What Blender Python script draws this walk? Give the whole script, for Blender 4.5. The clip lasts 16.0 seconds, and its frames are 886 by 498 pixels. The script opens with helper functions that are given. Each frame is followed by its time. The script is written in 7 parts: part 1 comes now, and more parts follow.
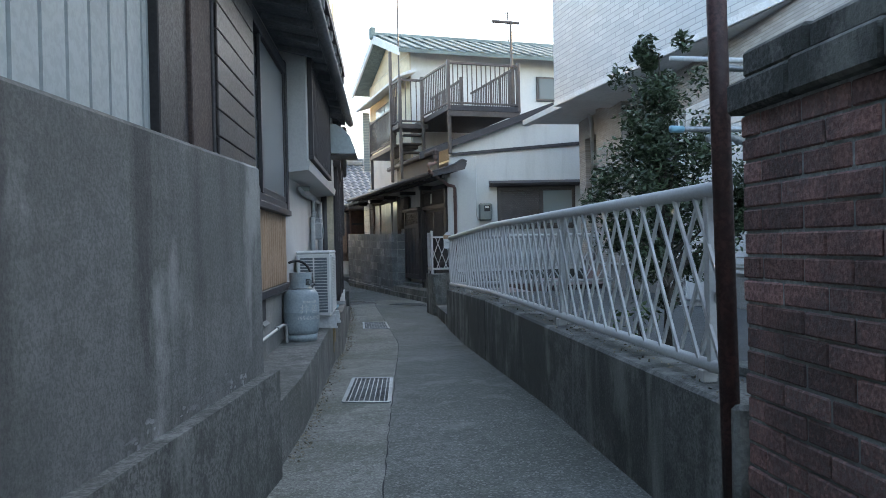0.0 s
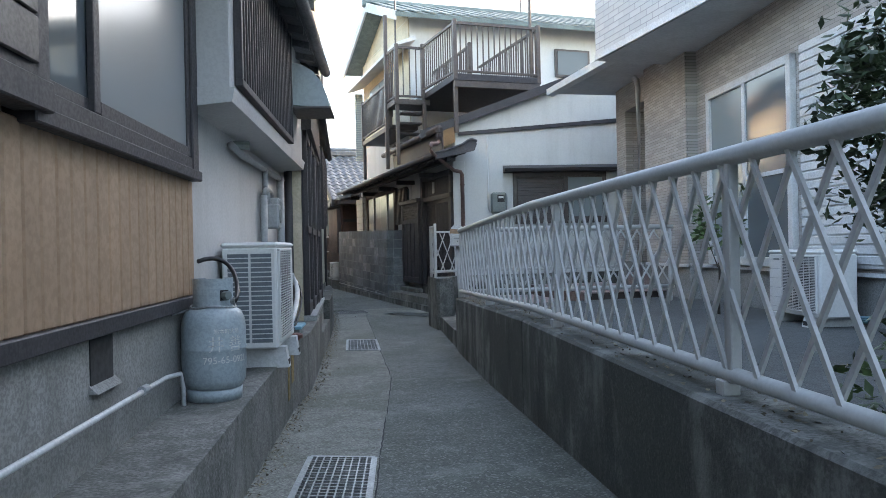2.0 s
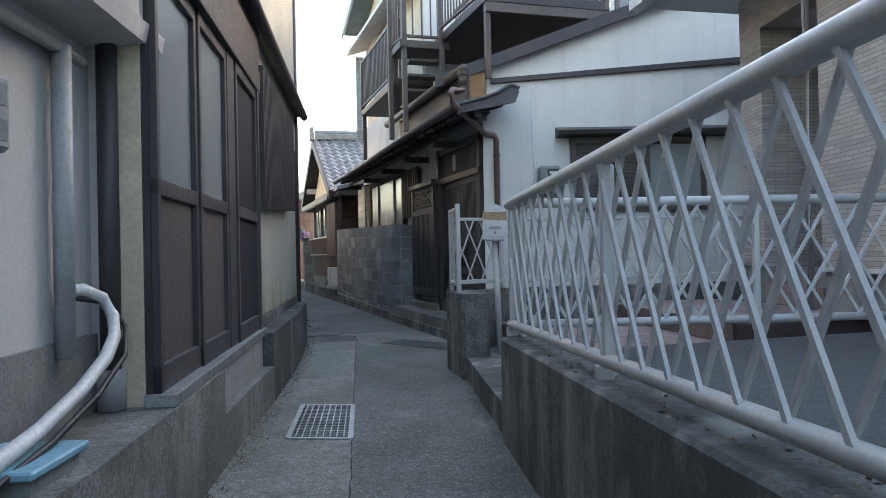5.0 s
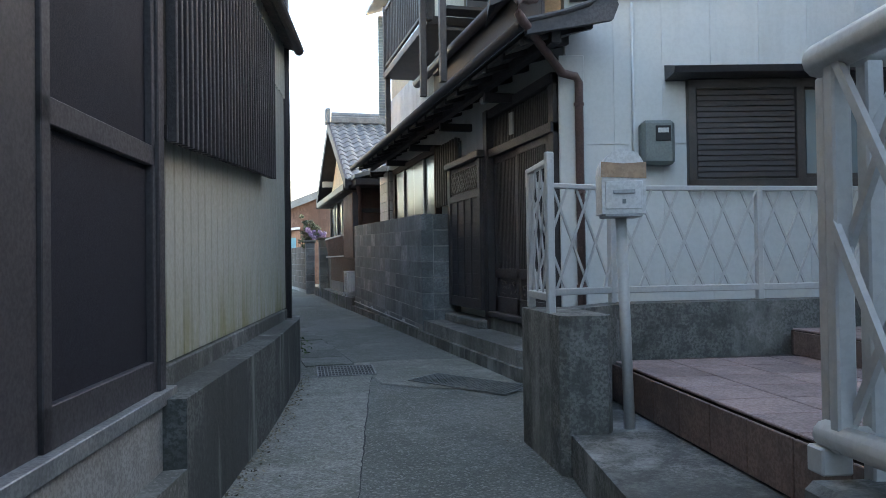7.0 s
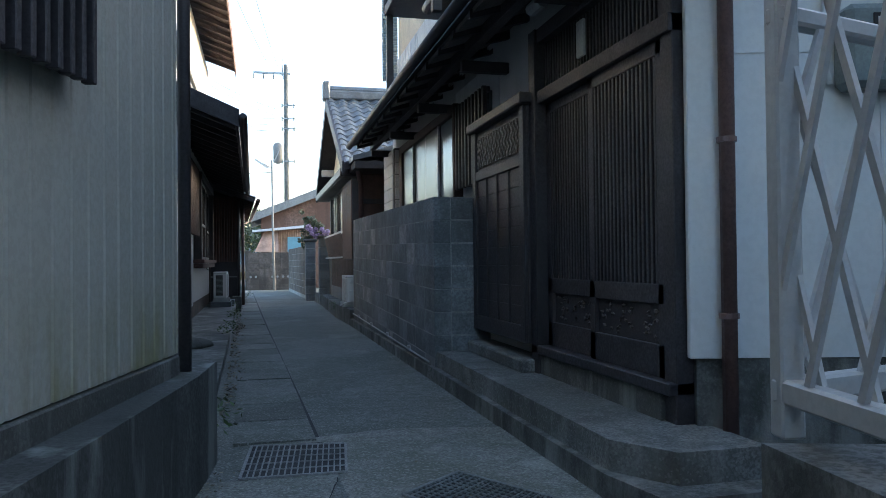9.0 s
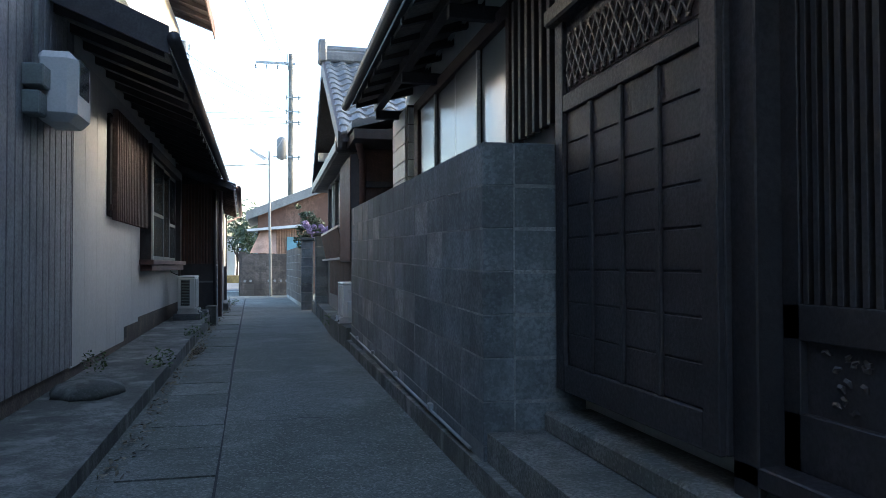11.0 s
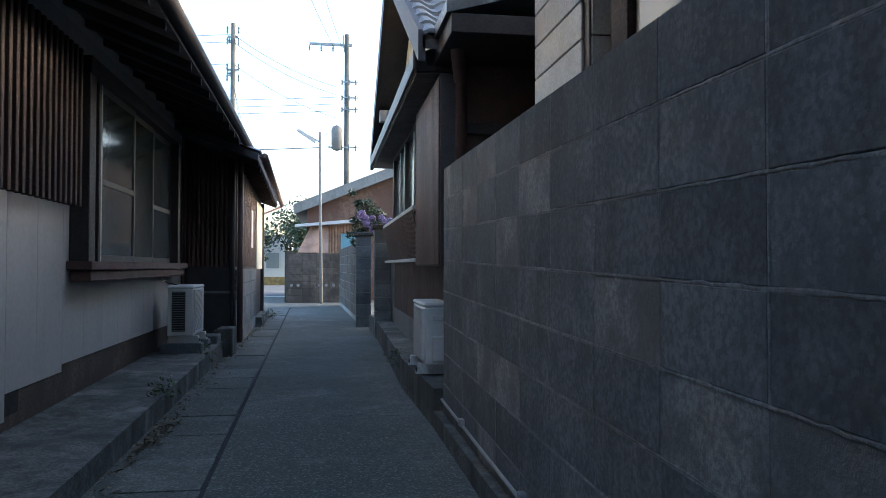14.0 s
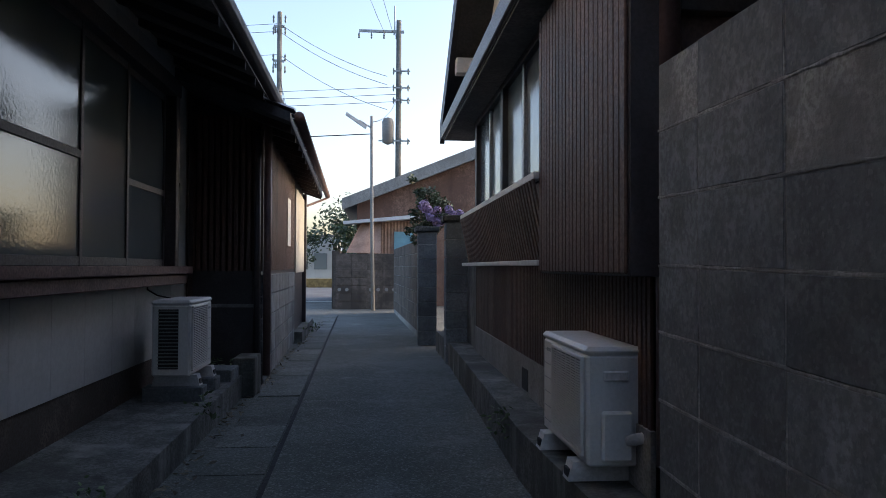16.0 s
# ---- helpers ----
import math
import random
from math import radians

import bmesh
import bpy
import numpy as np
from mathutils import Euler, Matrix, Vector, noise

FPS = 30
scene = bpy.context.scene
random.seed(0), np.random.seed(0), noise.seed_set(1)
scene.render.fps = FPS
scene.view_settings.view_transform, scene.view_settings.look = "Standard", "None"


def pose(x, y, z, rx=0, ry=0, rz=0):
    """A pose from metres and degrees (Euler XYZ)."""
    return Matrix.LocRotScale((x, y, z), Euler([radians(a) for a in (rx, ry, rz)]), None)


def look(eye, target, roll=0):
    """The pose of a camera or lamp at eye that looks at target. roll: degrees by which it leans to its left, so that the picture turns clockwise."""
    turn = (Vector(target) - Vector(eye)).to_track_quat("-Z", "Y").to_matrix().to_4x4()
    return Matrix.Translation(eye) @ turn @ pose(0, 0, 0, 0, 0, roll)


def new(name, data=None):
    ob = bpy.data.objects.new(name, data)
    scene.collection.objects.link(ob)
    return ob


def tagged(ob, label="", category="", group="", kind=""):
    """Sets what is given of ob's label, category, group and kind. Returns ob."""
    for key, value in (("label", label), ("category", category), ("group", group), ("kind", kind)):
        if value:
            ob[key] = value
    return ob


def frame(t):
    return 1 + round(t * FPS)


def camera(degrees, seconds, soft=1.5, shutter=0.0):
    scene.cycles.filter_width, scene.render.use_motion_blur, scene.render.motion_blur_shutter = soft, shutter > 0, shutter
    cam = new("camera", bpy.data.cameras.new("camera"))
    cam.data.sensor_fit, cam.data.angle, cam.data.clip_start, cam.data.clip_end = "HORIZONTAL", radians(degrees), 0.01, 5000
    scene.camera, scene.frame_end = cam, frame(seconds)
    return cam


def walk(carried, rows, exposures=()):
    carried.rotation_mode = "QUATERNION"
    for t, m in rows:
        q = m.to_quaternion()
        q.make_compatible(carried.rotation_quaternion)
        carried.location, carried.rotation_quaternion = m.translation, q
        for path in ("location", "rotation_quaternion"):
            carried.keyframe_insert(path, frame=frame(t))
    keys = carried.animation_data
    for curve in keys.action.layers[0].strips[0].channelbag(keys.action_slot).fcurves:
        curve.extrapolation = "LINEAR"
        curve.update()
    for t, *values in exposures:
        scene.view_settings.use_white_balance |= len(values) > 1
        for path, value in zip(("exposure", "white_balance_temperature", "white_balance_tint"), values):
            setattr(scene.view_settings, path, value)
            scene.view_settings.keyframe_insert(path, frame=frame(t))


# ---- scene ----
cam = camera(60.8, 16.0, soft=0.8)
PATH = [
    (0, (0.102, 0.161, 1.26), (0.73, 2.06, 1.25), -1.3),
    (0.5, (0.358, 0.845, 1.251), (0.983, 2.745, 1.243), -1.4),
    (1, (0.538, 1.506, 1.235), (1.158, 3.408, 1.229), -1.4),
    (1.5, (0.734, 2.196, 1.207), (1.36, 4.096, 1.203), -1.2),
    (2, (0.876, 2.849, 1.183), (1.507, 4.747, 1.178), -1.2),
    (2.5, (1.087, 3.537, 1.171), (1.717, 5.435, 1.169), -1.2),
    (3, (1.256, 4.204, 1.174), (1.878, 6.105, 1.174), -1.0),
    (3.5, (1.535, 4.885, 1.18), (2.156, 6.786, 1.18), -1.1),
    (4, (1.764, 5.539, 1.165), (2.374, 7.444, 1.166), -1.1),
    (6.5, (2.626, 9.165, 1.005), (3.163, 11.092, 1.033), -1.0),
    (7, (2.766, 9.888, 1.004), (3.286, 11.819, 1.032), -0.8),
    (7.5, (2.976, 10.61, 1.013), (3.486, 12.544, 1.043), -0.8),
    (8, (3.154, 11.335, 1.022), (3.651, 13.272, 1.052), -0.7),
    (8.5, (3.341, 12.068, 1.018), (3.836, 14.006, 1.051), -0.7),
    (9, (3.505, 12.767, 1.024), (3.979, 14.71, 1.056), -0.6),
    (11.5, (4.1, 16.527, 1.008), (4.541, 18.477, 1.053), -0.1),
    (12, (4.165, 17.241, 1.01), (4.595, 19.194, 1.055), -0.0),
    (12.5, (4.241, 17.929, 1.02), (4.653, 19.885, 1.066), 0.1),
    (13, (4.277, 18.643, 1.043), (4.649, 20.608, 1.086), 0.1),
    (13.5, (4.303, 19.308, 1.037), (4.649, 21.277, 1.085), 0.2),
    (14, (4.238, 20.056, 1.062), (4.539, 22.033, 1.107), 0.1),
    (14.5, (4.208, 20.714, 1.053), (4.476, 22.695, 1.101), 0.1),
    (15, (4.157, 21.439, 1.077), (4.381, 23.426, 1.124), -0.0),
    (15.5, (4.138, 22.085, 1.092), (4.332, 24.075, 1.14), 0.3),
    (16, (4.145, 22.744, 1.092), (4.32, 24.736, 1.139), 0.2),
]
walk(cam, [(t, look(eye, target, roll)) for t, eye, target, roll in PATH],
     [(0, 3.1, 6900, 13), (1, 3.2, 7000, 14), (2.5, 3.36, 7100, 15), (4, 3.3, 7100, 15), (6.5, 3.2, 6700, 13), (8, 2.95, 6400, 12), (9, 2.7, 5900, 10), (11.5, 2.8, 5750, 11), (14, 2.4, 5750, 12), (15, 2.08, 5850, 15), (16, 1.66, 6000, 19)])

# ---- light ----
SUN_ELEV, SUN_AZ = 14.0, 76.0          # degrees; azimuth from +y towards +x
world = bpy.data.worlds.new("sky")
scene.world = world
world.use_nodes = True
wn = world.node_tree.nodes
wl = world.node_tree.links
sky = wn.new("ShaderNodeTexSky")
sky.sky_type = "NISHITA"
sky.sun_disc = False
sky.sun_elevation = radians(SUN_ELEV)
sky.sun_rotation = radians(SUN_AZ)
sky.air_density, sky.dust_density, sky.ozone_density = 1.0, 3.0, 1.0
wn["Background"].inputs["Strength"].default_value = 0.15
wl.new(sky.outputs["Color"], wn["Background"].inputs["Color"])
sun = new("sun", bpy.data.lights.new("sun", "SUN"))
sun.data.energy, sun.data.angle, sun.data.color = 0.35, radians(10), (1.0, 0.89, 0.75)
sd = Vector((math.sin(radians(SUN_AZ)) * math.cos(radians(SUN_ELEV)), math.cos(radians(SUN_AZ)) * math.cos(radians(SUN_ELEV)), math.sin(radians(SUN_ELEV))))
sun.matrix_world = look(sd * 60, (0, 0, 0))

# ---- materials ----


def mat(name, col, rough=0.8, var=0.25, grain=60.0, blot=1.2, bump=0.25, metal=0.0, tint=None, rand=0.0, streak=0.0, spec=0.5, island=0.0, pale=0.0, speckle=0.0, runs=0.0, algae=None, seams=None):
    """Base colour broken up at two scales, with fine relief; tint: colour of stains; rand: per object; streak: vertical runs."""
    m = bpy.data.materials.new(name)
    m.use_nodes = True
    nt = m.node_tree
    n, l = nt.nodes, nt.links
    b = n["Principled BSDF"]
    b.inputs["Metallic"].default_value = metal
    b.inputs["Specular IOR Level"].default_value = spec
    geo = n.new("ShaderNodeNewGeometry")

    def tex(scale, detail=4.0, stretch=(1, 1, 1)):
        mp = n.new("ShaderNodeMapping")
        mp.inputs["Scale"].default_value = stretch
        l.new(geo.outputs["Position"], mp.inputs["Vector"])
        t = n.new("ShaderNodeTexNoise")
        t.inputs["Scale"].default_value = scale
        t.inputs["Detail"].default_value = detail
        t.inputs["Roughness"].default_value = 0.62
        l.new(mp.outputs["Vector"], t.inputs["Vector"])
        return t.outputs["Fac"]

    def ramp(src, a, c, lo=0.0, hi=1.0):
        r = n.new("ShaderNodeMapRange")
        r.inputs["From Min"].default_value, r.inputs["From Max"].default_value = a, c
        r.inputs["To Min"].default_value, r.inputs["To Max"].default_value = lo, hi
        l.new(src, r.inputs["Value"])
        return r.outputs["Result"]

    def mix(fac, c1, c2, kind="MIX"):
        x = n.new("ShaderNodeMix")
        x.data_type, x.blend_type = "RGBA", kind
        for sock, val in ((x.inputs["Factor"], fac), (x.inputs["A"], c1), (x.inputs["B"], c2)):
            if isinstance(val, (int, float)):
                sock.default_value = val
            elif isinstance(val, tuple):
                sock.default_value = (*val[:3], 1)
            else:
                l.new(val, sock)
        return x.outputs["Result"]

    t = tint or tuple(c * 0.45 for c in col)
    big, fine = tex(blot, 6), tex(grain, 5)
    mid = tex(max(grain * 0.16, blot * 3), 6)
    c = mix(ramp(big, 0.455, 0.575, 0.0, min(1.0, var * 1.9)), col, t)
    c = mix(ramp(mid, 0.48, 0.60, 0.0, min(1.0, var * 1.4)), c, t)
    c = mix(ramp(fine, 0.46, 0.56, 0.0, min(1.0, var * 1.5)), c, tuple(k * 0.45 for k in col))
    if streak:
        c = mix(ramp(tex(3.6, 6, (1, 1, 0.09)), 0.50, 0.70, 0.0, streak), c, tuple(k * 0.4 for k in t))
    if pale:
        c = mix(ramp(tex(2.3, 7, (1, 1, 0.45)), 0.56, 0.66, 0.0, pale), c, tuple(min(0.6, k * 2.3) for k in col))
    if runs:
        c = mix(ramp(tex(3.2, 7, (1, 1, 0.16)), 0.56, 0.68, 0.0, runs), c, tuple(min(0.6, k * 2.4) for k in col))
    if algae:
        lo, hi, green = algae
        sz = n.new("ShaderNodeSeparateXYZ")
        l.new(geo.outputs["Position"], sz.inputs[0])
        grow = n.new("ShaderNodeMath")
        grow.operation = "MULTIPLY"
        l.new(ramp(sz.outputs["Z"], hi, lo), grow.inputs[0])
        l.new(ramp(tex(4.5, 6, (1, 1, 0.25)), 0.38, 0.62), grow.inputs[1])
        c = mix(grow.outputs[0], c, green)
    if speckle:
        vo = n.new("ShaderNodeTexVoronoi")
        vo.inputs["Scale"].default_value = 95.0
        l.new(geo.outputs["Position"], vo.inputs["Vector"])
        sh = n.new("ShaderNodeSeparateColor")
        l.new(vo.outputs["Color"], sh.inputs["Color"])
        c = mix(ramp(sh.outputs["Red"], 0.72, 1.0, 0.0, speckle), c, tuple(min(0.7, k * 2.2) for k in col))
        c = mix(ramp(sh.outputs["Green"], 0.70, 1.0, 0.0, speckle), c, tuple(k * 0.35 for k in col))
    for amount, source in ((rand, "object"), (island, "island")):
        if amount:
            src = n.new("ShaderNodeObjectInfo").outputs["Random"] if source == "object" else geo.outputs["Random Per Island"]
            h = n.new("ShaderNodeHueSaturation")
            l.new(ramp(src, 0, 1, 1 - amount, 1 + amount), h.inputs["Value"])
            l.new(c, h.inputs["Color"])
            c = h.outputs["Color"]
    l.new(c, b.inputs["Base Color"])
    l.new(ramp(fine, 0.3, 0.7, max(0.03, rough - 0.12), min(1.0, rough + 0.1)), b.inputs["Roughness"])
    if bump:
        bp = n.new("ShaderNodeBump")
        bp.inputs["Strength"].default_value = bump
        bp.inputs["Distance"].default_value = 0.006
        l.new(fine, bp.inputs["Height"])
        l.new(bp.outputs["Normal"], b.inputs["Normal"])
    return m


def brick_mat(name, c1, c2, mortar, w, h, bump=0.6, squash=1.0):
    """Moulded siding with a small brick pattern on vertical walls (runs along x or y plus z)."""
    m = mat(name, c1, 0.75, 0.2, 90, 1.0, 0.2)
    nt = m.node_tree
    n, l = nt.nodes, nt.links
    b = n["Principled BSDF"]
    geo = n.new("ShaderNodeNewGeometry")
    sp = n.new("ShaderNodeSeparateXYZ")
    l.new(geo.outputs["Position"], sp.inputs[0])
    ad = n.new("ShaderNodeMath")
    l.new(sp.outputs["X"], ad.inputs[0])
    l.new(sp.outputs["Y"], ad.inputs[1])
    cb = n.new("ShaderNodeCombineXYZ")
    l.new(ad.outputs[0], cb.inputs["X"])
    l.new(sp.outputs["Z"], cb.inputs["Y"])
    t = n.new("ShaderNodeTexBrick")
    t.inputs["Color1"].default_value = (*c1, 1)
    t.inputs["Color2"].default_value = (*c2, 1)
    t.inputs["Mortar"].default_value = (*mortar, 1)
    t.inputs["Scale"].default_value = 1.0
    t.inputs["Brick Width"].default_value = w
    t.inputs["Row Height"].default_value = h
    t.inputs["Mortar Size"].default_value = h * 0.07
    t.inputs["Mortar Smooth"].default_value = 0.4
    l.new(cb.outputs[0], t.inputs["Vector"])
    l.new(t.outputs["Color"], b.inputs["Base Color"])
    bp = n.new("ShaderNodeBump")
    bp.invert = True
    bp.inputs["Strength"].default_value = bump
    bp.inputs["Distance"].default_value = 0.01
    l.new(t.outputs["Fac"], bp.inputs["Height"])
    l.new(bp.outputs["Normal"], b.inputs["Normal"])
    return m


def glass_mat(name, col=(0.10, 0.12, 0.13), rough=0.08, wavy=0.0, alpha=1.0):
    """Window glass in front of a dim room: dark body with a glossy face; wavy: figured glass."""
    m = bpy.data.materials.new(name)
    m.use_nodes = True
    n, l = m.node_tree.nodes, m.node_tree.links
    b = n["Principled BSDF"]
    b.inputs["Base Color"].default_value = (*col, 1)
    b.inputs["Roughness"].default_value = rough
    b.inputs["Specular IOR Level"].default_value = 0.6
    if wavy:
        t = n.new("ShaderNodeTexNoise")
        t.inputs["Scale"].default_value = 55
        bp = n.new("ShaderNodeBump")
        bp.inputs["Strength"].default_value = wavy
        bp.inputs["Distance"].default_value = 0.01
        g_ = n.new("ShaderNodeNewGeometry")
        l.new(g_.outputs["Position"], t.inputs["Vector"])
        l.new(t.outputs["Fac"], bp.inputs["Height"])
        l.new(bp.outputs["Normal"], b.inputs["Normal"])
    return m


M = {}
M["asphalt"] = mat("asphalt", (0.163, 0.169, 0.15), 0.92, 0.42, 90, 0.6, 0.9, tint=(0.085, 0.092, 0.072), speckle=0.5, pale=0.2)
M["lane_concrete"] = mat("lane_concrete", (0.235, 0.235, 0.205), 0.9, 0.42, 80, 1.0, 0.8, tint=(0.12, 0.125, 0.092), speckle=0.35, pale=0.2)
M["slab"] = mat("slab", (0.17, 0.175, 0.158), 0.92, 0.42, 70, 1.3, 0.8, tint=(0.08, 0.088, 0.068), rand=0.2, speckle=0.4)
M["concrete"] = mat("concrete", (0.215, 0.215, 0.197), 0.9, 0.5, 70, 1.1, 0.6, tint=(0.10, 0.105, 0.09), streak=0.6, pale=0.2, speckle=0.2)
M["concrete_pale"] = mat("concrete_pale", (0.30, 0.30, 0.287), 0.9, 0.35, 80, 1.3, 0.35, tint=(0.2, 0.2, 0.185), streak=0.3)
M["concrete_dark"] = mat("concrete_dark", (0.175, 0.177, 0.163), 0.93, 0.5, 60, 0.9, 0.7, tint=(0.055, 0.06, 0.05), streak=0.6, pale=0.35, runs=0.35, speckle=0.1)
M["wall_grey"] = mat("wall_grey", (0.185, 0.188, 0.178), 0.88, 0.3, 80, 0.9, 0.5, tint=(0.10, 0.103, 0.095), streak=0.7, pale=0.45)
M["efflorescence"] = mat("efflorescence", (0.36, 0.37, 0.36), 0.95, 0.4, 40, 3, 0.3)
M["eave_grey"] = mat("eave_grey", (0.20, 0.205, 0.215), 0.7, 0.25, 50, 1.5, 0.15, streak=0.2)
M["yard_dark"] = mat("yard_dark", (0.095, 0.10, 0.098), 0.9, 0.4, 90, 0.9, 0.6, tint=(0.06, 0.063, 0.06), speckle=0.2)
M["door_brown"] = mat("door_brown", (0.085, 0.072, 0.07), 0.6, 0.2, 80, 1.2, 0.05)
M["plaster_grey"] = mat("plaster_grey", (0.53, 0.525, 0.51), 0.85, 0.09, 60, 0.9, 0.2, tint=(0.42, 0.415, 0.395), streak=0.15)
M["sill_red"] = mat("sill_red", (0.15, 0.085, 0.075), 0.7, 0.35, 60, 2.0, 0.3, streak=0.2)
M["rib_grey"] = mat("rib_grey", (0.27, 0.275, 0.29), 0.65, 0.25, 40, 0.9, 0.1, tint=(0.17, 0.165, 0.175), streak=0.4)
M["base_brown"] = mat("base_brown", (0.15, 0.115, 0.09), 0.92, 0.5, 60, 1.4, 0.6, tint=(0.07, 0.06, 0.05), streak=0.3)
M["slot_grey"] = mat("slot_grey", (0.14, 0.16, 0.175), 0.5, 0.15, 60, 2, 0.05)
M["grating_mid"] = mat("grating_mid", (0.21, 0.225, 0.21), 0.7, 0.35, 80, 3, 0.2)
M["grating_pit"] = mat("grating_pit", (0.03, 0.032, 0.03), 0.95, 0.4, 60, 2, 0.3)
M["block"] = mat("block", (0.205, 0.224, 0.231), 0.9, 0.36, 45, 1.5, 0.35, tint=(0.085, 0.094, 0.096), rand=0.22, streak=0.3, runs=0.08, speckle=0.12)
M["block_brown"] = mat("block_brown", (0.135, 0.112, 0.095), 0.92, 0.5, 60, 1.5, 0.6, tint=(0.06, 0.05, 0.042), rand=0.2, streak=0.5)
M["mortar"] = mat("mortar", (0.36, 0.37, 0.36), 0.95, 0.4, 60, 2, 0.6, tint=(0.14, 0.145, 0.14))
M["brick"] = mat("brick", (0.245, 0.13, 0.115), 0.9, 0.5, 70, 2.5, 0.9, tint=(0.12, 0.085, 0.08), rand=0.35, pale=0.12, speckle=0.25)
M["cap"] = mat("cap", (0.10, 0.10, 0.088), 0.95, 0.7, 60, 5, 0.9, tint=(0.045, 0.05, 0.042), pale=0.6)
M["plaster"] = mat("plaster", (0.62, 0.615, 0.59), 0.85, 0.09, 60, 0.9, 0.2, tint=(0.50, 0.49, 0.455), streak=0.15)
M["white_siding"] = mat("white_siding", (0.62, 0.63, 0.61), 0.65, 0.05, 30, 0.8, 0.1, tint=(0.5, 0.5, 0.47), streak=0.15)
M["blue_siding"] = mat("blue_siding", (0.36, 0.405, 0.405), 0.6, 0.11, 30, 0.8, 0.1, tint=(0.4, 0.45, 0.45), streak=0.15)
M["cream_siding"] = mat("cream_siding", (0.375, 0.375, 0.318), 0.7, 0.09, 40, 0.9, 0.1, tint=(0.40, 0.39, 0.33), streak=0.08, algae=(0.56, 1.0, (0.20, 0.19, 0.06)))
M["cream_plaster"] = mat("cream_plaster", (0.62, 0.54, 0.40), 0.85, 0.15, 50, 0.9, 0.2)
M["tan_board"] = mat("tan_board", (0.40, 0.265, 0.17), 0.6, 0.15, 35, 1.2, 0.1, tint=(0.30, 0.19, 0.115), streak=0.3, rand=0.06)
M["dark_wood"] = mat("dark_wood", (0.046, 0.041, 0.044), 0.55, 0.35, 60, 2.0, 0.3, streak=0.4, rand=0.15)
M["brown_wood"] = mat("brown_wood", (0.072, 0.046, 0.040), 0.7, 0.4, 60, 2.0, 0.3, streak=0.4, rand=0.15)
M["board_brown"] = mat("board_brown", (0.13, 0.072, 0.055), 0.6, 0.35, 50, 1.5, 0.2, streak=0.5, rand=0.1)
M["dark_metal"] = mat("dark_metal", (0.050, 0.046, 0.050), 0.55, 0.2, 70, 1.5, 0.08)
M["bronze"] = mat("bronze", (0.085, 0.072, 0.066), 0.45, 0.2, 70, 1.5, 0.05)
M["brown_rail"] = mat("brown_rail", (0.115, 0.095, 0.085), 0.5, 0.25, 70, 1.5, 0.08, metal=0.1)
M["white_metal"] = mat("white_metal", (0.62, 0.63, 0.63), 0.45, 0.18, 60, 2.5, 0.06, tint=(0.45, 0.44, 0.4))
M["fence_white"] = mat("fence_white", (0.50, 0.50, 0.482), 0.45, 0.08, 60, 2.5, 0.06, tint=(0.36, 0.35, 0.32))
M["ac_white"] = mat("ac_white", (0.66, 0.66, 0.64), 0.5, 0.08, 60, 2.0, 0.05, tint=(0.52, 0.51, 0.47))
M["grey_plastic"] = mat("grey_plastic", (0.36, 0.375, 0.375), 0.5, 0.15, 60, 2, 0.05)
M["meter_grey"] = mat("meter_grey", (0.20, 0.23, 0.22), 0.45, 0.15, 60, 2, 0.05)
M["black"] = mat("black", (0.012, 0.012, 0.013), 0.5, 0.2, 60, 2, 0.05)
# near-black puts the shade inside holes, cracks and dim rooms into the colour
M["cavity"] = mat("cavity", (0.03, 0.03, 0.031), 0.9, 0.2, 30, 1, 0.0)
M["cylinder"] = mat("cylinder", (0.36, 0.42, 0.44), 0.42, 0.2, 60, 3, 0.05, tint=(0.27, 0.31, 0.32))
M["galv"] = mat("galv", (0.42, 0.44, 0.44), 0.45, 0.25, 80, 3, 0.05, metal=0.7)
M["rust_pole"] = mat("rust_pole", (0.075, 0.03, 0.026), 0.6, 0.5, 60, 3, 0.3, tint=(0.03, 0.015, 0.013))
M["pipe_dark"] = mat("pipe_dark", (0.085, 0.066, 0.062), 0.5, 0.3, 60, 2, 0.1)
M["brown_pipe"] = mat("brown_pipe", (0.17, 0.105, 0.095), 0.5, 0.2, 60, 2, 0.05)
M["tile_roof"] = mat("tile_roof", (0.17, 0.19, 0.20), 0.4, 0.3, 50, 3, 0.15, rand=0.2, island=0.2)
M["green_roof"] = mat("green_roof", (0.17, 0.225, 0.22), 0.7, 0.3, 40, 1.2, 0.2, island=0.12)
M["dark_roof"] = mat("dark_roof", (0.095, 0.093, 0.097), 0.7, 0.3, 40, 1.5, 0.25)
M["soffit"] = mat("soffit", (0.21, 0.19, 0.175), 0.8, 0.3, 40, 1.5, 0.25)
M["pale_soffit"] = mat("pale_soffit", (0.62, 0.63, 0.63), 0.7, 0.1, 30, 1, 0.1)
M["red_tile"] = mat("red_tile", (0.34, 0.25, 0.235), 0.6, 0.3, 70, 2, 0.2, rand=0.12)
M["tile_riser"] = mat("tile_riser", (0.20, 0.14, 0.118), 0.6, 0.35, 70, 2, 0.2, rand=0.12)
M["leaf"] = mat("leaf", (0.068, 0.105, 0.052), 0.5, 0.3, 30, 4, 0.0, island=0.45)
M["leaf_light"] = mat("leaf_light", (0.09, 0.15, 0.05), 0.5, 0.3, 30, 4, 0.0, island=0.4)
M["dry_leaf"] = mat("dry_leaf", (0.22, 0.19, 0.13), 0.9, 0.4, 60, 9, 0.0, island=0.6)
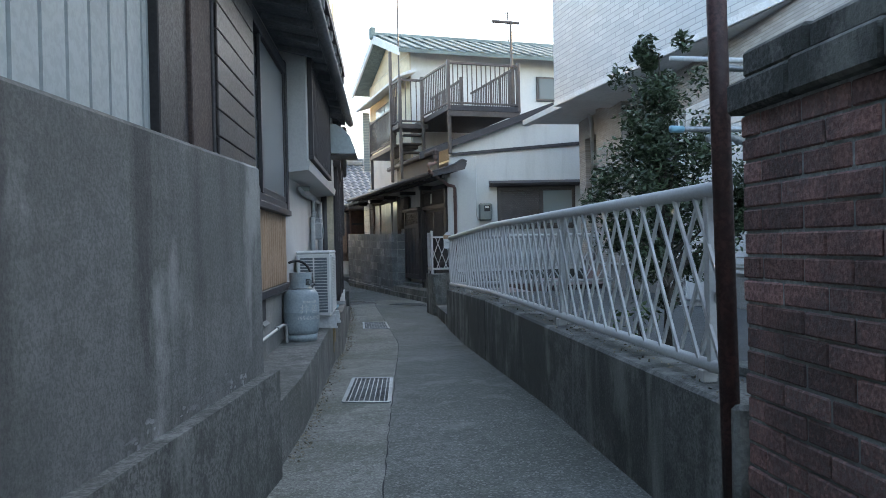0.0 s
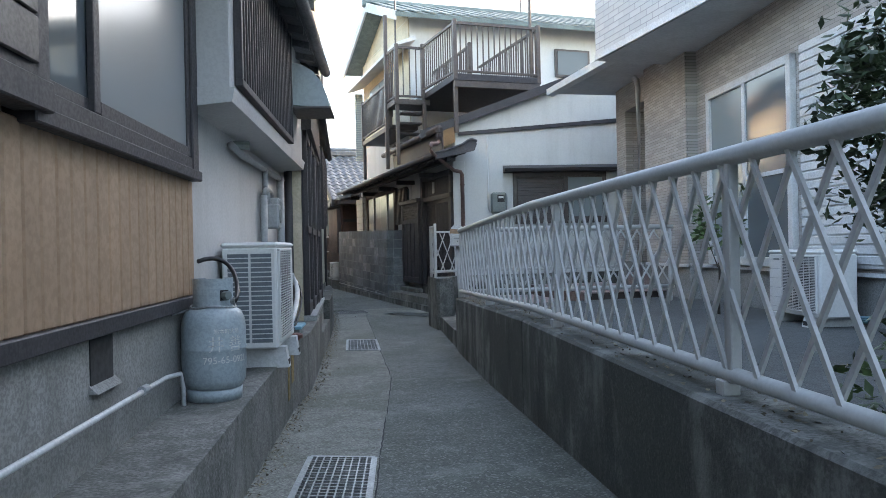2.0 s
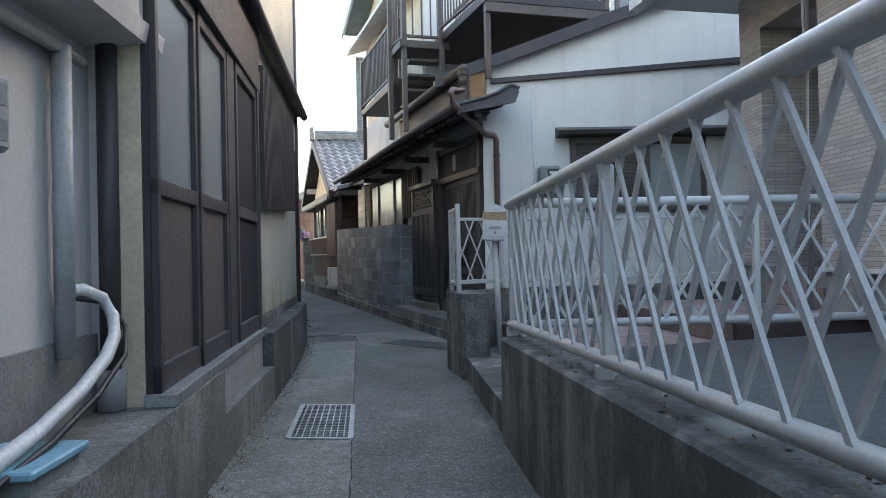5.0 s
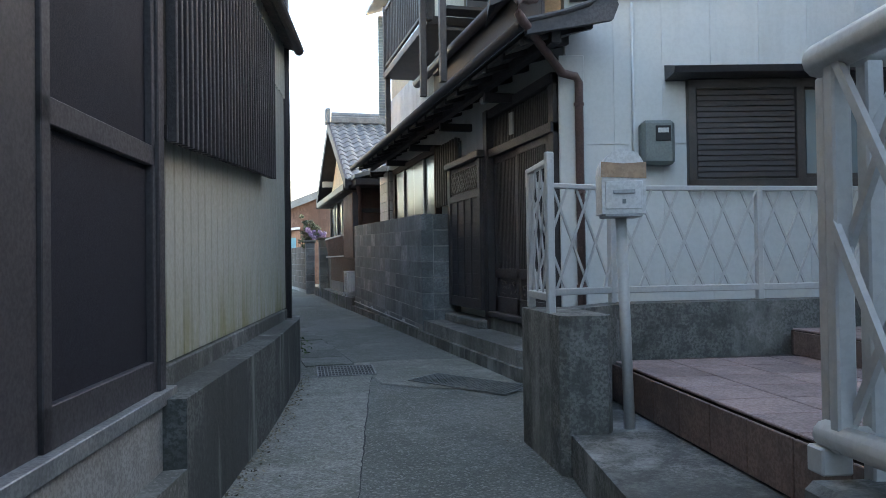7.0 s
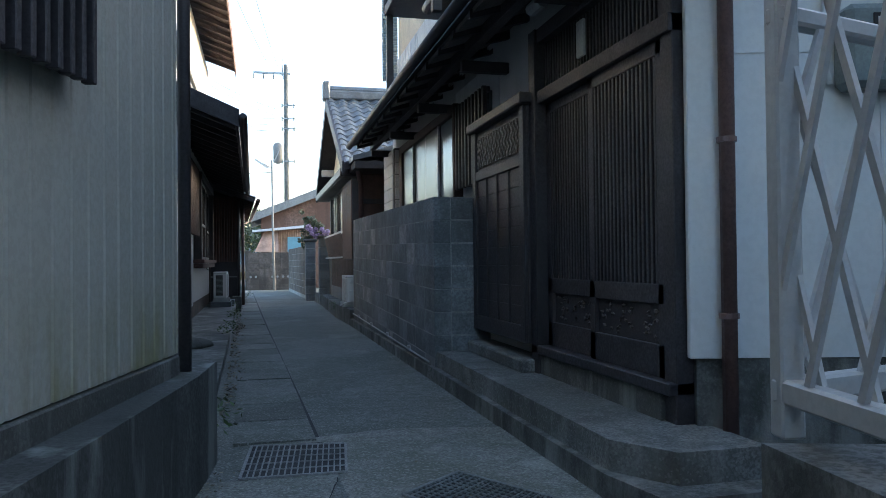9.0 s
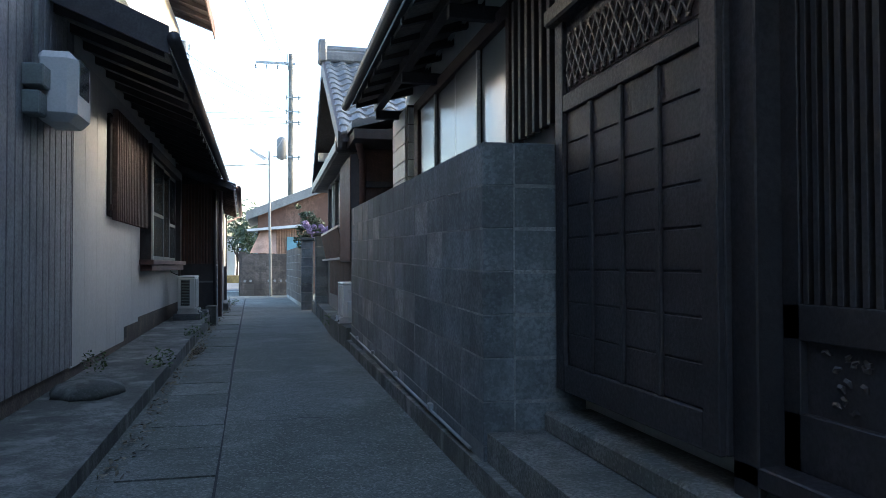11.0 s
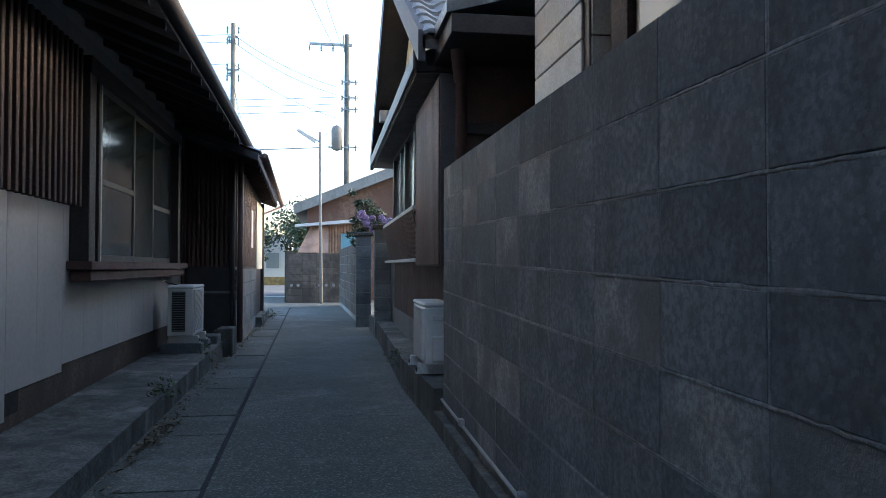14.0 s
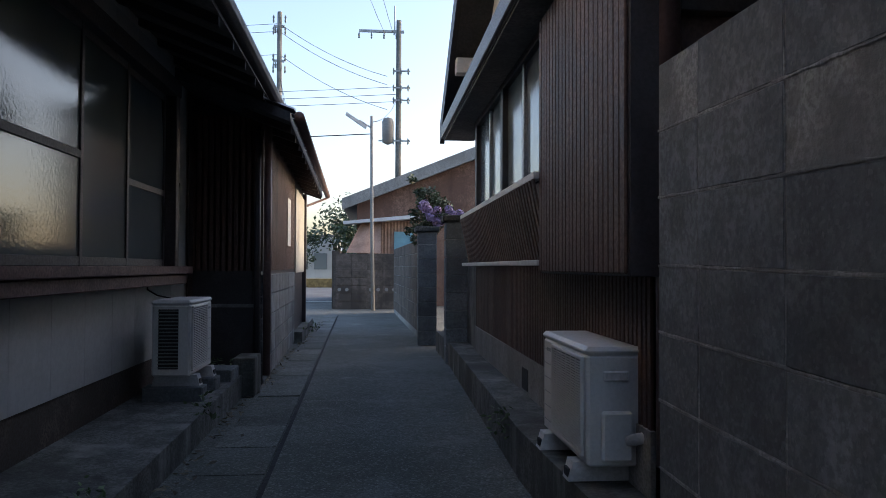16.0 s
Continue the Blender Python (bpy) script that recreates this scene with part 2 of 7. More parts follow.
M["flower"] = mat("flower", (0.33, 0.25, 0.45), 0.7, 0.3, 40, 8, 0.0, island=0.4)
M["bark"] = mat("bark", (0.09, 0.075, 0.06), 0.9, 0.4, 50, 4, 0.5)
M["tarp"] = mat("tarp", (0.42, 0.26, 0.18), 0.7, 0.25, 40, 2, 0.2)
M["rust_sheet"] = mat("rust_sheet", (0.22, 0.13, 0.09), 0.8, 0.5, 40, 1.0, 0.3, tint=(0.12, 0.06, 0.04), streak=0.6)
M["paper"] = mat("paper", (0.68, 0.68, 0.64), 0.8, 0.1, 30, 2, 0.0)
M["tape"] = mat("tape", (0.38, 0.24, 0.14), 0.4, 0.25, 30, 6, 0.1)
M["blue_plastic"] = mat("blue_plastic", (0.20, 0.42, 0.52), 0.4, 0.1, 40, 2, 0.05)
M["red_lid"] = mat("red_lid", (0.16, 0.065, 0.05), 0.7, 0.3, 60, 6, 0.1)
M["ochre"] = mat("ochre", (0.34, 0.24, 0.09), 0.9, 0.5, 40, 3, 0.3)
M["road"] = mat("road", (0.16, 0.165, 0.165), 0.9, 0.25, 120, 0.5, 0.4)
# distance haze is put into the hills' pale blue base colour
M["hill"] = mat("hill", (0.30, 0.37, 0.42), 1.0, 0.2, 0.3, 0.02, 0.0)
M["glass"] = glass_mat("glass")
M["glass_pale"] = glass_mat("glass_pale", (0.24, 0.275, 0.28), 0.12)
M["glass_figured"] = glass_mat("glass_figured", (0.10, 0.12, 0.117), 0.07, 0.06)
M["curtain"] = glass_mat("curtain", (0.24, 0.26, 0.265), 0.2)
M["white_board"] = mat("white_board", (0.47, 0.48, 0.47), 0.7, 0.06, 30, 0.8, 0.1, tint=(0.38, 0.385, 0.365), streak=0.12)
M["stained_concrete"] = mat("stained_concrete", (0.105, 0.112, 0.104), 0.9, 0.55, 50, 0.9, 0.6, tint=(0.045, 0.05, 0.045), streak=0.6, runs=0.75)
M["grout"] = mat("grout", (0.075, 0.06, 0.055), 0.95, 0.2, 60, 2, 0.2)
M["screen"] = mat("screen", (0.016, 0.017, 0.025), 0.8, 0.2, 200, 1.2, 0.3, spec=0.25)
M["panel_brown"] = mat("panel_brown", (0.042, 0.038, 0.042), 0.6, 0.3, 80, 1.2, 0.1)
M["brick_siding"] = brick_mat("brick_siding", (0.43, 0.40, 0.365), (0.32, 0.295, 0.268), (0.17, 0.155, 0.14), 0.19, 0.036)
M["brick_siding_white"] = brick_mat("brick_siding_white", (0.52, 0.52, 0.515), (0.44, 0.445, 0.445), (0.28, 0.285, 0.29), 0.26, 0.07)

# ---- building helpers ----
ORIGIN = {}


class Fr:
    """A wall's frame: u runs along the wall, v out of it, z up. side=1: v to the right of u; -1: to the left."""

    def __init__(self, x, y, ang, side=1):
        a = radians(ang)
        self.o = Vector((x, y, 0))
        self.u = Vector((math.sin(a), math.cos(a), 0))
        self.v = Vector((self.u.y, -self.u.x, 0)) * side

    def __call__(self, u, v, z):
        return self.o + self.u * u + self.v * v + Vector((0, 0, z))


WORLD = Fr(0, 0, 90, -1)     # u = x, v = y


def thing(name, loc, label, category, group="", kind=""):
    e = new(name)
    e.location = loc
    e.empty_display_size = 0.1
    ORIGIN[e] = Vector(loc)
    return tagged(e, label, category, group, kind)


def part(name, bm, material, parent=None, label="", smooth=False):
    """Links a bmesh, built in world coordinates, as one mesh object, under a thing or a part."""
    bmesh.ops.recalc_face_normals(bm, faces=bm.faces)
    org = ORIGIN[parent] if parent else Vector((0, 0, 0))
    if parent is None and bm.verts:
        lo = Vector([min(v.co[i] for v in bm.verts) for i in range(3)])
        hi = Vector([max(v.co[i] for v in bm.verts) for i in range(3)])
        org = Vector(((lo.x + hi.x) / 2, (lo.y + hi.y) / 2, lo.z))
    bmesh.ops.translate(bm, verts=bm.verts, vec=-org)
    me = bpy.data.meshes.new(name)
    if smooth:
        for f in bm.faces:
            f.smooth = True
    bm.to_mesh(me)
    bm.free()
    me.materials.append(M[material])
    ob = new(name, me)
    if parent:
        ob.parent = parent
    else:
        ob.location = org
    ORIGIN[ob] = org
    if label:
        ob["label"] = label
    return ob


def solo(name, bm, material, label, category, group="", kind="", smooth=False):
    return tagged(part(name, bm, material, None, "", smooth), label, category, group, kind)


def B():
    return bmesh.new()


def face(bm, pts):
    return bm.faces.new([bm.verts.new(p) for p in pts])


def box(bm, fr, u0, u1, v0, v1, z0, z1, c=0.0):
    """A box in a frame, with chamfered edges when c is given."""
    lo, hi = (min(u0, u1), min(v0, v1), min(z0, z1)), (max(u0, u1), max(v0, v1), max(z0, z1))
    c = min(c, 0.45 * min(hi[i] - lo[i] for i in range(3)))
    S = [(a, b, d) for a in (0, 1) for b in (0, 1) for d in (0, 1)]
    if c <= 0:
        vs = {s: bm.verts.new(fr(*[(lo, hi)[s[i]][i] for i in range(3)])) for s in S}
        for ax in range(3):
            o1, o2 = (ax + 1) % 3, (ax + 2) % 3
            for k in (0, 1):
                ring = []
                for p, q in ((0, 0), (1, 0), (1, 1), (0, 1)):
                    s = [0, 0, 0]
                    s[ax], s[o1], s[o2] = k, p, q
                    ring.append(vs[tuple(s)])
                bm.faces.new(ring)
        return bm
    vs = {}
    for s in S:
        for ax in range(3):
            p = [(lo, hi)[s[i]][i] + (0 if i == ax else (c if s[i] == 0 else -c)) for i in range(3)]
            vs[s, ax] = bm.verts.new(fr(*p))
    for ax in range(3):
        o1, o2 = (ax + 1) % 3, (ax + 2) % 3
        for k in (0, 1):
            ring = []
            for p, q in ((0, 0), (1, 0), (1, 1), (0, 1)):
                s = [0, 0, 0]
                s[ax], s[o1], s[o2] = k, p, q
                ring.append(vs[tuple(s), ax])
            bm.faces.new(ring)
        for p in (0, 1):
            for q in (0, 1):
                a, b = [0, 0, 0], [0, 0, 0]
                a[o1], a[o2], b[o1], b[o2] = p, q, p, q
                b[ax] = 1
                a, b = tuple(a), tuple(b)
                bm.faces.new([vs[a, o1], vs[b, o1], vs[b, o2], vs[a, o2]])
    for s in S:
        bm.faces.new([vs[s, 0], vs[s, 1], vs[s, 2]])
    return bm


def bx(*a, **k):
    return box(B(), *a, **k)


def prism(bm, pts, z0, z1):
    """A plan polygon (x, y) raised from z0 to z1; z may be functions of (x, y)."""
    f0 = z0 if callable(z0) else (lambda x, y: z0)
    f1 = z1 if callable(z1) else (lambda x, y: z1)
    lo = [bm.verts.new((x, y, f0(x, y))) for x, y in pts]
    hi = [bm.verts.new((x, y, f1(x, y))) for x, y in pts]
    bm.faces.new(lo)
    bm.faces.new(hi)
    for i in range(len(pts)):
        j = (i + 1) % len(pts)
        bm.faces.new([lo[i], lo[j], hi[j], hi[i]])
    return bm


def extrude(bm, loop, shift):
    """A closed loop of 3D points, extruded along a vector."""
    shift = Vector(shift)
    a = [bm.verts.new(p) for p in loop]
    b = [bm.verts.new(Vector(p) + shift) for p in loop]
    bm.faces.new(a)
    bm.faces.new(b)
    for i in range(len(a)):
        j = (i + 1) % len(a)
        bm.faces.new([a[i], a[j], b[j], b[i]])
    return bm


def tube(bm, pts, r, n=8, caps=True):
    """A round bar along points; r may be a list."""
    pts = [Vector(p) for p in pts]
    rs = r if isinstance(r, (list, tuple)) else [r] * len(pts)
    rings = []
    for i, p in enumerate(pts):
        d = (pts[min(i + 1, len(pts) - 1)] - pts[max(i - 1, 0)]).normalized()
        a = d.cross(Vector((0, 0, 1)))
        a = a.normalized() if a.length > 1e-3 else Vector((1, 0, 0))
        b = d.cross(a)
        rings.append([bm.verts.new(p + (a * math.cos(2 * math.pi * k / n) + b * math.sin(2 * math.pi * k / n)) * rs[i]) for k in range(n)])
    for r0, r1 in zip(rings, rings[1:]):
        for k in range(n):
            bm.faces.new([r0[k], r0[(k + 1) % n], r1[(k + 1) % n], r1[k]])
    if caps:
        bm.faces.new(rings[0])
        bm.faces.new(rings[-1])
    return bm


def lathe(bm, cx, cy, prof, n=28):
    """A turned body round a vertical axis: prof is a list of (radius, z)."""
    rings = [[bm.verts.new((cx + r * math.cos(2 * math.pi * k / n), cy + r * math.sin(2 * math.pi * k / n), z)) for k in range(n)] for r, z in prof]
    for r0, r1 in zip(rings, rings[1:]):
        for k in range(n):
            bm.faces.new([r0[k], r0[(k + 1) % n], r1[(k + 1) % n], r1[k]])
    bm.faces.new(rings[0])
    bm.faces.new(rings[-1])
    return bm


def corrugated(bm, fr, u0, u1, v, z0, z1, pitch=0.076, depth=0.012, shape="wave", z1b=None):
    """A closed sheet with a wavy or ribbed face; z1b: top height at u1 if it slopes."""
    prof = []
    if shape == "wave":
        n = max(4, int((u1 - u0) / pitch * 4))
        for i in range(n + 1):
            u = u0 + (u1 - u0) * i / n
            prof.append((u, v + depth * (0.5 + 0.5 * math.sin((u - u0) / pitch * 2 * math.pi))))
    else:
        u = u0
        g = min(0.012, pitch * 0.2)
        while u < u1 - 1e-6:
            e = min(u + pitch, u1)
            prof += [(u, v + depth), (max(u, e - 2 * g), v + depth), (max(u, e - 1.6 * g), v), (max(u, e - 0.4 * g), v)]
            u = e
        prof.append((u1, v + depth))
    z1b = z1 if z1b is None else z1b
    top = lambda u: z1 + (z1b - z1) * (u - u0) / (u1 - u0)
    lo = [bm.verts.new(fr(u, w, z0)) for u, w in prof]
    hi = [bm.verts.new(fr(u, w, top(u))) for u, w in prof]
    for i in range(len(prof) - 1):
        bm.faces.new([lo[i], lo[i + 1], hi[i + 1], hi[i]])
    bl = [bm.verts.new(fr(u, v - 0.004, z)) for u, z in ((u0, z0), (u1, z0), (u1, z1b), (u0, z1))]
    bm.faces.new(bl)
    bm.faces.new([lo[0], hi[0], bl[3], bl[0]])
    bm.faces.new([lo[-1], hi[-1], bl[2], bl[1]])
    return bm


def rowbox(parent, name, material, fr, items, c=0.003, label=""):
    """A part for each box in items."""
    for it in items:
        part(name, bx(fr, *it, c=c), material, parent, label)


def lerp(a, b, t):
    return a + (b - a) * t


def interp(y, table):
    for (y0, x0), (y1, x1) in zip(table, table[1:]):
        if y <= y1:
            return x0 + (x1 - x0) * (y - y0) / (y1 - y0)
    return table[-1][1]


def ground_z(y):
    return 0.12 if y < 5 else (0.0 if y > 9 else 0.12 * (9 - y) / 4)


FOOT_L = [(-12, -4.2), (3.98, 0.46), (5.03, 0.77), (5.81, 0.95), (8.45, 1.57), (9.35, 1.84), (12.07, 2.42), (12.65, 2.56), (14.55, 2.95), (16.5, 3.27), (16.85, 3.29)]


def foot_l(y):
    return interp(y, FOOT_L)


def poly_left(y0, y1, back, n=8):
    ys = [lerp(y0, y1, i / n) for i in range(n + 1)]
    return [(foot_l(y), y) for y in ys] + [(back(y), y) for y in (y1, y0)]

# ---- ground ----
bm = B()
YS = [-600, -60, -14, 0, 5, 6, 7, 8, 9, 14, 20, 30, 45, 70, 150, 700]
XS = [-700, -80, -8, 0, 3, 6, 14, 80, 700]
gv = [[bm.verts.new((x, y, ground_z(y) - 0.002)) for x in XS] for y in YS]
for i in range(len(YS) - 1):
    for j in range(len(XS) - 1):
        bm.faces.new([gv[i][j], gv[i][j + 1], gv[i + 1][j + 1], gv[i + 1][j]])
solo("ground", bm, "asphalt", "dark grey worn asphalt lane surface", "ground", kind="structure")

SEAM = [(-12, -3.3), (3.5, 0.89), (5.9, 1.56), (9.5, 2.57), (13.4, 3.30), (16.1, 3.80), (16.45, 3.88)]
bm = B()
ys = [-6 + 0.75 * i for i in range(31)]
ys = [y for y in ys if y < 16.45] + [16.45]
lo = [bm.verts.new((foot_l(y) - 0.05, y, ground_z(y) + 0.004)) for y in ys]
hi = [bm.verts.new((interp(y, SEAM), y, ground_z(y) + 0.004)) for y in ys]
for i in range(len(ys) - 1):
    bm.faces.new([lo[i], lo[i + 1], hi[i + 1], hi[i]])
solo("pavement_strip", bm, "lane_concrete", "pale concrete strip beside the ledge along the lane", "pavement", kind="structure")
bm = B()
face(bm, [(3.32, 17.12, 0.004), (3.85, 17.12, 0.004), (3.88, 15.95, 0.004), (4.1, 15.7, 0.004), (4.88, 15.2, 0.004), (4.98, 16.4, 0.004), (4.98, 17.2, 0.004), (4.3, 17.35, 0.004)])
solo("pavement_patch", bm, "lane_concrete", "pale concrete patch crossing the lane at the drains", "pavement", kind="structure")
rnd = random.Random(77)
bm = B()
row = []
y = 2.0
while y < 16.4:
    x = interp(y, SEAM) + rnd.uniform(-0.005, 0.005)
    w = rnd.uniform(0.0012, 0.005)
    row.append((bm.verts.new((x - w, y, ground_z(y) + 0.0055)), bm.verts.new((x + w, y, ground_z(y) + 0.0055))))
    y += rnd.uniform(0.05, 0.14)
for (a, b), (c, d) in zip(row, row[1:]):
    bm.faces.new([a, b, d, c])
solo("pavement_crack", bm, "cavity", "thin dark crack along the joint of the paving", "crack", kind="structure")
for pts in (((4.27, 25.47), (4.36, 25.44), (4.45, 25.49), (4.56, 25.46), (4.74, 25.42)), ((3.9, 20.9), (4.1, 20.83), (4.22, 20.9), (4.45, 20.86))):
    bm = B()
    row = [(bm.verts.new((x, y - 0.006, 0.002)), bm.verts.new((x, y + 0.006 + 0.004 * math.sin(9 * x), 0.002))) for x, y in pts]
    for (a, b), (c, d) in zip(row, row[1:]):
        bm.faces.new([a, c, d, b])
    solo("pavement_crack", bm, "cavity", "short dark crack across the lane", "crack", kind="structure")
# road at the end of the lane, its verge
bm = B()
prism(bm, [(-60, 47), (3.1, 47), (3.1, 62), (-60, 62)], -0.02, 0.004)
solo("road", bm, "road", "grey asphalt road beyond the lane's end", "road", kind="structure")
bm = B()
prism(bm, [(-60, 46.4), (2.9, 46.4), (2.9, 46.6), (-60, 46.6)], 0.0, 0.01)
solo("road_line", bm, "paper", "white painted edge line on the road", "road marking", kind="structure")
solo("kerb", prism(B(), [(-60, 62), (3.5, 62), (3.5, 63.2), (-60, 63.2)], 0, 0.45), "ochre", "low earth bank with dry grass behind the road", "bank", kind="structure")
bm = B()
for x0, x1, h in ((-260, -120, 26), (-150, -20, 38), (-60, 90, 30), (40, 260, 24)):
    pts = []
    for i in range(13):
        f = i / 12
        pts.append((lerp(x0, x1, f), 520, h * math.sin(math.pi * f) * (0.8 + 0.25 * noise.noise((f * 4, x0, 0)))))
    loop = pts + [(x1, 520, -2), (x0, 520, -2)]
    extrude(bm, loop, (0, 40, 0))
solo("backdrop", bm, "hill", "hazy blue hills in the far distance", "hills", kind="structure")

# ---- ledges and kerbs, left ----
LA = Fr(0.85, 6.85, 14)
LB = Fr(2.46, 12.87, 11)
back_a = lambda y: 0.85 + 0.25 * (y - 6.85) - 0.3
back_b = lambda y: 2.46 + 0.194 * (y - 12.87) - 0.3
solo("ledge_a", prism(B(), poly_left(3.98, 11.05, back_a), -0.1, lambda x, y: 0.46 + 0.006 * (y - 4)), "concrete", "stained concrete ledge along the house wall", "ledge", kind="structure")
solo("ledge_b", prism(B(), poly_left(11.05, 12.74, back_b), -0.1, 0.27), "concrete", "low concrete step below the dark doors", "ledge", kind="structure")
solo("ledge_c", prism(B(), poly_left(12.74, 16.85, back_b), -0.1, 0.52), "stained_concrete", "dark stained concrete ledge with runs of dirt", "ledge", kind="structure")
LW = Fr(0.42, 3.94, 20.5)
solo("kerb_left", prism(B(), [(LW(-14, 0.08, 0).x, LW(-14, 0.08, 0).y), (LW(0.06, 0.06, 0).x, LW(0.06, 0.06, 0).y), (LW(0.06, -0.4, 0).x, LW(0.06, -0.4, 0).y), (LW(-14, -0.4, 0).x, LW(-14, -0.4, 0).y)], -0.1, 0.66), "concrete_dark", "mossy concrete footing below the garden wall", "kerb", kind="structure")
solo("wall_left", bx(LW, -14, 0, -0.16, 0.0, 0.6, 1.66, c=0.015), "wall_grey", "weather-stained grey concrete garden wall", "wall", kind="structure")
solo("ledge_d", prism(B(), [(3.2, 17.4), (3.12, 24), (3.02, 30.2), (2.3, 30.2), (2.3, 24), (2.3, 17.4)], -0.1, lambda x, y: 0.06 + 0.011 * (y - 17.4)), "concrete_dark", "dark concrete ledge with moss along the white house", "ledge", kind="structure")
solo("ledge_e", prism(B(), [(3.10, 33.6), (3.0, 36.6), (2.3, 36.6), (2.3, 33.6)], -0.1, 0.16), "concrete_dark", "low dark concrete ledge below the boarded wall", "ledge", kind="structure")

# ---- right retaining wall, brick wall, pole ----
class Dip(Fr):
    """A wall frame whose top dips beyond u = 4.5."""

    def __call__(self, u, v, z):
        return self.o + self.u * u + self.v * v + Vector((0, 0, z - 0.024 * max(0.0, u - 4.5)))


LR = Dip(2.03, 3.13, 12.2, -1)
LF = Dip(2.15, 3.13, 11.9, -1)
bm = bx(LR, -0.85, 4.5, -0.26, 0.0, -0.1, 0.685, c=0.015)
solo("wall_right", bm, "concrete_dark", "dark stained concrete retaining wall under the white fence", "wall", kind="structure")
solo("wall_right_end", bx(LR, 4.503, 8.1, -0.26, 0.0, -0.1, 0.685, c=0.015), "concrete_dark", "dark stained concrete retaining wall under the white fence", "wall", kind="structure")
solo("yard", prism(B(), [(2.1, 2.0), (3.9, 10.9), (4.5, 11.0), (9.5, 11.0), (9.5, 2.0)], -0.1, 0.5), "yard_dark", "dark paved yard in front of the modern house", "yard", kind="structure")
solo("entrance_floor", prism(B(), [(3.74, 10.92), (4.02, 12.2), (4.30, 13.4), (4.6, 13.9), (7.2, 13.9), (7.2, 10.9)], -0.1, 0.19), "concrete_dark", "dark concrete floor of the open entrance", "entrance", kind="structure")


def fence_bars(parent, fr, u0, u1, v, z0, z1, pitch=0.195, run=0.415, w=0.021, d=0.006, phase=(0.0, 0.0)):
    """Crossed flat bars between two rails, one slant on each face; phase: where the first bar of each slant starts."""
    n = int((u1 - u0) / pitch) + 4
    for sgn, ph in ((1, phase[0]), (-1, phase[1])):
        for i in range(-3, n):
            a = u0 + ph + pitch * i
            b = a + run
            if b <= u0 or a >= u1:
                continue
            f0 = (u0 - a) / run if a < u0 else 0.0
            f1 = (u1 - a) / run if b > u1 else 1.0
            if f1 - f0 < 0.12:
                continue
            pa, pb = (lerp(a, b, f0), lerp(a, b, f1))
            za, zb = lerp(z0, z1, f0), lerp(z0, z1, f1)
            if sgn < 0:
                za, zb = z0 + z1 - za, z0 + z1 - zb
            vv = v + sgn * 0.013
            loop = [fr(pa - w / 2, vv - d, za), fr(pa + w / 2, vv - d, za), fr(pb + w / 2, vv - d, zb), fr(pb - w / 2, vv - d, zb)]
            part("bar", extrude(B(), loop, fr.v * (2 * d)), "fence_white", parent)


fence = thing("fence", LF(3.8, 0, 0.69), "white painted metal fence with crossed diagonal bars", "fence")
part("top_rail", tube(B(), [LF(-0.6, 0, 1.455), LF(4.5, 0, 1.455), LF(8.12, 0, 1.455)], 0.032, 12), "fence_white", fence, smooth=True)
part("bottom_rail", tube(B(), [LF(-0.6, 0, 0.755), LF(4.5, 0, 0.755), LF(8.12, 0, 0.755)], 0.026, 12), "fence_white", fence, smooth=True)
for u in (-0.46, 1.75, 3.88, 6.25, 8.06):
    part("post", bx(LF, u - 0.016, u + 0.016, -0.018, 0.018, 0.73, 1.44, c=0.004), "fence_white", fence)
    part("stay", bx(LF, u + 0.095, u + 0.128, -0.065, -0.03, 0.684, 1.44, c=0.004), "fence_white", fence)
    part("foot", bx(LF, u + 0.02, u + 0.075, -0.03, 0.03, 0.684, 0.735, c=0.004), "fence_white", fence)
fence_bars(fence, LF, -0.58, 8.06, 0.0, 0.765, 1.44, phase=(0.017, 0.042))
# return of the fence along the end of the yard
FE = Fr(*LF(8.06, 0, 0).xy, 104, 1)
fence_end = thing("end_fence", FE(0, 0, 0.5), "white painted metal fence across the end of the yard", "fence")
part("top_rail", tube(B(), [FE(0.0, 0, 1.37), FE(2.5, 0, 1.37)], 0.028, 12), "fence_white", fence_end, smooth=True)
part("bottom_rail", tube(B(), [FE(0.0, 0, 0.67), FE(2.5, 0, 0.67)], 0.024, 12), "fence_white", fence_end, smooth=True)
for u in (0.06, 0.42, 1.45, 2.46):
    part("post", bx(FE, u - 0.017, u + 0.017, -0.018, 0.018, 0.50, 1.36, c=0.004), "fence_white", fence_end)
fence_bars(fence_end, FE, 0.06, 2.46, 0.0, 0.68, 1.36, phase=(0.05, 0.05))

# second fence round the entrance
P1, P2, P3, P4 = (4.25, 13.36), (4.33, 13.82), (4.90, 13.96), (7.75, 13.68)
solo("pillar", prism(B(), [(4.19, 13.13), (4.22, 13.09), (4.40, 13.06), (4.44, 13.10), (4.50, 13.72), (4.265, 13.80)], -0.1, 0.735), "concrete_dark", "dark concrete pillar at the entrance corner", "pillar", kind="structure")
solo("wall_entrance", prism(B(), [(4.42, 13.55), (4.92, 13.86), (8.0, 13.57), (8.0, 13.8), (4.95, 14.08), (4.45, 13.73)], -0.1, 0.731), "concrete_dark", "dark stained concrete wall behind the tiled steps", "wall", kind="structure")


def span(p, q, side=1):
    a = math.degrees(math.atan2(q[0] - p[0], q[1] - p[1]))
    return Fr(p[0], p[1], a, side), (Vector((*q, 0)) - Vector((*p, 0))).length


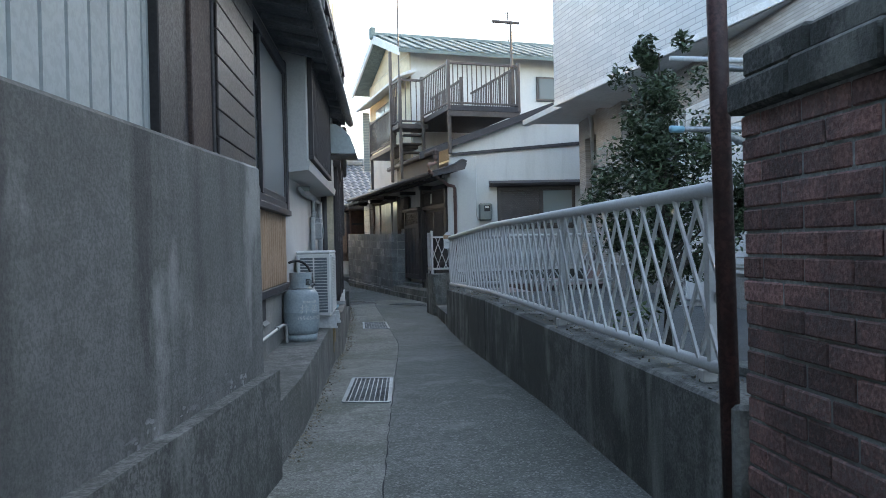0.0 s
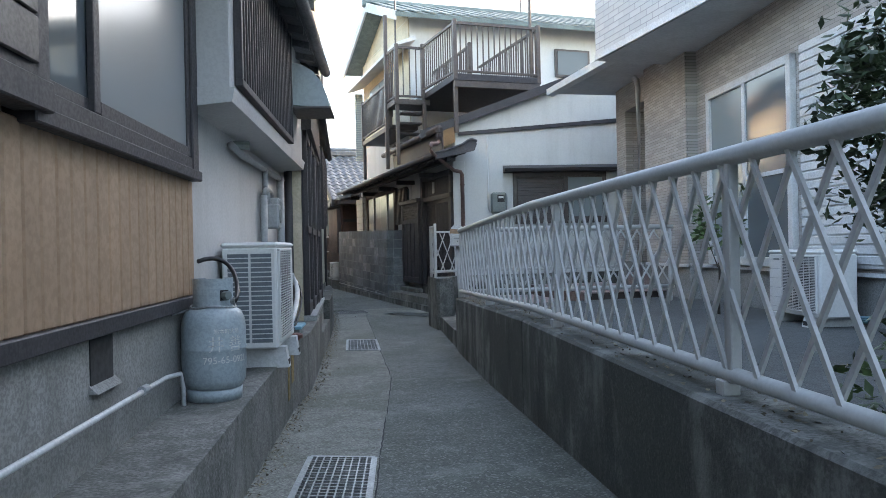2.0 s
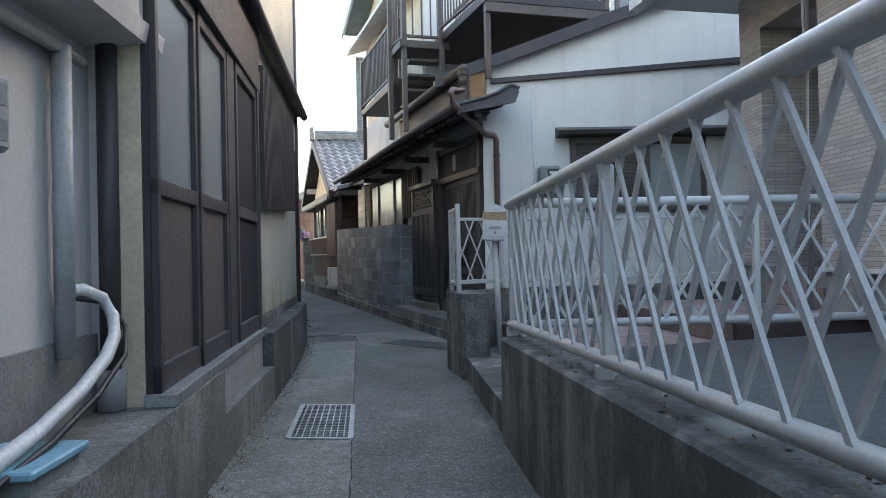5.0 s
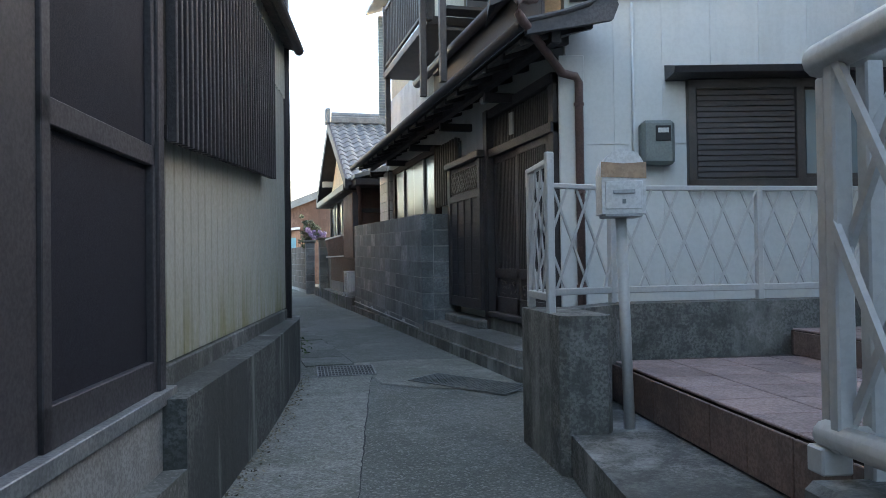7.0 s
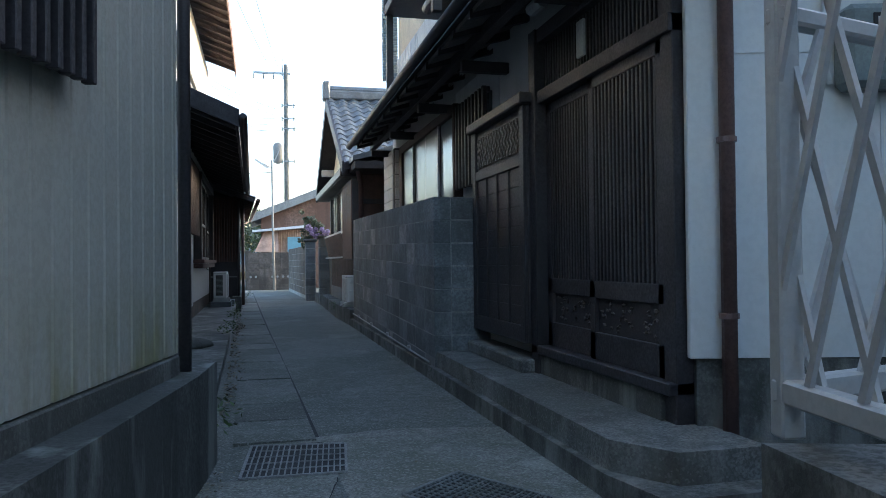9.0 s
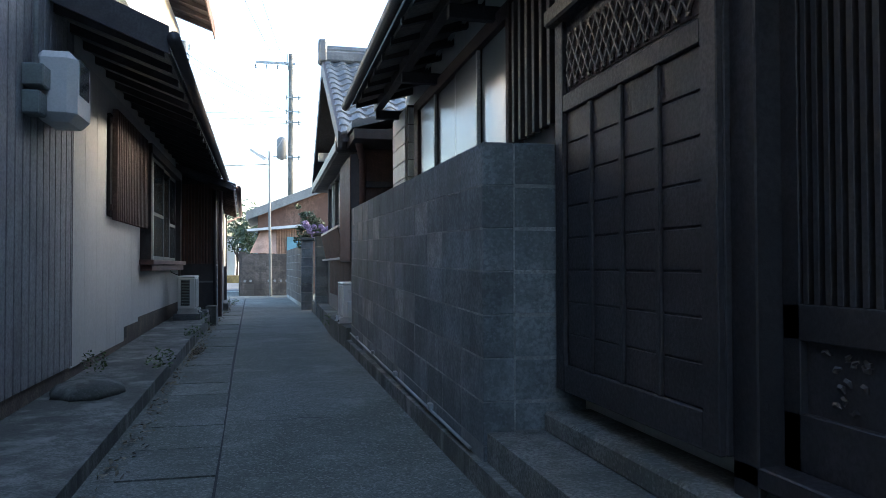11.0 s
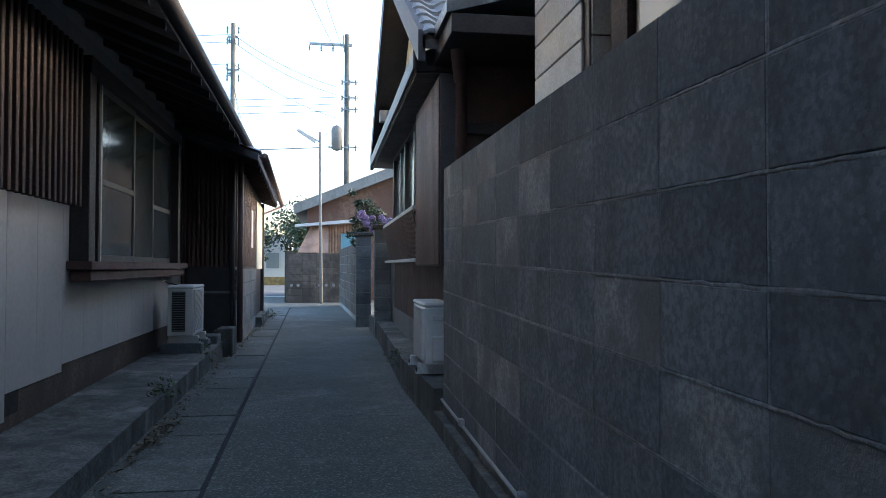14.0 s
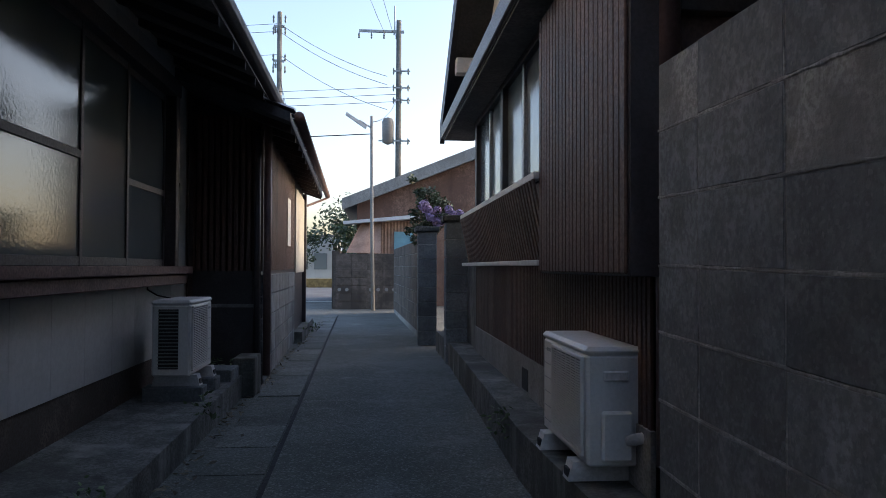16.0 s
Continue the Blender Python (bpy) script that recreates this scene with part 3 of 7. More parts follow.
fence2 = thing("entrance_fence", (*P1, 0.735), "white painted metal fence with crossed bars round the entrance", "fence")
for (p, q), ext in (((P1, P2), 0.0), ((P2, P3), 0.0), ((P3, P4), 0.0)):
    fr, ln = span(p, q)
    z1 = 1.50 if q == P2 else 1.43
    part("top_rail", bx(fr, -0.02, ln + 0.02, -0.018, 0.018, z1 - 0.03, z1, c=0.005), "fence_white", fence2)
    part("bottom_rail", bx(fr, -0.02, ln + 0.02, -0.018, 0.018, 0.79, 0.83, c=0.005), "fence_white", fence2)
    fence_bars(fence2, fr, 0.0, ln, 0.0, 0.83, z1 - 0.03, 0.13 if q == P2 else 0.17, 0.25, 0.016, 0.004)
    n = max(1, int(ln / 0.9))
    for i in range(1, n + 1):
        part("post", bx(fr, ln * i / n - 0.02, ln * i / n + 0.02, -0.02, 0.02, 0.735, z1, c=0.004), "fence_white", fence2)
part("corner_post", bx(Fr(*P1, 0), -0.02, 0.02, -0.02, 0.02, 0.70, 1.53, c=0.005), "fence_white", fence2)

# tiled steps
steps = thing("tiled_steps", (5.6, 12.8, 0.19), "pinkish brown tiled entrance steps", "steps")
part("base", prism(B(), [(4.84, 13.75), (4.66, 12.6), (4.40, 11.05), (7.2, 11.05), (7.2, 13.62), (4.95, 13.84)], 0.19, 0.405), "grout", steps)
part("base", prism(B(), [(5.95, 13.72), (5.75, 12.3), (5.6, 11.3), (7.2, 11.3), (7.2, 13.6)], 0.40, 0.555), "grout", steps)


def tile_row(fr, u0, u1, v0, v1, z, name="tile", material="red_tile", th=0.012, size=0.3):
    nu, nv = max(1, round((u1 - u0) / size)), max(1, round((v1 - v0) / size))
    for i in range(nu):
        for j in range(nv):
            a, b = lerp(u0, u1, i / nu), lerp(u0, u1, (i + 1) / nu)
            c, d = lerp(v0, v1, j / nv), lerp(v0, v1, (j + 1) / nv)
            part(name, bx(fr, a + 0.005, b - 0.005, c + 0.005, d - 0.005, z, z + th, c=0.003), material, steps)


TS = Fr(4.42, 11.1, 8.9)
tile_row(TS, 0.0, 2.7, -0.03, 2.42, 0.405)
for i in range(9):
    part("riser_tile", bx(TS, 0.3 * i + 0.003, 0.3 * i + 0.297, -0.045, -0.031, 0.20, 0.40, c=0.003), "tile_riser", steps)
T2 = Fr(5.62, 11.35, 8.0)
tile_row(T2, 0.0, 2.35, -0.03, 1.2, 0.557)
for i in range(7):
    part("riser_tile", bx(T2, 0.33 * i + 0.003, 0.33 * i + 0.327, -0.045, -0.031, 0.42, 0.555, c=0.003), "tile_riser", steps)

# ---- house A: white plaster, boards, bay with bars ----
ha = thing("plaster_house", LA(0, -1.5, 0.3), "old white plastered house with dark trim and tan boarding", "house")
part("wall", bx(LA, 0.1, 3.75, -0.16, 0.0, 0.3, 3.2), "plaster_grey", ha)
part("wall", bx(LA, -9, 0.1, -0.16, -0.03, 0.3, 3.2), "plaster_grey", ha)
part("wall", bx(LA, 3.6, 3.75, -3.5, -0.16, 0.3, 3.2), "plaster", ha)
part("foundation", bx(LA, -9, 0.14, -0.1, 0.0, 0.3, 0.905), "concrete_pale", ha, "pale cement footing")
part("foundation", bx(LA, 0.14, 3.77, -0.02, 0.02, 0.3, 0.80), "concrete_pale", ha, "pinkish cement footing")
part("sill_board", bx(LA, -9, 0.12, -0.03, 0.035, 0.905, 0.965, c=0.004), "dark_metal", ha, "dark metal drip sill")
part("board_backing", bx(LA, -2.9, 0.1, -0.03, -0.004, 0.965, 1.56), "brown_wood", ha)
for i in range(28):
    u = 0.10 - 0.108 * (i + 1)
    part("board", bx(LA, u + 0.004, u + 0.104, -0.03, 0.012, 0.965, 1.56, c=0.006), "tan_board", ha, "tan vertical board")
# pale siding, posts, louvred shutter
part("siding", corrugated(B(), LA, -9, -3.66, -0.03, 0.95, 3.0, 0.17, 0.02, "rib"), "blue_siding", ha, "pale blue ribbed metal siding")
part("post", bx(LA, -3.66, -3.24, -0.03, 0.03, 0.965, 3.0, c=0.005), "dark_wood", ha)
part("post", bx(LA, -3.24, -2.86, -0.03, 0.05, 0.965, 3.0, c=0.005), "brown_wood", ha)
shut = part("shutter_box", bx(LA, -2.86, -1.72, -0.03, 0.06, 1.62, 2.95, c=0.005), "dark_metal", ha, "dark brown metal shutter box")
for i in range(9):
    z = 1.70 + i * 0.135
    part("slat", bx(LA, -2.82, -1.76, 0.061, 0.075, z, z + 0.128, c=0.004), "bronze", shut)
part("rail", bx(LA, -2.9, -1.7, 0.0, 0.09, 1.575, 1.66, c=0.005), "dark_metal", ha)
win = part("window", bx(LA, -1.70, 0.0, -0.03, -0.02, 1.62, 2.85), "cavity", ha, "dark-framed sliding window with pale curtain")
for it in ((-1.76, -1.66, -0.03, 0.06, 1.58, 2.9), (-0.02, 0.09, -0.03, 0.05, 1.56, 2.9), (-1.76, 0.095, -0.03, 0.065, 1.545, 1.595), (-1.66, -0.02, -0.03, 0.045, 1.597, 1.655), (-1.66, -0.02, -0.03, 0.05, 2.78, 2.88)):
    part("frame", bx(LA, *it, c=0.005), "dark_metal", win)
for a, b, v, g in ((-1.66, -1.19, 0.005, "glass"), (-1.27, -0.02, 0.025, "curtain")):
    part("pane", bx(LA, a + 0.05, b - 0.05, v - 0.004, v + 0.004, 1.70, 2.76), g, win)
    for it in ((a, a + 0.055), (b - 0.055, b)):
        part("sash", bx(LA, *it, v - 0.012, v + 0.012, 1.66, 2.79, c=0.003), "dark_metal", win)
    part("sash", bx(LA, a + 0.055, b - 0.055, v - 0.012, v + 0.012, 1.65, 1.705, c=0.003), "dark_metal", win)
# enclosed bay with barred front
bay = part("bay", bx(LA, 0.10, 3.66, 0.0, 0.215, 2.0, 3.05, c=0.006), "plaster_grey", ha, "white plastered bay under the eave")
part("bay_base", extrude(B(), [LA(0.08, 0, 1.93), LA(0.08, 0.225, 1.955), LA(0.08, 0.24, 2.03), LA(0.08, 0, 2.03)], LA.u * 3.6), "plaster_grey", bay)
for z in (2.06, 2.94):
    part("bar_frame", bx(LA, 0.20, 2.44, 0.217, 0.262, z, z + 0.04, c=0.003), "dark_metal", bay)
for u in (0.20, 2.40):
    part("bar_frame", bx(LA, u, u + 0.04, 0.217, 0.26, 2.10, 2.94, c=0.003), "dark_metal", bay)
part("bar_back", bx(LA, 0.24, 2.40, 0.2165, 0.219, 2.10, 2.94), "glass", bay)
for i in range(1, 26):
    u = 0.24 + 2.16 * i / 26
    part("bar", bx(LA, u - 0.011, u + 0.011, 0.232, 0.257, 2.06, 2.98, c=0.003), "dark_metal", bay)
# eave and roof
part("upper_roof", extrude(B(), [LA(-9.2, 0.42, 3.42), LA(-9.2, 0.42, 3.52), LA(-9.2, -3.5, 4.95), LA(-9.2, -3.5, 4.8)], LA.u * 12.2), "dark_roof", ha, "dark upper roof")
for i in range(16):
    u = -4.6 + 0.5 * i
    part("upper_rafter", extrude(B(), [LA(u, 0.41, 3.32), LA(u, 0.41, 3.41), LA(u, -0.1, 3.6), LA(u, -0.1, 3.5)], LA.u * 0.07), "concrete_pale", ha, "pale rafter end")
part("upper_wall", bx(LA, -9, 3.0, -0.16, -0.05, 3.1, 3.6), "dark_wood", ha)
part("roof", extrude(B(), [LA(-9.2, 0.40, 2.98), LA(-9.2, 0.40, 3.08), LA(-9.2, -3.5, 4.45), LA(-9.2, -3.5, 4.3)], LA.u * 12.95), "dark_roof", ha, "dark tiled roof")
part("soffit", extrude(B(), [LA(-9.2, 0.38, 2.96), LA(-9.2, 0.38, 2.975), LA(-9.2, -0.1, 3.07), LA(-9.2, -0.1, 3.05)], LA.u * 12.9), "eave_grey", ha, "grey painted eave underside")
part("fascia", bx(LA, -9.2, 3.76, 0.388, 0.405, 2.94, 3.07, c=0.004), "eave_grey", ha)
for i in range(22):
    u = -5.9 + 0.45 * i
    part("rafter", extrude(B(), [LA(u, 0.38, 2.90), LA(u, 0.38, 2.96), LA(u, 0.0, 3.06), LA(u, 0.0, 2.99)], LA.u * 0.06), "eave_grey", ha)
part("gutter", tube(B(), [LA(-9.2, 0.44, 2.96), LA(3.8, 0.44, 2.96)], 0.045, 10), "eave_grey", ha, smooth=True)

# ---- house B: dark doors, cream siding with lattice ----
hb = thing("cream_house", LB(0, -1.5, 0.3), "old house with dark screened doors and cream ribbed siding", "house")
part("wall", bx(LB, -2.75, 3.62, -0.2, -0.05, 0.2, 5.6), "cream_plaster", hb)
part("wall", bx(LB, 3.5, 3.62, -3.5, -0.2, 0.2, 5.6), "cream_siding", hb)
part("wall", bx(LB, -2.75, -2.62, -3.0, -0.2, 0.2, 5.6), "plaster", hb)
part("foundation", bx(LB, -2.78, 0.05, -0.12, 0.06, 0.2, 0.50, c=0.006), "concrete_pale", hb, "pale cement sill block below the doors")
part("foundation", bx(LB, -0.05, 3.62, -0.1, 0.0, 0.45, 0.605, c=0.006), "concrete_dark", hb)
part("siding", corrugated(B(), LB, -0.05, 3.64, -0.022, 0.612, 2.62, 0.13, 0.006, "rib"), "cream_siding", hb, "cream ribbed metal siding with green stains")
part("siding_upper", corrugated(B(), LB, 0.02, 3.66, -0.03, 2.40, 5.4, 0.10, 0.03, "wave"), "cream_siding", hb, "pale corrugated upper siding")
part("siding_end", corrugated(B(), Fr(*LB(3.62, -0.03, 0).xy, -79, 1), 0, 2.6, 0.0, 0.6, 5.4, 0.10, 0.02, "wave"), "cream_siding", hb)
for k, (a, b) in enumerate(((-2.75, -2.0), (-2.0, -1.24), (-1.0, -0.10))):
    v = (0.0, 0.012, 0.03)[k]
    d = part("door", bx(LB, a, b, v - 0.045, v - 0.02, 0.55, 2.34), "panel_brown", hb, "dark brown sliding screen door")
    part("screen", bx(LB, a + 0.05, b - 0.05, v - 0.02, v - 0.013, 1.42, 2.28), "screen" if k == 2 else "glass_pale", d)
    part("screen", bx(LB, a + 0.05, b - 0.05, v - 0.02, v - 0.013, 0.66, 1.36), "screen" if k == 2 else "door_brown", d)
    for it in ((a, a + 0.05, 0.55, 2.34), (b - 0.05, b, 0.55, 2.34), (a, b, 0.55, 0.66), (a, b, 1.35, 1.42), (a, b, 2.27, 2.34)):
        part("frame", bx(LB, it[0], it[1], v - 0.02, v + 0.012, it[2], it[3], c=0.003), "dark_metal", d)
part("door_frame", bx(LB, -1.24, -1.0, -0.05, 0.03, 0.5, 2.5, c=0.004), "dark_metal", hb)
part("door_frame", bx(LB, -0.12, -0.05, -0.05, 0.055, 0.5, 2.5, c=0.004), "dark_metal", hb)
part("door_frame", bx(LB, -2.78, 0.02, -0.05, 0.06, 2.34, 2.5, c=0.004), "dark_wood", hb)
part("door_track", bx(LB, -2.78, 0.02, -0.05, 0.075, 0.5, 0.55, c=0.003), "galv", hb, "pale metal door track")
lat = part("lattice", extrude(B(), [LB(0.0, 0.02, 1.47), LB(2.50, 0.02, 1.60), LB(2.50, 0.02, 1.65), LB(0.0, 0.02, 1.52)], LB.v * 0.03), "dark_wood", hb, "dark lattice of upright bars over the window")
part("frame", bx(LB, 0.0, 2.50, 0.02, 0.05, 2.50, 2.55, c=0.003), "dark_wood", lat)
part("backing", extrude(B(), [LB(0.02, -0.02, 1.50), LB(2.48, -0.02, 1.62), LB(2.48, -0.02, 2.54), LB(0.02, -0.02, 2.54)], LB.v * 0.035), "cavity", lat)
for i in range(33):
    u = 0.02 + 2.46 * i / 32
    part("bar", bx(LB, u - 0.014, u + 0.014, 0.045, 0.085, 1.455 + 0.052 * u, 2.56, c=0.003), "dark_wood", lat)
part("corner_pipe", tube(B(), [LB(3.70, 0.0, 0.3), LB(3.70, 0.0, 4.6)], 0.03, 10), "dark_metal", hb, "dark downpipe at the far corner", smooth=True)
part("roof", extrude(B(), [LB(-2.75, 0.08, 2.84), LB(-2.75, 0.08, 2.92), LB(-2.75, -0.2, 3.2), LB(-2.75, -0.2, 3.05)], LB.u * 6.45), "dark_roof", hb, "dark pent roof")
part("soffit", extrude(B(), [LB(-2.75, 0.07, 2.82), LB(-2.75, 0.07, 2.835), LB(-2.75, -0.2, 3.0), LB(-2.75, -0.2, 2.9)], LB.u * 6.45), "soffit", hb)
part("gutter", tube(B(), [LB(-2.75, 0.11, 2.83), LB(3.72, 0.11, 2.83)], 0.045, 10), "dark_metal", hb, smooth=True)
part("fascia", bx(LB, -2.75, 0.05, -0.03, 0.05, 2.5, 2.95, c=0.004), "dark_wood", hb)

# ---- house C: white house with lattice doors, balconies ----
SC = Fr(5.5, 15.9, 105, 1)       # south face, u to the east, v outward (south)
XC = Fr(5.5, 0, 0, -1)           # lane face: u = y, v towards the lane
hc = thing("white_house", (8, 19, 0), "two-storey white house with dark lattice doors and brown balconies", "house")
part("wall", bx(XC, 15.95, 24.08, -0.2, 0.0, 0.2, 3.1), "plaster", hc)
loop = [SC(0, -0.16, 0.56), SC(6.5, -0.16, 0.56), SC(6.5, -0.16, 5.70), SC(2.6, -0.16, 4.34), SC(0, -0.16, 3.42)]
part("wall", extrude(B(), loop, SC.v * 0.16), "white_siding", hc)
part("foundation", bx(SC, -0.02, 6.5, -0.2, -0.01, -0.1, 0.58), "concrete_dark", hc)
for i in range(15):
    u = 0.42 * i
    part("joint_strip", bx(SC, u, u + 0.025, 0.0, 0.008, 0.56, 3.36 + 0.34 * u), "white_siding", hc)
for z in (1.98,):
    part("joint_strip", bx(SC, 0, 6.5, 0.0, 0.006, z, z + 0.02), "white_siding", hc)
part("corner_post", bx(SC, -0.06, 0.16, -0.02, 0.03, 0.56, 2.75, c=0.006), "white_siding", hc, "pale corner boarding")
part("band", extrude(B(), [SC(0.05, 0, 3.22), SC(6.5, 0, 3.68), SC(6.5, 0, 3.76), SC(0.05, 0, 3.28)], SC.v * 0.05), "dark_metal", hc, "dark trim band climbing slightly across the wall")
# window with shutter, hood
sw = part("window", bx(SC, 1.06, 2.75, 0.0, 0.03, 1.62, 2.50), "bronze", hc, "brown-framed window with a slatted shutter")
for i in range(17):
    z = 1.68 + 0.047 * i
    part("slat", extrude(B(), [SC(1.12, 0.03, z), SC(1.12, 0.055, z), SC(1.12, 0.045, z + 0.04), SC(1.12, 0.03, z + 0.04)], SC.u * 0.84), "bronze", sw)
part("pane", bx(SC, 2.06, 2.70, 0.032, 0.04, 1.70, 2.42), "glass_pale", sw)
for it in ((1.04, 1.11, 1.6, 2.52), (1.97, 2.04, 1.6, 2.52), (2.70, 2.77, 1.6, 2.52), (1.04, 2.77, 2.44, 2.52), (1.04, 2.77, 1.58, 1.66)):
    part("frame", bx(SC, it[0], it[1], 0.0, 0.07, it[2], it[3], c=0.004), "bronze", sw)
part("hood", extrude(B(), [SC(0.86, 0.0, 2.52), SC(0.86, 0.28, 2.53), SC(0.86, 0.30, 2.58), SC(0.86, 0.0, 2.66)], SC.u * 2.2), "dark_metal", hc, "dark metal window hood")
# sloping upper edge, roof over the ground floor
part("roof", extrude(B(), [SC(-0.65, 0.12, 3.18), SC(-0.65, 0.12, 3.28), SC(6.6, 0.12, 5.85), SC(6.6, 0.12, 5.73)], -SC.v * 3.3), "dark_roof", hc, "dark lean-to roof rising from the lane")
part("bargeboard", extrude(B(), [SC(-0.65, 0.15, 3.15), SC(-0.65, 0.15, 3.30), SC(6.6, 0.15, 5.87), SC(6.6, 0.15, 5.70)], -SC.v * 0.03), "dark_metal", hc)
# pent eave along the lane
part("pent_roof", extrude(B(), [XC(15.25, 0.62, 2.74), XC(15.25, 0.62, 2.81), XC(15.25, -0.1, 3.06), XC(15.25, -0.1, 2.96)], (0, 8.65, 0)), "dark_roof", hc, "dark pent roof over the doors")
part("pent_end", extrude(B(), [XC(15.2, v, z) for v, z in ((0.62, 2.70), (0.62, 2.80), (0.30, 2.88), (0.12, 2.95), (0.0, 3.03), (-0.05, 3.05), (-0.13, 3.02), (-0.15, 2.98), (-0.10, 2.86), (0.20, 2.79))], (0, 0.06, 0)), "dark_roof", hc, "dark curved tile end of the pent roof")
part("verge_tile", tube(B(), [XC(15.2, v, z) for v, z in ((0.64, 2.80), (0.30, 2.895), (0.12, 2.965), (0.0, 3.045), (-0.06, 3.065), (-0.15, 3.03))], 0.022, 7), "dark_roof", hc)
part("soffit", extrude(B(), [XC(15.27, 0.58, 2.70), XC(15.27, 0.58, 2.735), XC(15.27, 0.0, 2.93), XC(15.27, 0.0, 2.90)], (0, 8.6, 0)), "soffit", hc)
for i in range(19):
    y = 15.35 + 0.46 * i
    part("rafter", extrude(B(), [XC(y, 0.60, 2.66), XC(y, 0.60, 2.72), XC(y, 0.0, 2.90), XC(y, 0.0, 2.83)], (0, 0.055, 0)), "dark_wood", hc)
part("eave_purlin", bx(XC, 15.3, 23.9, 0.30, 0.38, 2.68, 2.78, c=0.004), "dark_wood", hc)
part("gutter", tube(B(), [XC(15.2, 0.68, 2.76), XC(24.0, 0.68, 2.74)], 0.045, 10), "dark_metal", hc, smooth=True)
for y in (16.9, 18.6, 20.3, 22.0, 23.6):
    part("bracket", bx(XC, y, y + 0.07, 0.0, 0.40, 2.55, 2.64, c=0.005), "dark_wood", hc)
# added dark board hides the gap, standing in for the dark roof underside
part("lean_to_fascia", bx(XC, 15.28, 18.6, 0.44, 0.47, 2.86, 3.26, c=0.004), "dark_metal", hc)
# lattice doors
part("door_post", bx(XC, 15.95, 16.06, 0.0, 0.10, 0.24, 2.62, c=0.005), "dark_wood", hc)
part("door_post", bx(XC, 17.66, 17.78, 0.0, 0.14, 0.24, 2.62, c=0.005), "dark_wood", hc)
part("lintel", bx(XC, 15.95, 17.78, 0.0, 0.12, 2.10, 2.19, c=0.005), "dark_wood", hc)
part("lintel", bx(XC, 15.95, 17.78, 0.0, 0.12, 2.52, 2.62, c=0.005), "dark_wood", hc)
part("threshold", bx(XC, 15.95, 17.78, 0.0, 0.14, 0.38, 0.44, c=0.005), "dark_wood", hc)
part("plinth", bx(XC, 16.06, 17.66, 0.0, 0.12, 0.24, 0.38, c=0.005), "concrete_dark", hc)
part("transom_back", bx(XC, 16.06, 17.66, 0.0, 0.03, 2.19, 2.52), "cavity", hc)
for i in range(36):
    y = 16.08 + 1.56 * i / 35
    part("transom_bar", bx(XC, y - 0.010, y + 0.010, 0.04, 0.065, 2.19, 2.52, c=0.002), "dark_wood", hc)
for a, b, v in ((16.06, 16.92, 0.075), (16.84, 17.66, 0.045)):
    d = part("lattice_door", bx(XC, a, b, v - 0.03, v - 0.022, 0.46, 2.09), "glass", hc, "dark brown sliding lattice door")
    for it in ((a, a + 0.07, 0.44, 2.10), (b - 0.07, b, 0.44, 2.10), (a, b, 0.44, 0.60), (a, b, 0.80, 0.90), (a, b, 2.03, 2.10)):
        part("stile", bx(XC, it[0], it[1], v - 0.02, v + 0.012, it[2], it[3], c=0.003), "dark_wood", d)
    part("carved_panel", bx(XC, a + 0.07, b - 0.07, v - 0.02, v - 0.012, 0.60, 0.80), "panel_brown", d, "carved floral panel")
    rnd = random.Random(int(a * 10))
    for k in range(34):
        y, z = rnd.uniform(a + 0.12, b - 0.12), rnd.uniform(0.63, 0.77)
        an = rnd.uniform(0, 6.28)
        pts = [XC(y + 0.03 * math.cos(an + s * 1.6) * s, v - 0.008, z + 0.022 * math.sin(an + s * 1.6) * s) for s in (0.2, 0.6, 1.0)]
        part("carving", tube(B(), pts, [0.009, 0.008, 0.004], 5), "bronze", d)
    n = 16
    for i in range(n):
        y = lerp(a + 0.09, b - 0.09, i / (n - 1))
        part("bar", bx(XC, y - 0.011, y + 0.011, v - 0.018, v + 0.008, 0.90, 2.03, c=0.002), "dark_wood", d)
# boarded shutter case beside the doors
tb = part("shutter_case", bx(XC, 17.78, 19.08, 0.0, 0.16, 0.44, 2.12, c=0.005), "dark_wood", hc, "dark boarded shutter case with diamond lattice")
part("cornice", bx(XC, 17.72, 19.11, 0.0, 0.23, 2.12, 2.20, c=0.01), "dark_wood", tb)
part("side_rail", bx(XC, 17.78, 17.87, 0.16, 0.185, 0.44, 2.12, c=0.004), "dark_wood", tb)
part("side_rail", bx(XC, 18.99, 19.08, 0.16, 0.185, 0.44, 2.12, c=0.004), "dark_wood", tb)
part("base_rail", bx(XC, 17.87, 18.99, 0.16, 0.183, 0.44, 0.56, c=0.004), "dark_wood", tb)
part("cross_rail", bx(XC, 17.87, 18.99, 0.16, 0.183, 1.70, 1.78, c=0.004), "dark_wood", tb)
for i in range(1, 4):
    y = 17.87 + 0.28 * i
    part("batten", bx(XC, y - 0.016, y + 0.016, 0.16, 0.18, 0.56, 1.70, c=0.004), "dark_wood", tb)
for i in range(4):
    for k in range(8):
        a, z = 17.87 + 0.28 * i, 0.56 + 1.14 * k / 8
        part("board", bx(XC, a + 0.017, a + 0.263, 0.16, 0.168, z + 0.003, z + 0.1395, c=0.003), "dark_wood", tb)
part("lattice_panel", bx(XC, 17.90, 18.96, 0.16, 0.164, 1.80, 2.06), "brown_wood", tb)
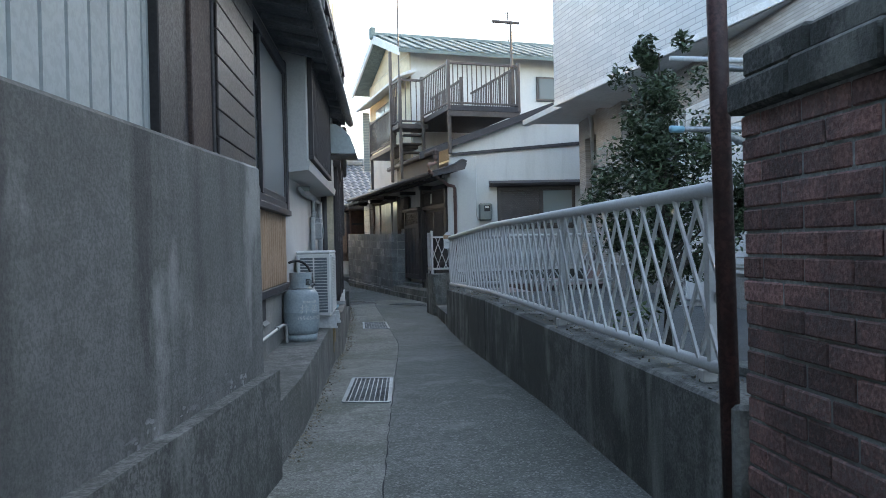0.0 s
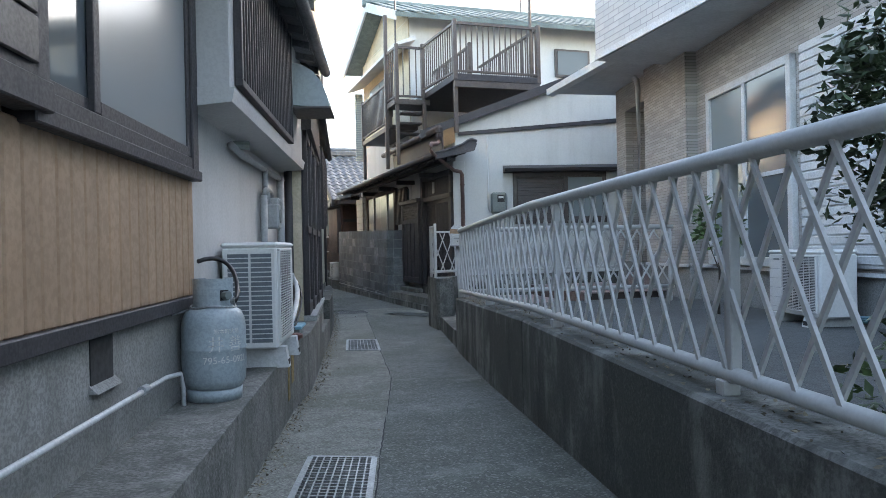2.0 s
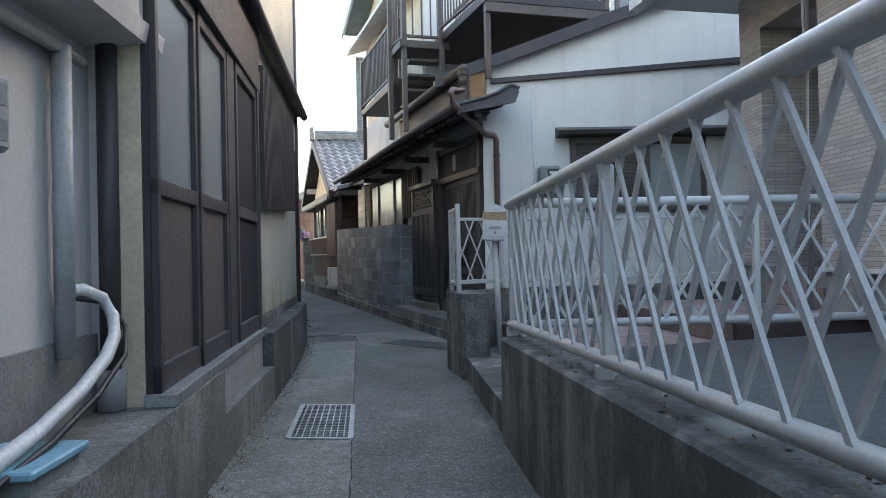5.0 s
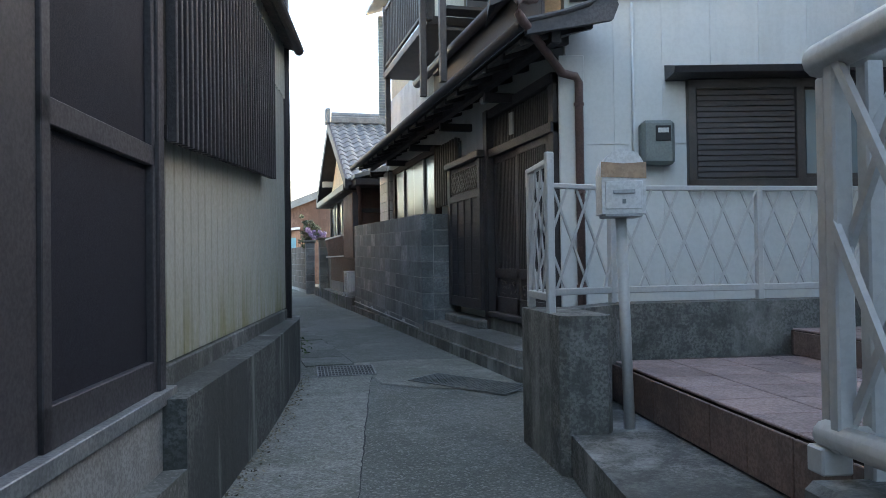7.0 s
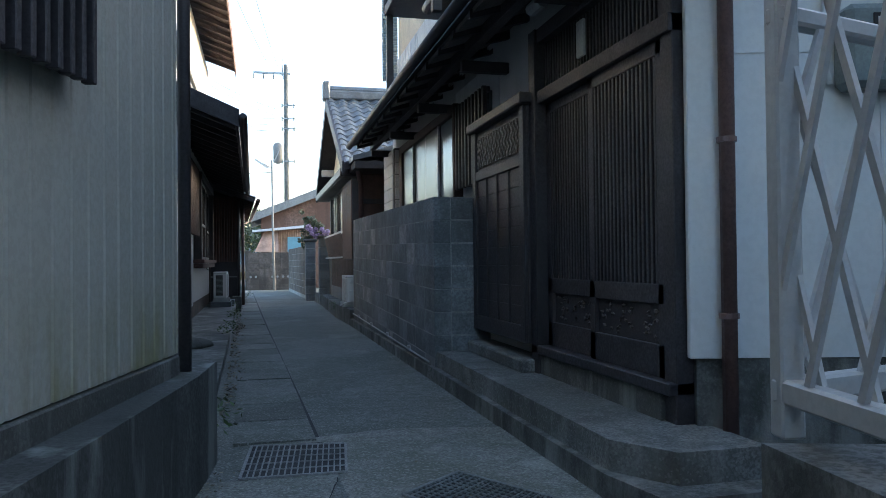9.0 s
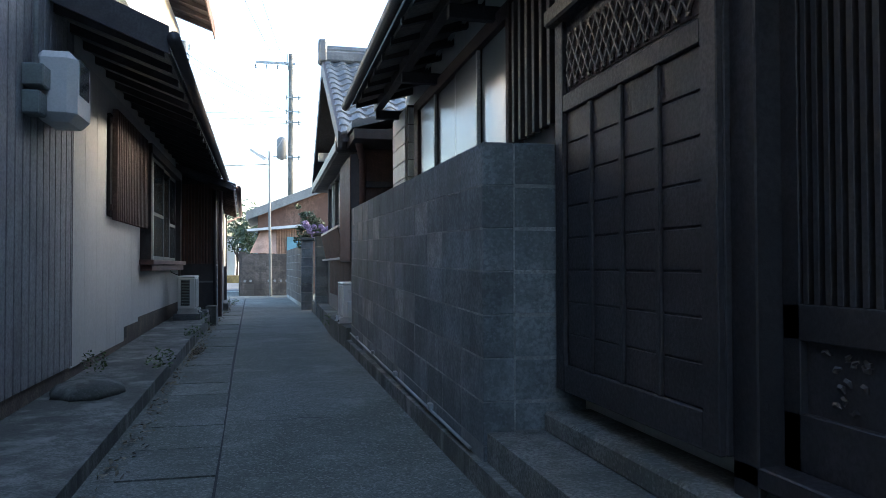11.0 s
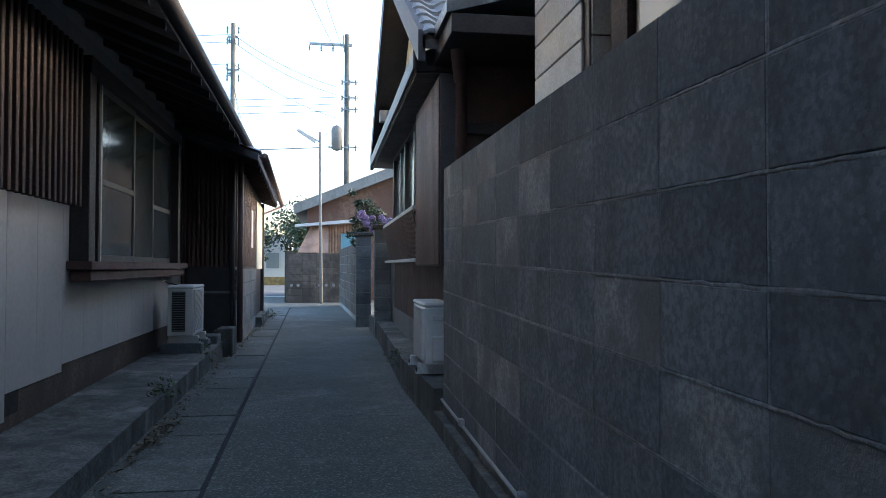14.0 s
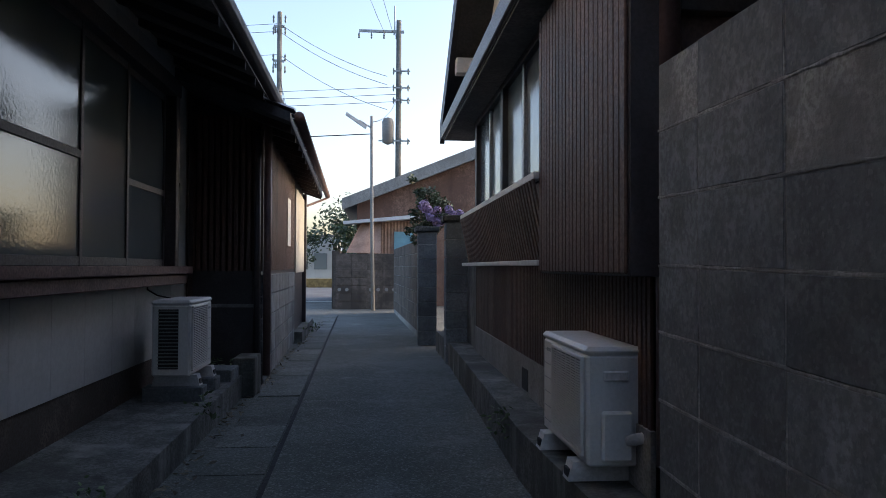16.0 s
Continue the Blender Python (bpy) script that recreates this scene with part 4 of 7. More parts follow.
for s in (1, -1):
    for i in range(17):
        y0 = 17.80 + 0.07 * i
        a, b = max(y0, 17.90), min(y0 + 0.16, 18.96)
        if b - a < 0.03:
            continue
        za, zb = 1.81 + 0.24 * (a - y0) / 0.16, 1.81 + 0.24 * (b - y0) / 0.16
        if s < 0:
            za, zb = 3.86 - za, 3.86 - zb
        part("lattice_strip", tube(B(), [XC(a, 0.17, za), XC(b, 0.17, zb)], 0.008, 5), "bronze", tb)
part("sill_block", bx(XC, 17.72, 19.10, 0.0, 0.24, 0.24, 0.335, c=0.012), "concrete", hc)
# lane windows above the block wall
part("siding", corrugated(B(), XC, 18.86, 20.3, 0.0, 1.4, 2.75, 0.06, 0.012, "wave"), "white_siding", hc, "white corrugated siding")
lt = part("lattice_window", bx(XC, 19.0, 19.95, 0.02, 0.05, 1.76, 2.5), "glass", hc, "window behind dark upright bars")
for i in range(9):
    y = 19.02 + 0.91 * i / 8
    part("bar", bx(XC, y - 0.02, y + 0.02, 0.07, 0.11, 1.72, 2.54, c=0.003), "dark_wood", lt)
for z in (1.74, 2.48):
    part("rail", bx(XC, 18.97, 19.98, 0.05, 0.075, z, z + 0.05, c=0.003), "dark_wood", lt)
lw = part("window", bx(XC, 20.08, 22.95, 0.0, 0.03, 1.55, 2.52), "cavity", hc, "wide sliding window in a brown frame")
for it in ((20.04, 20.10, 1.5, 2.58), (22.87, 23.05, 1.5, 2.58), (20.04, 23.05, 2.50, 2.6), (20.04, 23.05, 1.48, 1.57)):
    part("frame", bx(XC, it[0], it[1], 0.0, 0.10, it[2], it[3], c=0.004), "brown_wood", lw)
for k in range(4):
    a = 20.10 + 0.6925 * k
    v = 0.05 + 0.02 * (k % 2)
    part("pane", bx(XC, a + 0.03, a + 0.665, v - 0.004, v + 0.004, 1.57, 2.50), "glass_pale" if k in (0,) else "curtain", lw)
    part("sash", bx(XC, a, a + 0.035, v - 0.012, v + 0.014, 1.56, 2.51, c=0.003), "galv", lw)
sb = part("shutter_box", bx(XC, 23.20, 24.06, 0.0, 0.14, 1.5, 2.62, c=0.005), "bronze", hc, "pale panelled shutter box")
for i in range(6):
    z = 1.55 + 0.175 * i
    part("panel", bx(XC, 23.26, 24.02, 0.14, 0.155, z, z + 0.168, c=0.004), "white_metal", sb)
    part("end_panel", bx(Fr(5.5, 23.20, -90, -1), 0.01, 0.13, 0.0, 0.012, z, z + 0.168, c=0.004), "white_metal", sb)
# upper storey
part("upper_wall", bx(WORLD, 5.5, 13.5, 18.75, 23.4, 2.9, 6.25), "white_siding", hc, "white upper wall")
loop = [(5.5, 18.75, 6.2), (5.5, 23.4, 6.2), (5.5, 20.95, 7.05)]
part("gable", extrude(B(), loop, (8, 0, 0)), "cream_plaster", hc)
part("gable_face", bx(WORLD, 5.47, 5.5, 18.78, 23.38, 3.2, 6.2), "cream_plaster", hc, "cream plastered gable wall")
for s, ya, yb in ((0, 18.25, 20.95), (1, 23.95, 20.95)):
    part("upper_roof", extrude(B(), [(5.05, ya, 6.08), (5.05, ya, 6.18), (5.05, yb, 7.18), (5.05, yb, 7.06)], (9, 0, 0)), "green_roof", hc, "grey-green tiled roof")
    part("verge", extrude(B(), [(5.02, ya, 6.00), (5.02, ya, 6.20), (5.02, yb, 7.20), (5.02, yb, 6.98)], (0.05, 0, 0)), "pale_soffit", hc, "pale verge board")
part("ridge", tube(B(), [(5.0, 20.95, 7.20), (14, 20.95, 7.20)], 0.11, 8), "green_roof", hc)
part("ridge_end", bx(WORLD, 4.95, 5.1, 20.85, 21.05, 7.1, 7.42, c=0.02), "green_roof", hc)
for i in range(26):
    x = 5.15 + 0.34 * i
    part("roof_rib", extrude(B(), [(x, 18.23, 6.19), (x + 0.16, 18.23, 6.19), (x + 0.16, 20.9, 7.205), (x, 20.9, 7.205)], (0, 0, 0.022)), "green_roof", hc)
part("gable_pent", extrude(B(), [(5.02, 18.3, 5.46), (5.02, 18.3, 5.52), (5.5, 18.3, 5.72), (5.5, 18.3, 5.62)], (0, 5.15, 0)), "pale_soffit", hc, "narrow pent roof across the gable")
uw = part("upper_window", bx(WORLD, 9.0, 9.9, 18.70, 18.75, 5.1, 5.75), "bronze", hc, "small dark upper window")
part("pane", bx(WORLD, 9.06, 9.84, 18.69, 18.70, 5.15, 5.70), "glass", uw)
gw = part("gable_window", bx(WORLD, 5.43, 5.47, 20.2, 22.4, 4.3, 5.35), "bronze", hc, "brown-framed upper window")
part("pane", bx(WORLD, 5.42, 5.43, 20.28, 21.28, 4.36, 5.3), "glass_pale", gw)
part("pane", bx(WORLD, 5.42, 5.43, 21.34, 22.34, 4.36, 5.3), "glass_pale", gw)
lv = part("side_screen", bx(WORLD, 5.25, 5.46, 23.42, 23.5, 3.62, 5.47), "white_siding", hc, "pale slatted screen at the far corner")
for i in range(36):
    part("slat", bx(WORLD, 5.24, 5.465, 23.40, 23.42, 3.64 + 0.05 * i, 3.675 + 0.05 * i, c=0.003), "blue_siding", lv)
part("lower_siding", corrugated(B(), Fr(5.465, 18.78, 0, -1), 0.0, 4.6, 0.0, 2.85, 3.9, 0.11, 0.02, "rib"), "white_siding", hc, "white ribbed siding below the landing")
# balconies
bal = part("balcony", bx(WORLD, 5.40, 7.12, 15.62, 18.7, 4.18, 4.30, c=0.006), "dark_metal", hc, "brown metal balcony with upright bars")


def railing(parent, p, q, z0, z1, pitch=0.11, ends=(1, 1)):
    fr, ln = span(p, q)
    part("rail", bx(fr, 0, ln, -0.022, 0.022, z1 - 0.05, z1, c=0.004), "brown_rail", parent)
    part("rail", bx(fr, 0, ln, -0.018, 0.018, z0 + 0.08, z0 + 0.12, c=0.004), "brown_rail", parent)
    n = max(2, int(ln / pitch))
    for i in range(1, n):
        part("bar", bx(fr, ln * i / n - 0.010, ln * i / n + 0.010, -0.010, 0.010, z0 + 0.1, z1 - 0.03), "brown_rail", parent)
    for k, e in enumerate(ends):
        if e:
            u = ln * k
            part("post", bx(fr, u - 0.035, u + 0.035, -0.035, 0.035, z0 - 0.05, z1 + 0.04, c=0.005), "brown_rail", parent)


railing(bal, (5.43, 15.65), (7.08, 15.65), 4.25, 5.24)
railing(bal, (5.43, 15.65), (5.36, 17.4), 4.25, 5.24, ends=(0, 1))
railing(bal, (7.08, 15.65), (7.1, 18.7), 4.25, 5.24, ends=(0, 0))
railing(bal, (6.0, 16.4), (6.0, 18.7), 4.25, 5.05, ends=(1, 0))
part("beam", bx(WORLD, 5.42, 7.1, 15.63, 15.72, 4.06, 4.2, c=0.005), "brown_rail", bal)
bal2 = part("side_balcony", bx(WORLD, 4.76, 5.5, 17.4, 18.06, 4.05, 4.16, c=0.006), "brown_rail", hc, "narrow brown side balcony with upright bars")
railing(bal2, (4.82, 17.42), (5.36, 17.42), 4.12, 5.22)
railing(bal2, (4.82, 17.42), (4.78, 18.03), 4.12, 5.22, ends=(0, 0))
bal3 = part("landing", bx(WORLD, 4.83, 5.45, 18.1, 20.76, 3.66, 3.76, c=0.006), "brown_rail", hc, "lower brown stair landing")
railing(bal3, (4.84, 18.06), (4.86, 20.74), 3.74, 4.68)
for x, y, z0, z1 in ((5.46, 15.72, 3.25, 4.2), (7.05, 15.72, 4.1, 4.2), (5.38, 17.4, 3.05, 4.1), (4.83, 17.45, 2.85, 5.24), (4.76, 18.03, 2.82, 6.0), (4.88, 20.72, 2.85, 3.68)):
    part("strut", bx(Fr(x, y, 0), -0.035, 0.035, -0.035, 0.035, z0, z1, c=0.005), "brown_rail", bal2)
for i in range(5):
    part("tread", bx(WORLD, 4.95, 5.42, 17.55 + 0.14 * i, 17.80 + 0.14 * i, 3.90 - 0.19 * i, 3.94 - 0.19 * i, c=0.004), "brown_rail", bal2)

# ---- step slab and kerb on the right ----
solo("step_slab", prism(B(), [(4.97, 15.78), (4.99, 19.11), (5.55, 19.11), (5.55, 15.5), (5.14, 15.5)], 0.05, 0.245), "concrete", "pale concrete step slab in front of the lattice doors", "step", kind="structure")
solo("kerb_right", prism(B(), [(5.0, 15.35), (4.93, 15.75), (4.94, 19.1), (4.93, 25.0), (5.6, 25.0), (5.6, 15.35)], -0.1, 0.11), "concrete_dark", "mossy dark concrete kerb along the lane", "kerb", kind="structure")

solo("kerb_right_far", prism(B(), [(4.93, 25.0), (4.88, 26.6), (4.95, 31.0), (4.92, 32.6), (5.6, 32.6), (5.6, 25.0)], -0.1, 0.255), "concrete_dark", "raised dark concrete kerb below the brown house", "kerb", kind="structure")

# ---- house D: white boards, lattice, wide window ----
XD = Fr(2.48, 0, 0, 1)          # lane face of the late left houses: u = y, v towards the lane
hd = thing("white_board_house", (1.2, 25, 0), "old single-storey house with white boards and a deep dark eave", "house")
part("wall", bx(XD, 17.0, 29.8, -0.2, -0.02, 0.1, 5.2), "plaster", hd)
part("wall", bx(XD, 29.6, 29.8, -3.5, -0.2, 0.1, 3.2), "plaster", hd)
part("corrugated_wall", corrugated(B(), XD, 17.0, 22.3, -0.02, 0.22, 5.2, 0.15, 0.03, "rib"), "rib_grey", hd, "faded grey ribbed metal siding")
part("foundation", bx(XD, 17, 29.7, -0.12, -0.012, 0.0, 0.46), "base_brown", hd, "brownish stained footing")
for i in range(16):
    a = 22.3 + 0.45 * i
    e = min(a + 0.447, 29.7)
    part("board", bx(XD, a, e, -0.02, 0.0, 0.20 if a < 24.4 else (0.35 if a < 25.3 else 0.40), 2.75), "white_board", hd, "white wall board")
part("vent", bx(XD, 24.45, 24.75, -0.012, -0.006, 0.22, 0.38), "cavity", hd)
lat = part("lattice", bx(XD, 23.62, 25.5, 0.0, 0.03, 1.50, 2.50), "cavity", hd, "dark brown lattice shutter of upright bars")
for i in range(20):
    y = 23.64 + 1.84 * i / 19
    part("bar", bx(XD, y - 0.02, y + 0.02, 0.05, 0.10, 1.46, 2.54, c=0.004), "brown_wood", lat)
for z in (1.55, 2.40):
    part("rail", bx(XD, 23.60, 25.52, 0.03, 0.055, z, z + 0.06, c=0.003), "brown_wood", lat)
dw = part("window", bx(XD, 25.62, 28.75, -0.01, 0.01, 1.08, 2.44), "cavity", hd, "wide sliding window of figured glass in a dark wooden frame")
for it in ((25.56, 25.70, 0, 0.13, 1.05, 2.50), (28.68, 28.78, 0, 0.13, 1.05, 2.50), (25.56, 28.78, 0, 0.14, 2.40, 2.52), (25.88, 25.93, 0, 0.10, 1.09, 2.40)):
    part("frame", bx(XD, *it, c=0.005), "dark_wood", dw)
part("sill", bx(XD, 25.50, 29.08, 0.0, 0.17, 1.03, 1.09, c=0.006), "sill_red", dw, "red-brown wooden sill")
part("apron", bx(XD, 25.58, 29.0, 0.0, 0.14, 0.95, 1.026, c=0.006), "sill_red", dw, "red-brown board under the sill")
part("side_panel", bx(XD, 25.70, 25.88, 0.02, 0.04, 1.09, 2.40, c=0.003), "panel_brown", dw)
part("latch", tube(B(), [XD(25.74, 0.04, 1.80), XD(25.74, 0.075, 1.80), XD(25.74, 0.075, 1.90), XD(25.74, 0.04, 1.90)], 0.005, 6), "galv", dw)
for a, b, v, g, mid in ((25.93, 26.93, 0.085, "glass_figured", 1.66), (26.60, 27.76, 0.06, "glass_figured", None), (27.70, 28.68, 0.035, "glass", 1.62)):
    part("pane", bx(XD, a + 0.03, b - 0.03, v - 0.004, v + 0.004, 1.13, 2.36), g, dw)
    part("sash", bx(XD, a, a + 0.035, v - 0.012, v + 0.014, 1.09, 2.40, c=0.003), "galv" if mid == 1.66 else "dark_metal", dw)
    part("sash", bx(XD, b - 0.04, b, v - 0.012, v + 0.014, 1.09, 2.40, c=0.003), "dark_metal", dw)
    part("sash", bx(XD, a + 0.035, b - 0.04, v - 0.011, v + 0.012, 1.09, 1.14, c=0.003), "dark_metal", dw)
    part("sash", bx(XD, a + 0.035, b - 0.04, v - 0.011, v + 0.012, 2.35, 2.40, c=0.003), "dark_metal", dw)
    if mid:
        part("sash_bar", bx(XD, a + 0.035, b - 0.04, v + 0.004, v + 0.014, mid, mid + 0.045, c=0.003), "dark_metal", dw)
part("hook", tube(B(), [XD(29.0, 0.0, 1.72), XD(29.0, 0.07, 1.72), XD(29.0, 0.075, 1.76)], 0.005, 6), "black", hd)
part("corner_board", bx(XD, 29.55, 29.70, 0.0, 0.02, 0.20, 2.7, c=0.004), "brown_wood", hd, "dark brown corner board")
part("roof", extrude(B(), [XD(21.6, 0.80, 2.66), XD(21.6, 0.80, 2.74), XD(21.6, -0.2, 3.15), XD(21.6, -0.2, 3.05)], (-0.05, 8.3, -0.11)), "dark_roof", hd, "dark deep eave of boards")
part("roof_upper", extrude(B(), [XD(21.6, -0.2, 3.05), XD(21.6, -0.2, 3.15), XD(21.6, -4, 4.6), XD(21.6, -4, 4.5)], (0, 8.3, 0)), "dark_roof", hd)
part("soffit", extrude(B(), [XD(21.62, 0.78, 2.63), XD(21.62, 0.78, 2.655), XD(21.62, 0.0, 2.97), XD(21.62, 0.0, 2.93)], (-0.05, 8.25, -0.11)), "soffit", hd)
for i in range(18):
    y = 21.7 + 0.46 * i
    q, s = -0.006 * (y - 21.6), -0.0133 * (y - 21.6)
    part("rafter", extrude(B(), [XD(y, 0.77 + q, 2.57 + s), XD(y, 0.77 + q, 2.63 + s), XD(y, 0.0, 2.94 + s), XD(y, 0.0, 2.86 + s)], (0, 0.055, 0)), "dark_wood", hd)
part("pent_end", extrude(B(), [XD(21.55, 0.82, 2.56), XD(21.55, 0.82, 2.76), XD(21.55, -0.2, 3.2), XD(21.55, -0.2, 2.98)], (0, 0.04, 0)), "dark_wood", hd)
part("gutter", tube(B(), [XD(21.5, 0.86, 2.66), XD(29.9, 0.80, 2.50)], 0.05, 10), "dark_metal", hd, smooth=True)
part("end_board", extrude(B(), [XD(29.82, -0.2, 2.45), XD(29.82, 0.50, 2.35), XD(29.82, 0.60, 2.54), XD(29.82, -0.2, 2.86)], (0, 0.03, 0)), "dark_wood", hd)
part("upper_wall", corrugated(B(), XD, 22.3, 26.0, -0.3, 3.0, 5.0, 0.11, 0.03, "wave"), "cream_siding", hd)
part("upper_eave", extrude(B(), [XD(22, 0.55, 5.25), XD(22, 0.55, 5.33), XD(22, -1.5, 6.1), XD(22, -1.5, 6.0)], (0, 8.0, 0)), "brown_wood", hd, "brown boarded upper eave")
for i in range(16):
    y = 22.1 + 0.5 * i
    part("upper_rafter", extrude(B(), [XD(y, 0.54, 5.17), XD(y, 0.54, 5.24), XD(y, -0.3, 5.56), XD(y, -0.3, 5.46)], (0, 0.06, 0)), "brown_wood", hd)
part("upper_fascia", bx(XD, 22, 30, 0.55, 0.57, 5.12, 5.36, c=0.004), "rust_sheet", hd)
aw = part("awning", extrude(B(), [XD(22.0, v, z) for v, z in ((-0.28, 3.95), (-0.28, 3.75), (0.06, 3.66), (0.10, 3.70), (0.10, 3.86))], (0, 3.0, 0)), "blue_siding", hd, "pale grey metal awning above the eave")
part("edge", bx(XD, 21.98, 25.02, 0.10, 0.125, 3.68, 3.74, c=0.004), "galv", aw)
rl = part("roof_railing", bx(XD, 22.4, 28.2, 0.10, 0.14, 3.44, 3.49, c=0.004), "brown_rail", hd, "faded metal railing standing on the eave")
part("bottom_rail", bx(XD, 22.4, 28.2, 0.10, 0.14, 3.04, 3.08, c=0.004), "brown_rail", rl)
for i in range(48):
    y = 22.42 + 5.76 * i / 47
    part("bar", bx(XD, y - 0.012, y + 0.012, 0.108, 0.132, 3.0, 3.46), "white_metal" if i < 20 else "brown_rail", rl)
part("upper_gable_wall", bx(XD, 26.0, 30, -0.5, -0.3, 3.0, 5.3), "cream_plaster", hd)

# ---- annex E: brown boards over block base ----
he = thing("brown_annex", (2.2, 33, 0), "brown boarded annex on a dark block base with a tiled eave", "house")
part("wall", bx(WORLD, 1.0, 3.10, 29.7, 29.85, 0.0, 2.5), "dark_wood", he)
EL = Fr(3.12, 29.7, -1.9, 1)
part("wall", bx(EL, 0.1, 5.9, -0.22, -0.02, 0.0, 2.5), "dark_wood", he)
part("boarding", corrugated(B(), Fr(2.48, 29.7, 90, 1), 0.0, 0.64, 0.0, 1.05, 2.45, 0.055, 0.014, "rib"), "board_brown", he, "dark brown narrow upright boards")
part("boarding", corrugated(B(), EL, 0.0, 3.9, -0.02, 1.05, 2.45, 0.055, 0.014, "rib"), "board_brown", he, "dark brown narrow upright boards")
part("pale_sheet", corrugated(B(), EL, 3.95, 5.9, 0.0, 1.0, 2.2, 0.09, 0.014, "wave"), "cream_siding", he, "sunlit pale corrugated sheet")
for k in range(5):
    for i in range(10):
        a = 0.02 + 0.4 * i
        part("block", bx(EL, a, min(a + 0.39, 3.9), -0.02, 0.0, 0.02 + 0.2 * k, 0.21 + 0.2 * k, c=0.004), "block", he)
part("base_strip", bx(Fr(2.48, 29.7, 90, 1), 0.0, 0.66, 0.0, 0.02, 0.72, 0.75), "mortar", he)
part("downpipe", tube(B(), [(3.17, 29.62, 0.12), (3.17, 29.62, 2.35)], 0.035, 10), "brown_pipe", he, smooth=True)
part("downpipe", tube(B(), [(3.08, 29.62, 0.12), (3.08, 29.62, 2.35)], 0.028, 10), "dark_metal", he, smooth=True)
part("roof", extrude(B(), [(3.42, 29.1, 2.30), (3.42, 29.1, 2.38), (2.0, 29.1, 2.91), (2.0, 29.1, 2.81)], EL.u * 7.1), "dark_roof", he, "dark roof boards")
rnd = random.Random(5)
for i in range(30):
    y = 29.1 + 0.235 * i
    for k in range(3):
        x0 = 3.45 - 0.26 * k - 0.033 * (y - 29.1)
        z0 = 2.40 + 0.095 * k
        pts = []
        for j in range(7):
            f = j / 6
            pts.append((x0, y + 0.23 * f, z0 + 0.03 * math.sin(math.pi * f) + rnd.uniform(-0.003, 0.003)))
        bm = B()
        a = [bm.verts.new(p) for p in pts]
        b = [bm.verts.new((p[0] - 0.28, p[1], p[2] + 0.1)) for p in pts]
        c = [bm.verts.new((p[0], p[1], p[2] - 0.018)) for p in pts]
        for j in range(6):
            bm.faces.new([a[j], a[j + 1], b[j + 1], b[j]])
            bm.faces.new([a[j], a[j + 1], c[j + 1], c[j]])
        part("roof_tile", bm, "tile_roof", he)
part("gutter", tube(B(), [(3.50, 29.05, 2.33), (3.27, 36.3, 2.34)], 0.045, 10), "brown_pipe", he, smooth=True)
for i in range(14):
    y = 29.3 + 0.5 * i
    q = -0.033 * (y - 29.1)
    part("rafter", extrude(B(), [(3.41 + q, y, 2.24), (3.41 + q, y, 2.30), (3.0 + q, y, 2.45), (3.0 + q, y, 2.38)], (0, 0.05, 0)), "brown_wood", he)
part("post", bx(WORLD, 2.90, 2.97, 35.5, 35.6, 0.1, 2.3, c=0.004), "dark_wood", he)
part("brace", tube(B(), [(2.95, 35.6, 2.1), (3.27, 36.2, 2.3)], 0.02, 6), "brown_pipe", he)
solo("poster", bx(EL, 2.6, 3.05, 0.002, 0.006, 1.35, 1.95), "paper", "faded white paper notice on the brown boards", "notice")

# ---- house F: brown boarded house with gable ----
XF = Fr(5.13, 0, 0, -1)
hf = thing("brown_house", (6.5, 28, 0), "brown boarded house with a cream gable and tiled roof", "house")
part("wall", bx(XF, 25.4, 30.3, -0.25, -0.02, 0.2, 2.8), "dark_wood", hf)
part("wall", bx(WORLD, 5.15, 9, 25.4, 25.6, 0.2, 2.8), "dark_wood", hf)
part("boarding", corrugated(B(), XF, 25.42, 30.25, -0.02, 0.50, 1.10, 0.05, 0.012, "rib"), "board_brown", hf, "red-brown narrow upright boards")
part("boarding", corrugated(B(), XF, 25.42, 26.7, -0.02, 1.10, 2.6, 0.05, 0.012, "rib"), "board_brown", hf, "red-brown narrow upright boards")
part("foundation", bx(XF, 25.4, 30.3, -0.1, 0.0, 0.2, 0.50), "concrete_pale", hf)
part("vent", bx(XF, 27.6, 27.8, 0.0, 0.004, 0.28, 0.42), "cavity", hf)
tbx = part("shutter_box", bx(XF, 25.28, 26.70, -0.01, 0.115, 1.06, 2.42, c=0.004), "dark_metal", hf, "brown patterned metal shutter box")
for i in range(22):
    y = 25.295 + 0.0635 * i
    part("strip", bx(XF, y + 0.004, y + 0.060, 0.115, 0.128, 1.07, 2.40, c=0.004), "board_brown", tbx)
fw = part("window", bx(XF, 26.75, 29.7, -0.02, 0.0, 1.62, 2.42), "cavity", hf, "sliding window with aluminium sashes")
for it in ((26.72, 26.8, 1.6, 2.45), (28.2, 28.3, 1.6, 2.45), (29.65, 29.75, 1.6, 2.45), (26.72, 29.75, 2.4, 2.46)):
    part("frame", bx(XF, it[0], it[1], 0.0, 0.07, it[2], it[3], c=0.004), "dark_metal", fw)
for k in range(2):
    part("pane", bx(XF, 26.8 + 1.5 * k, 28.2 + 1.45 * k, 0.02, 0.028, 1.65, 2.4), "glass_pale", fw)
    part("sash", bx(XF, 27.5 + 1.45 * k, 27.56 + 1.45 * k, 0.02, 0.05, 1.62, 2.42, c=0.003), "galv", fw)
rail = part("window_rail", bx(XF, 26.68, 30.2, 0.11, 0.16, 1.56, 1.60, c=0.004), "white_metal", hf, "brown slatted window rail with pale handrail")
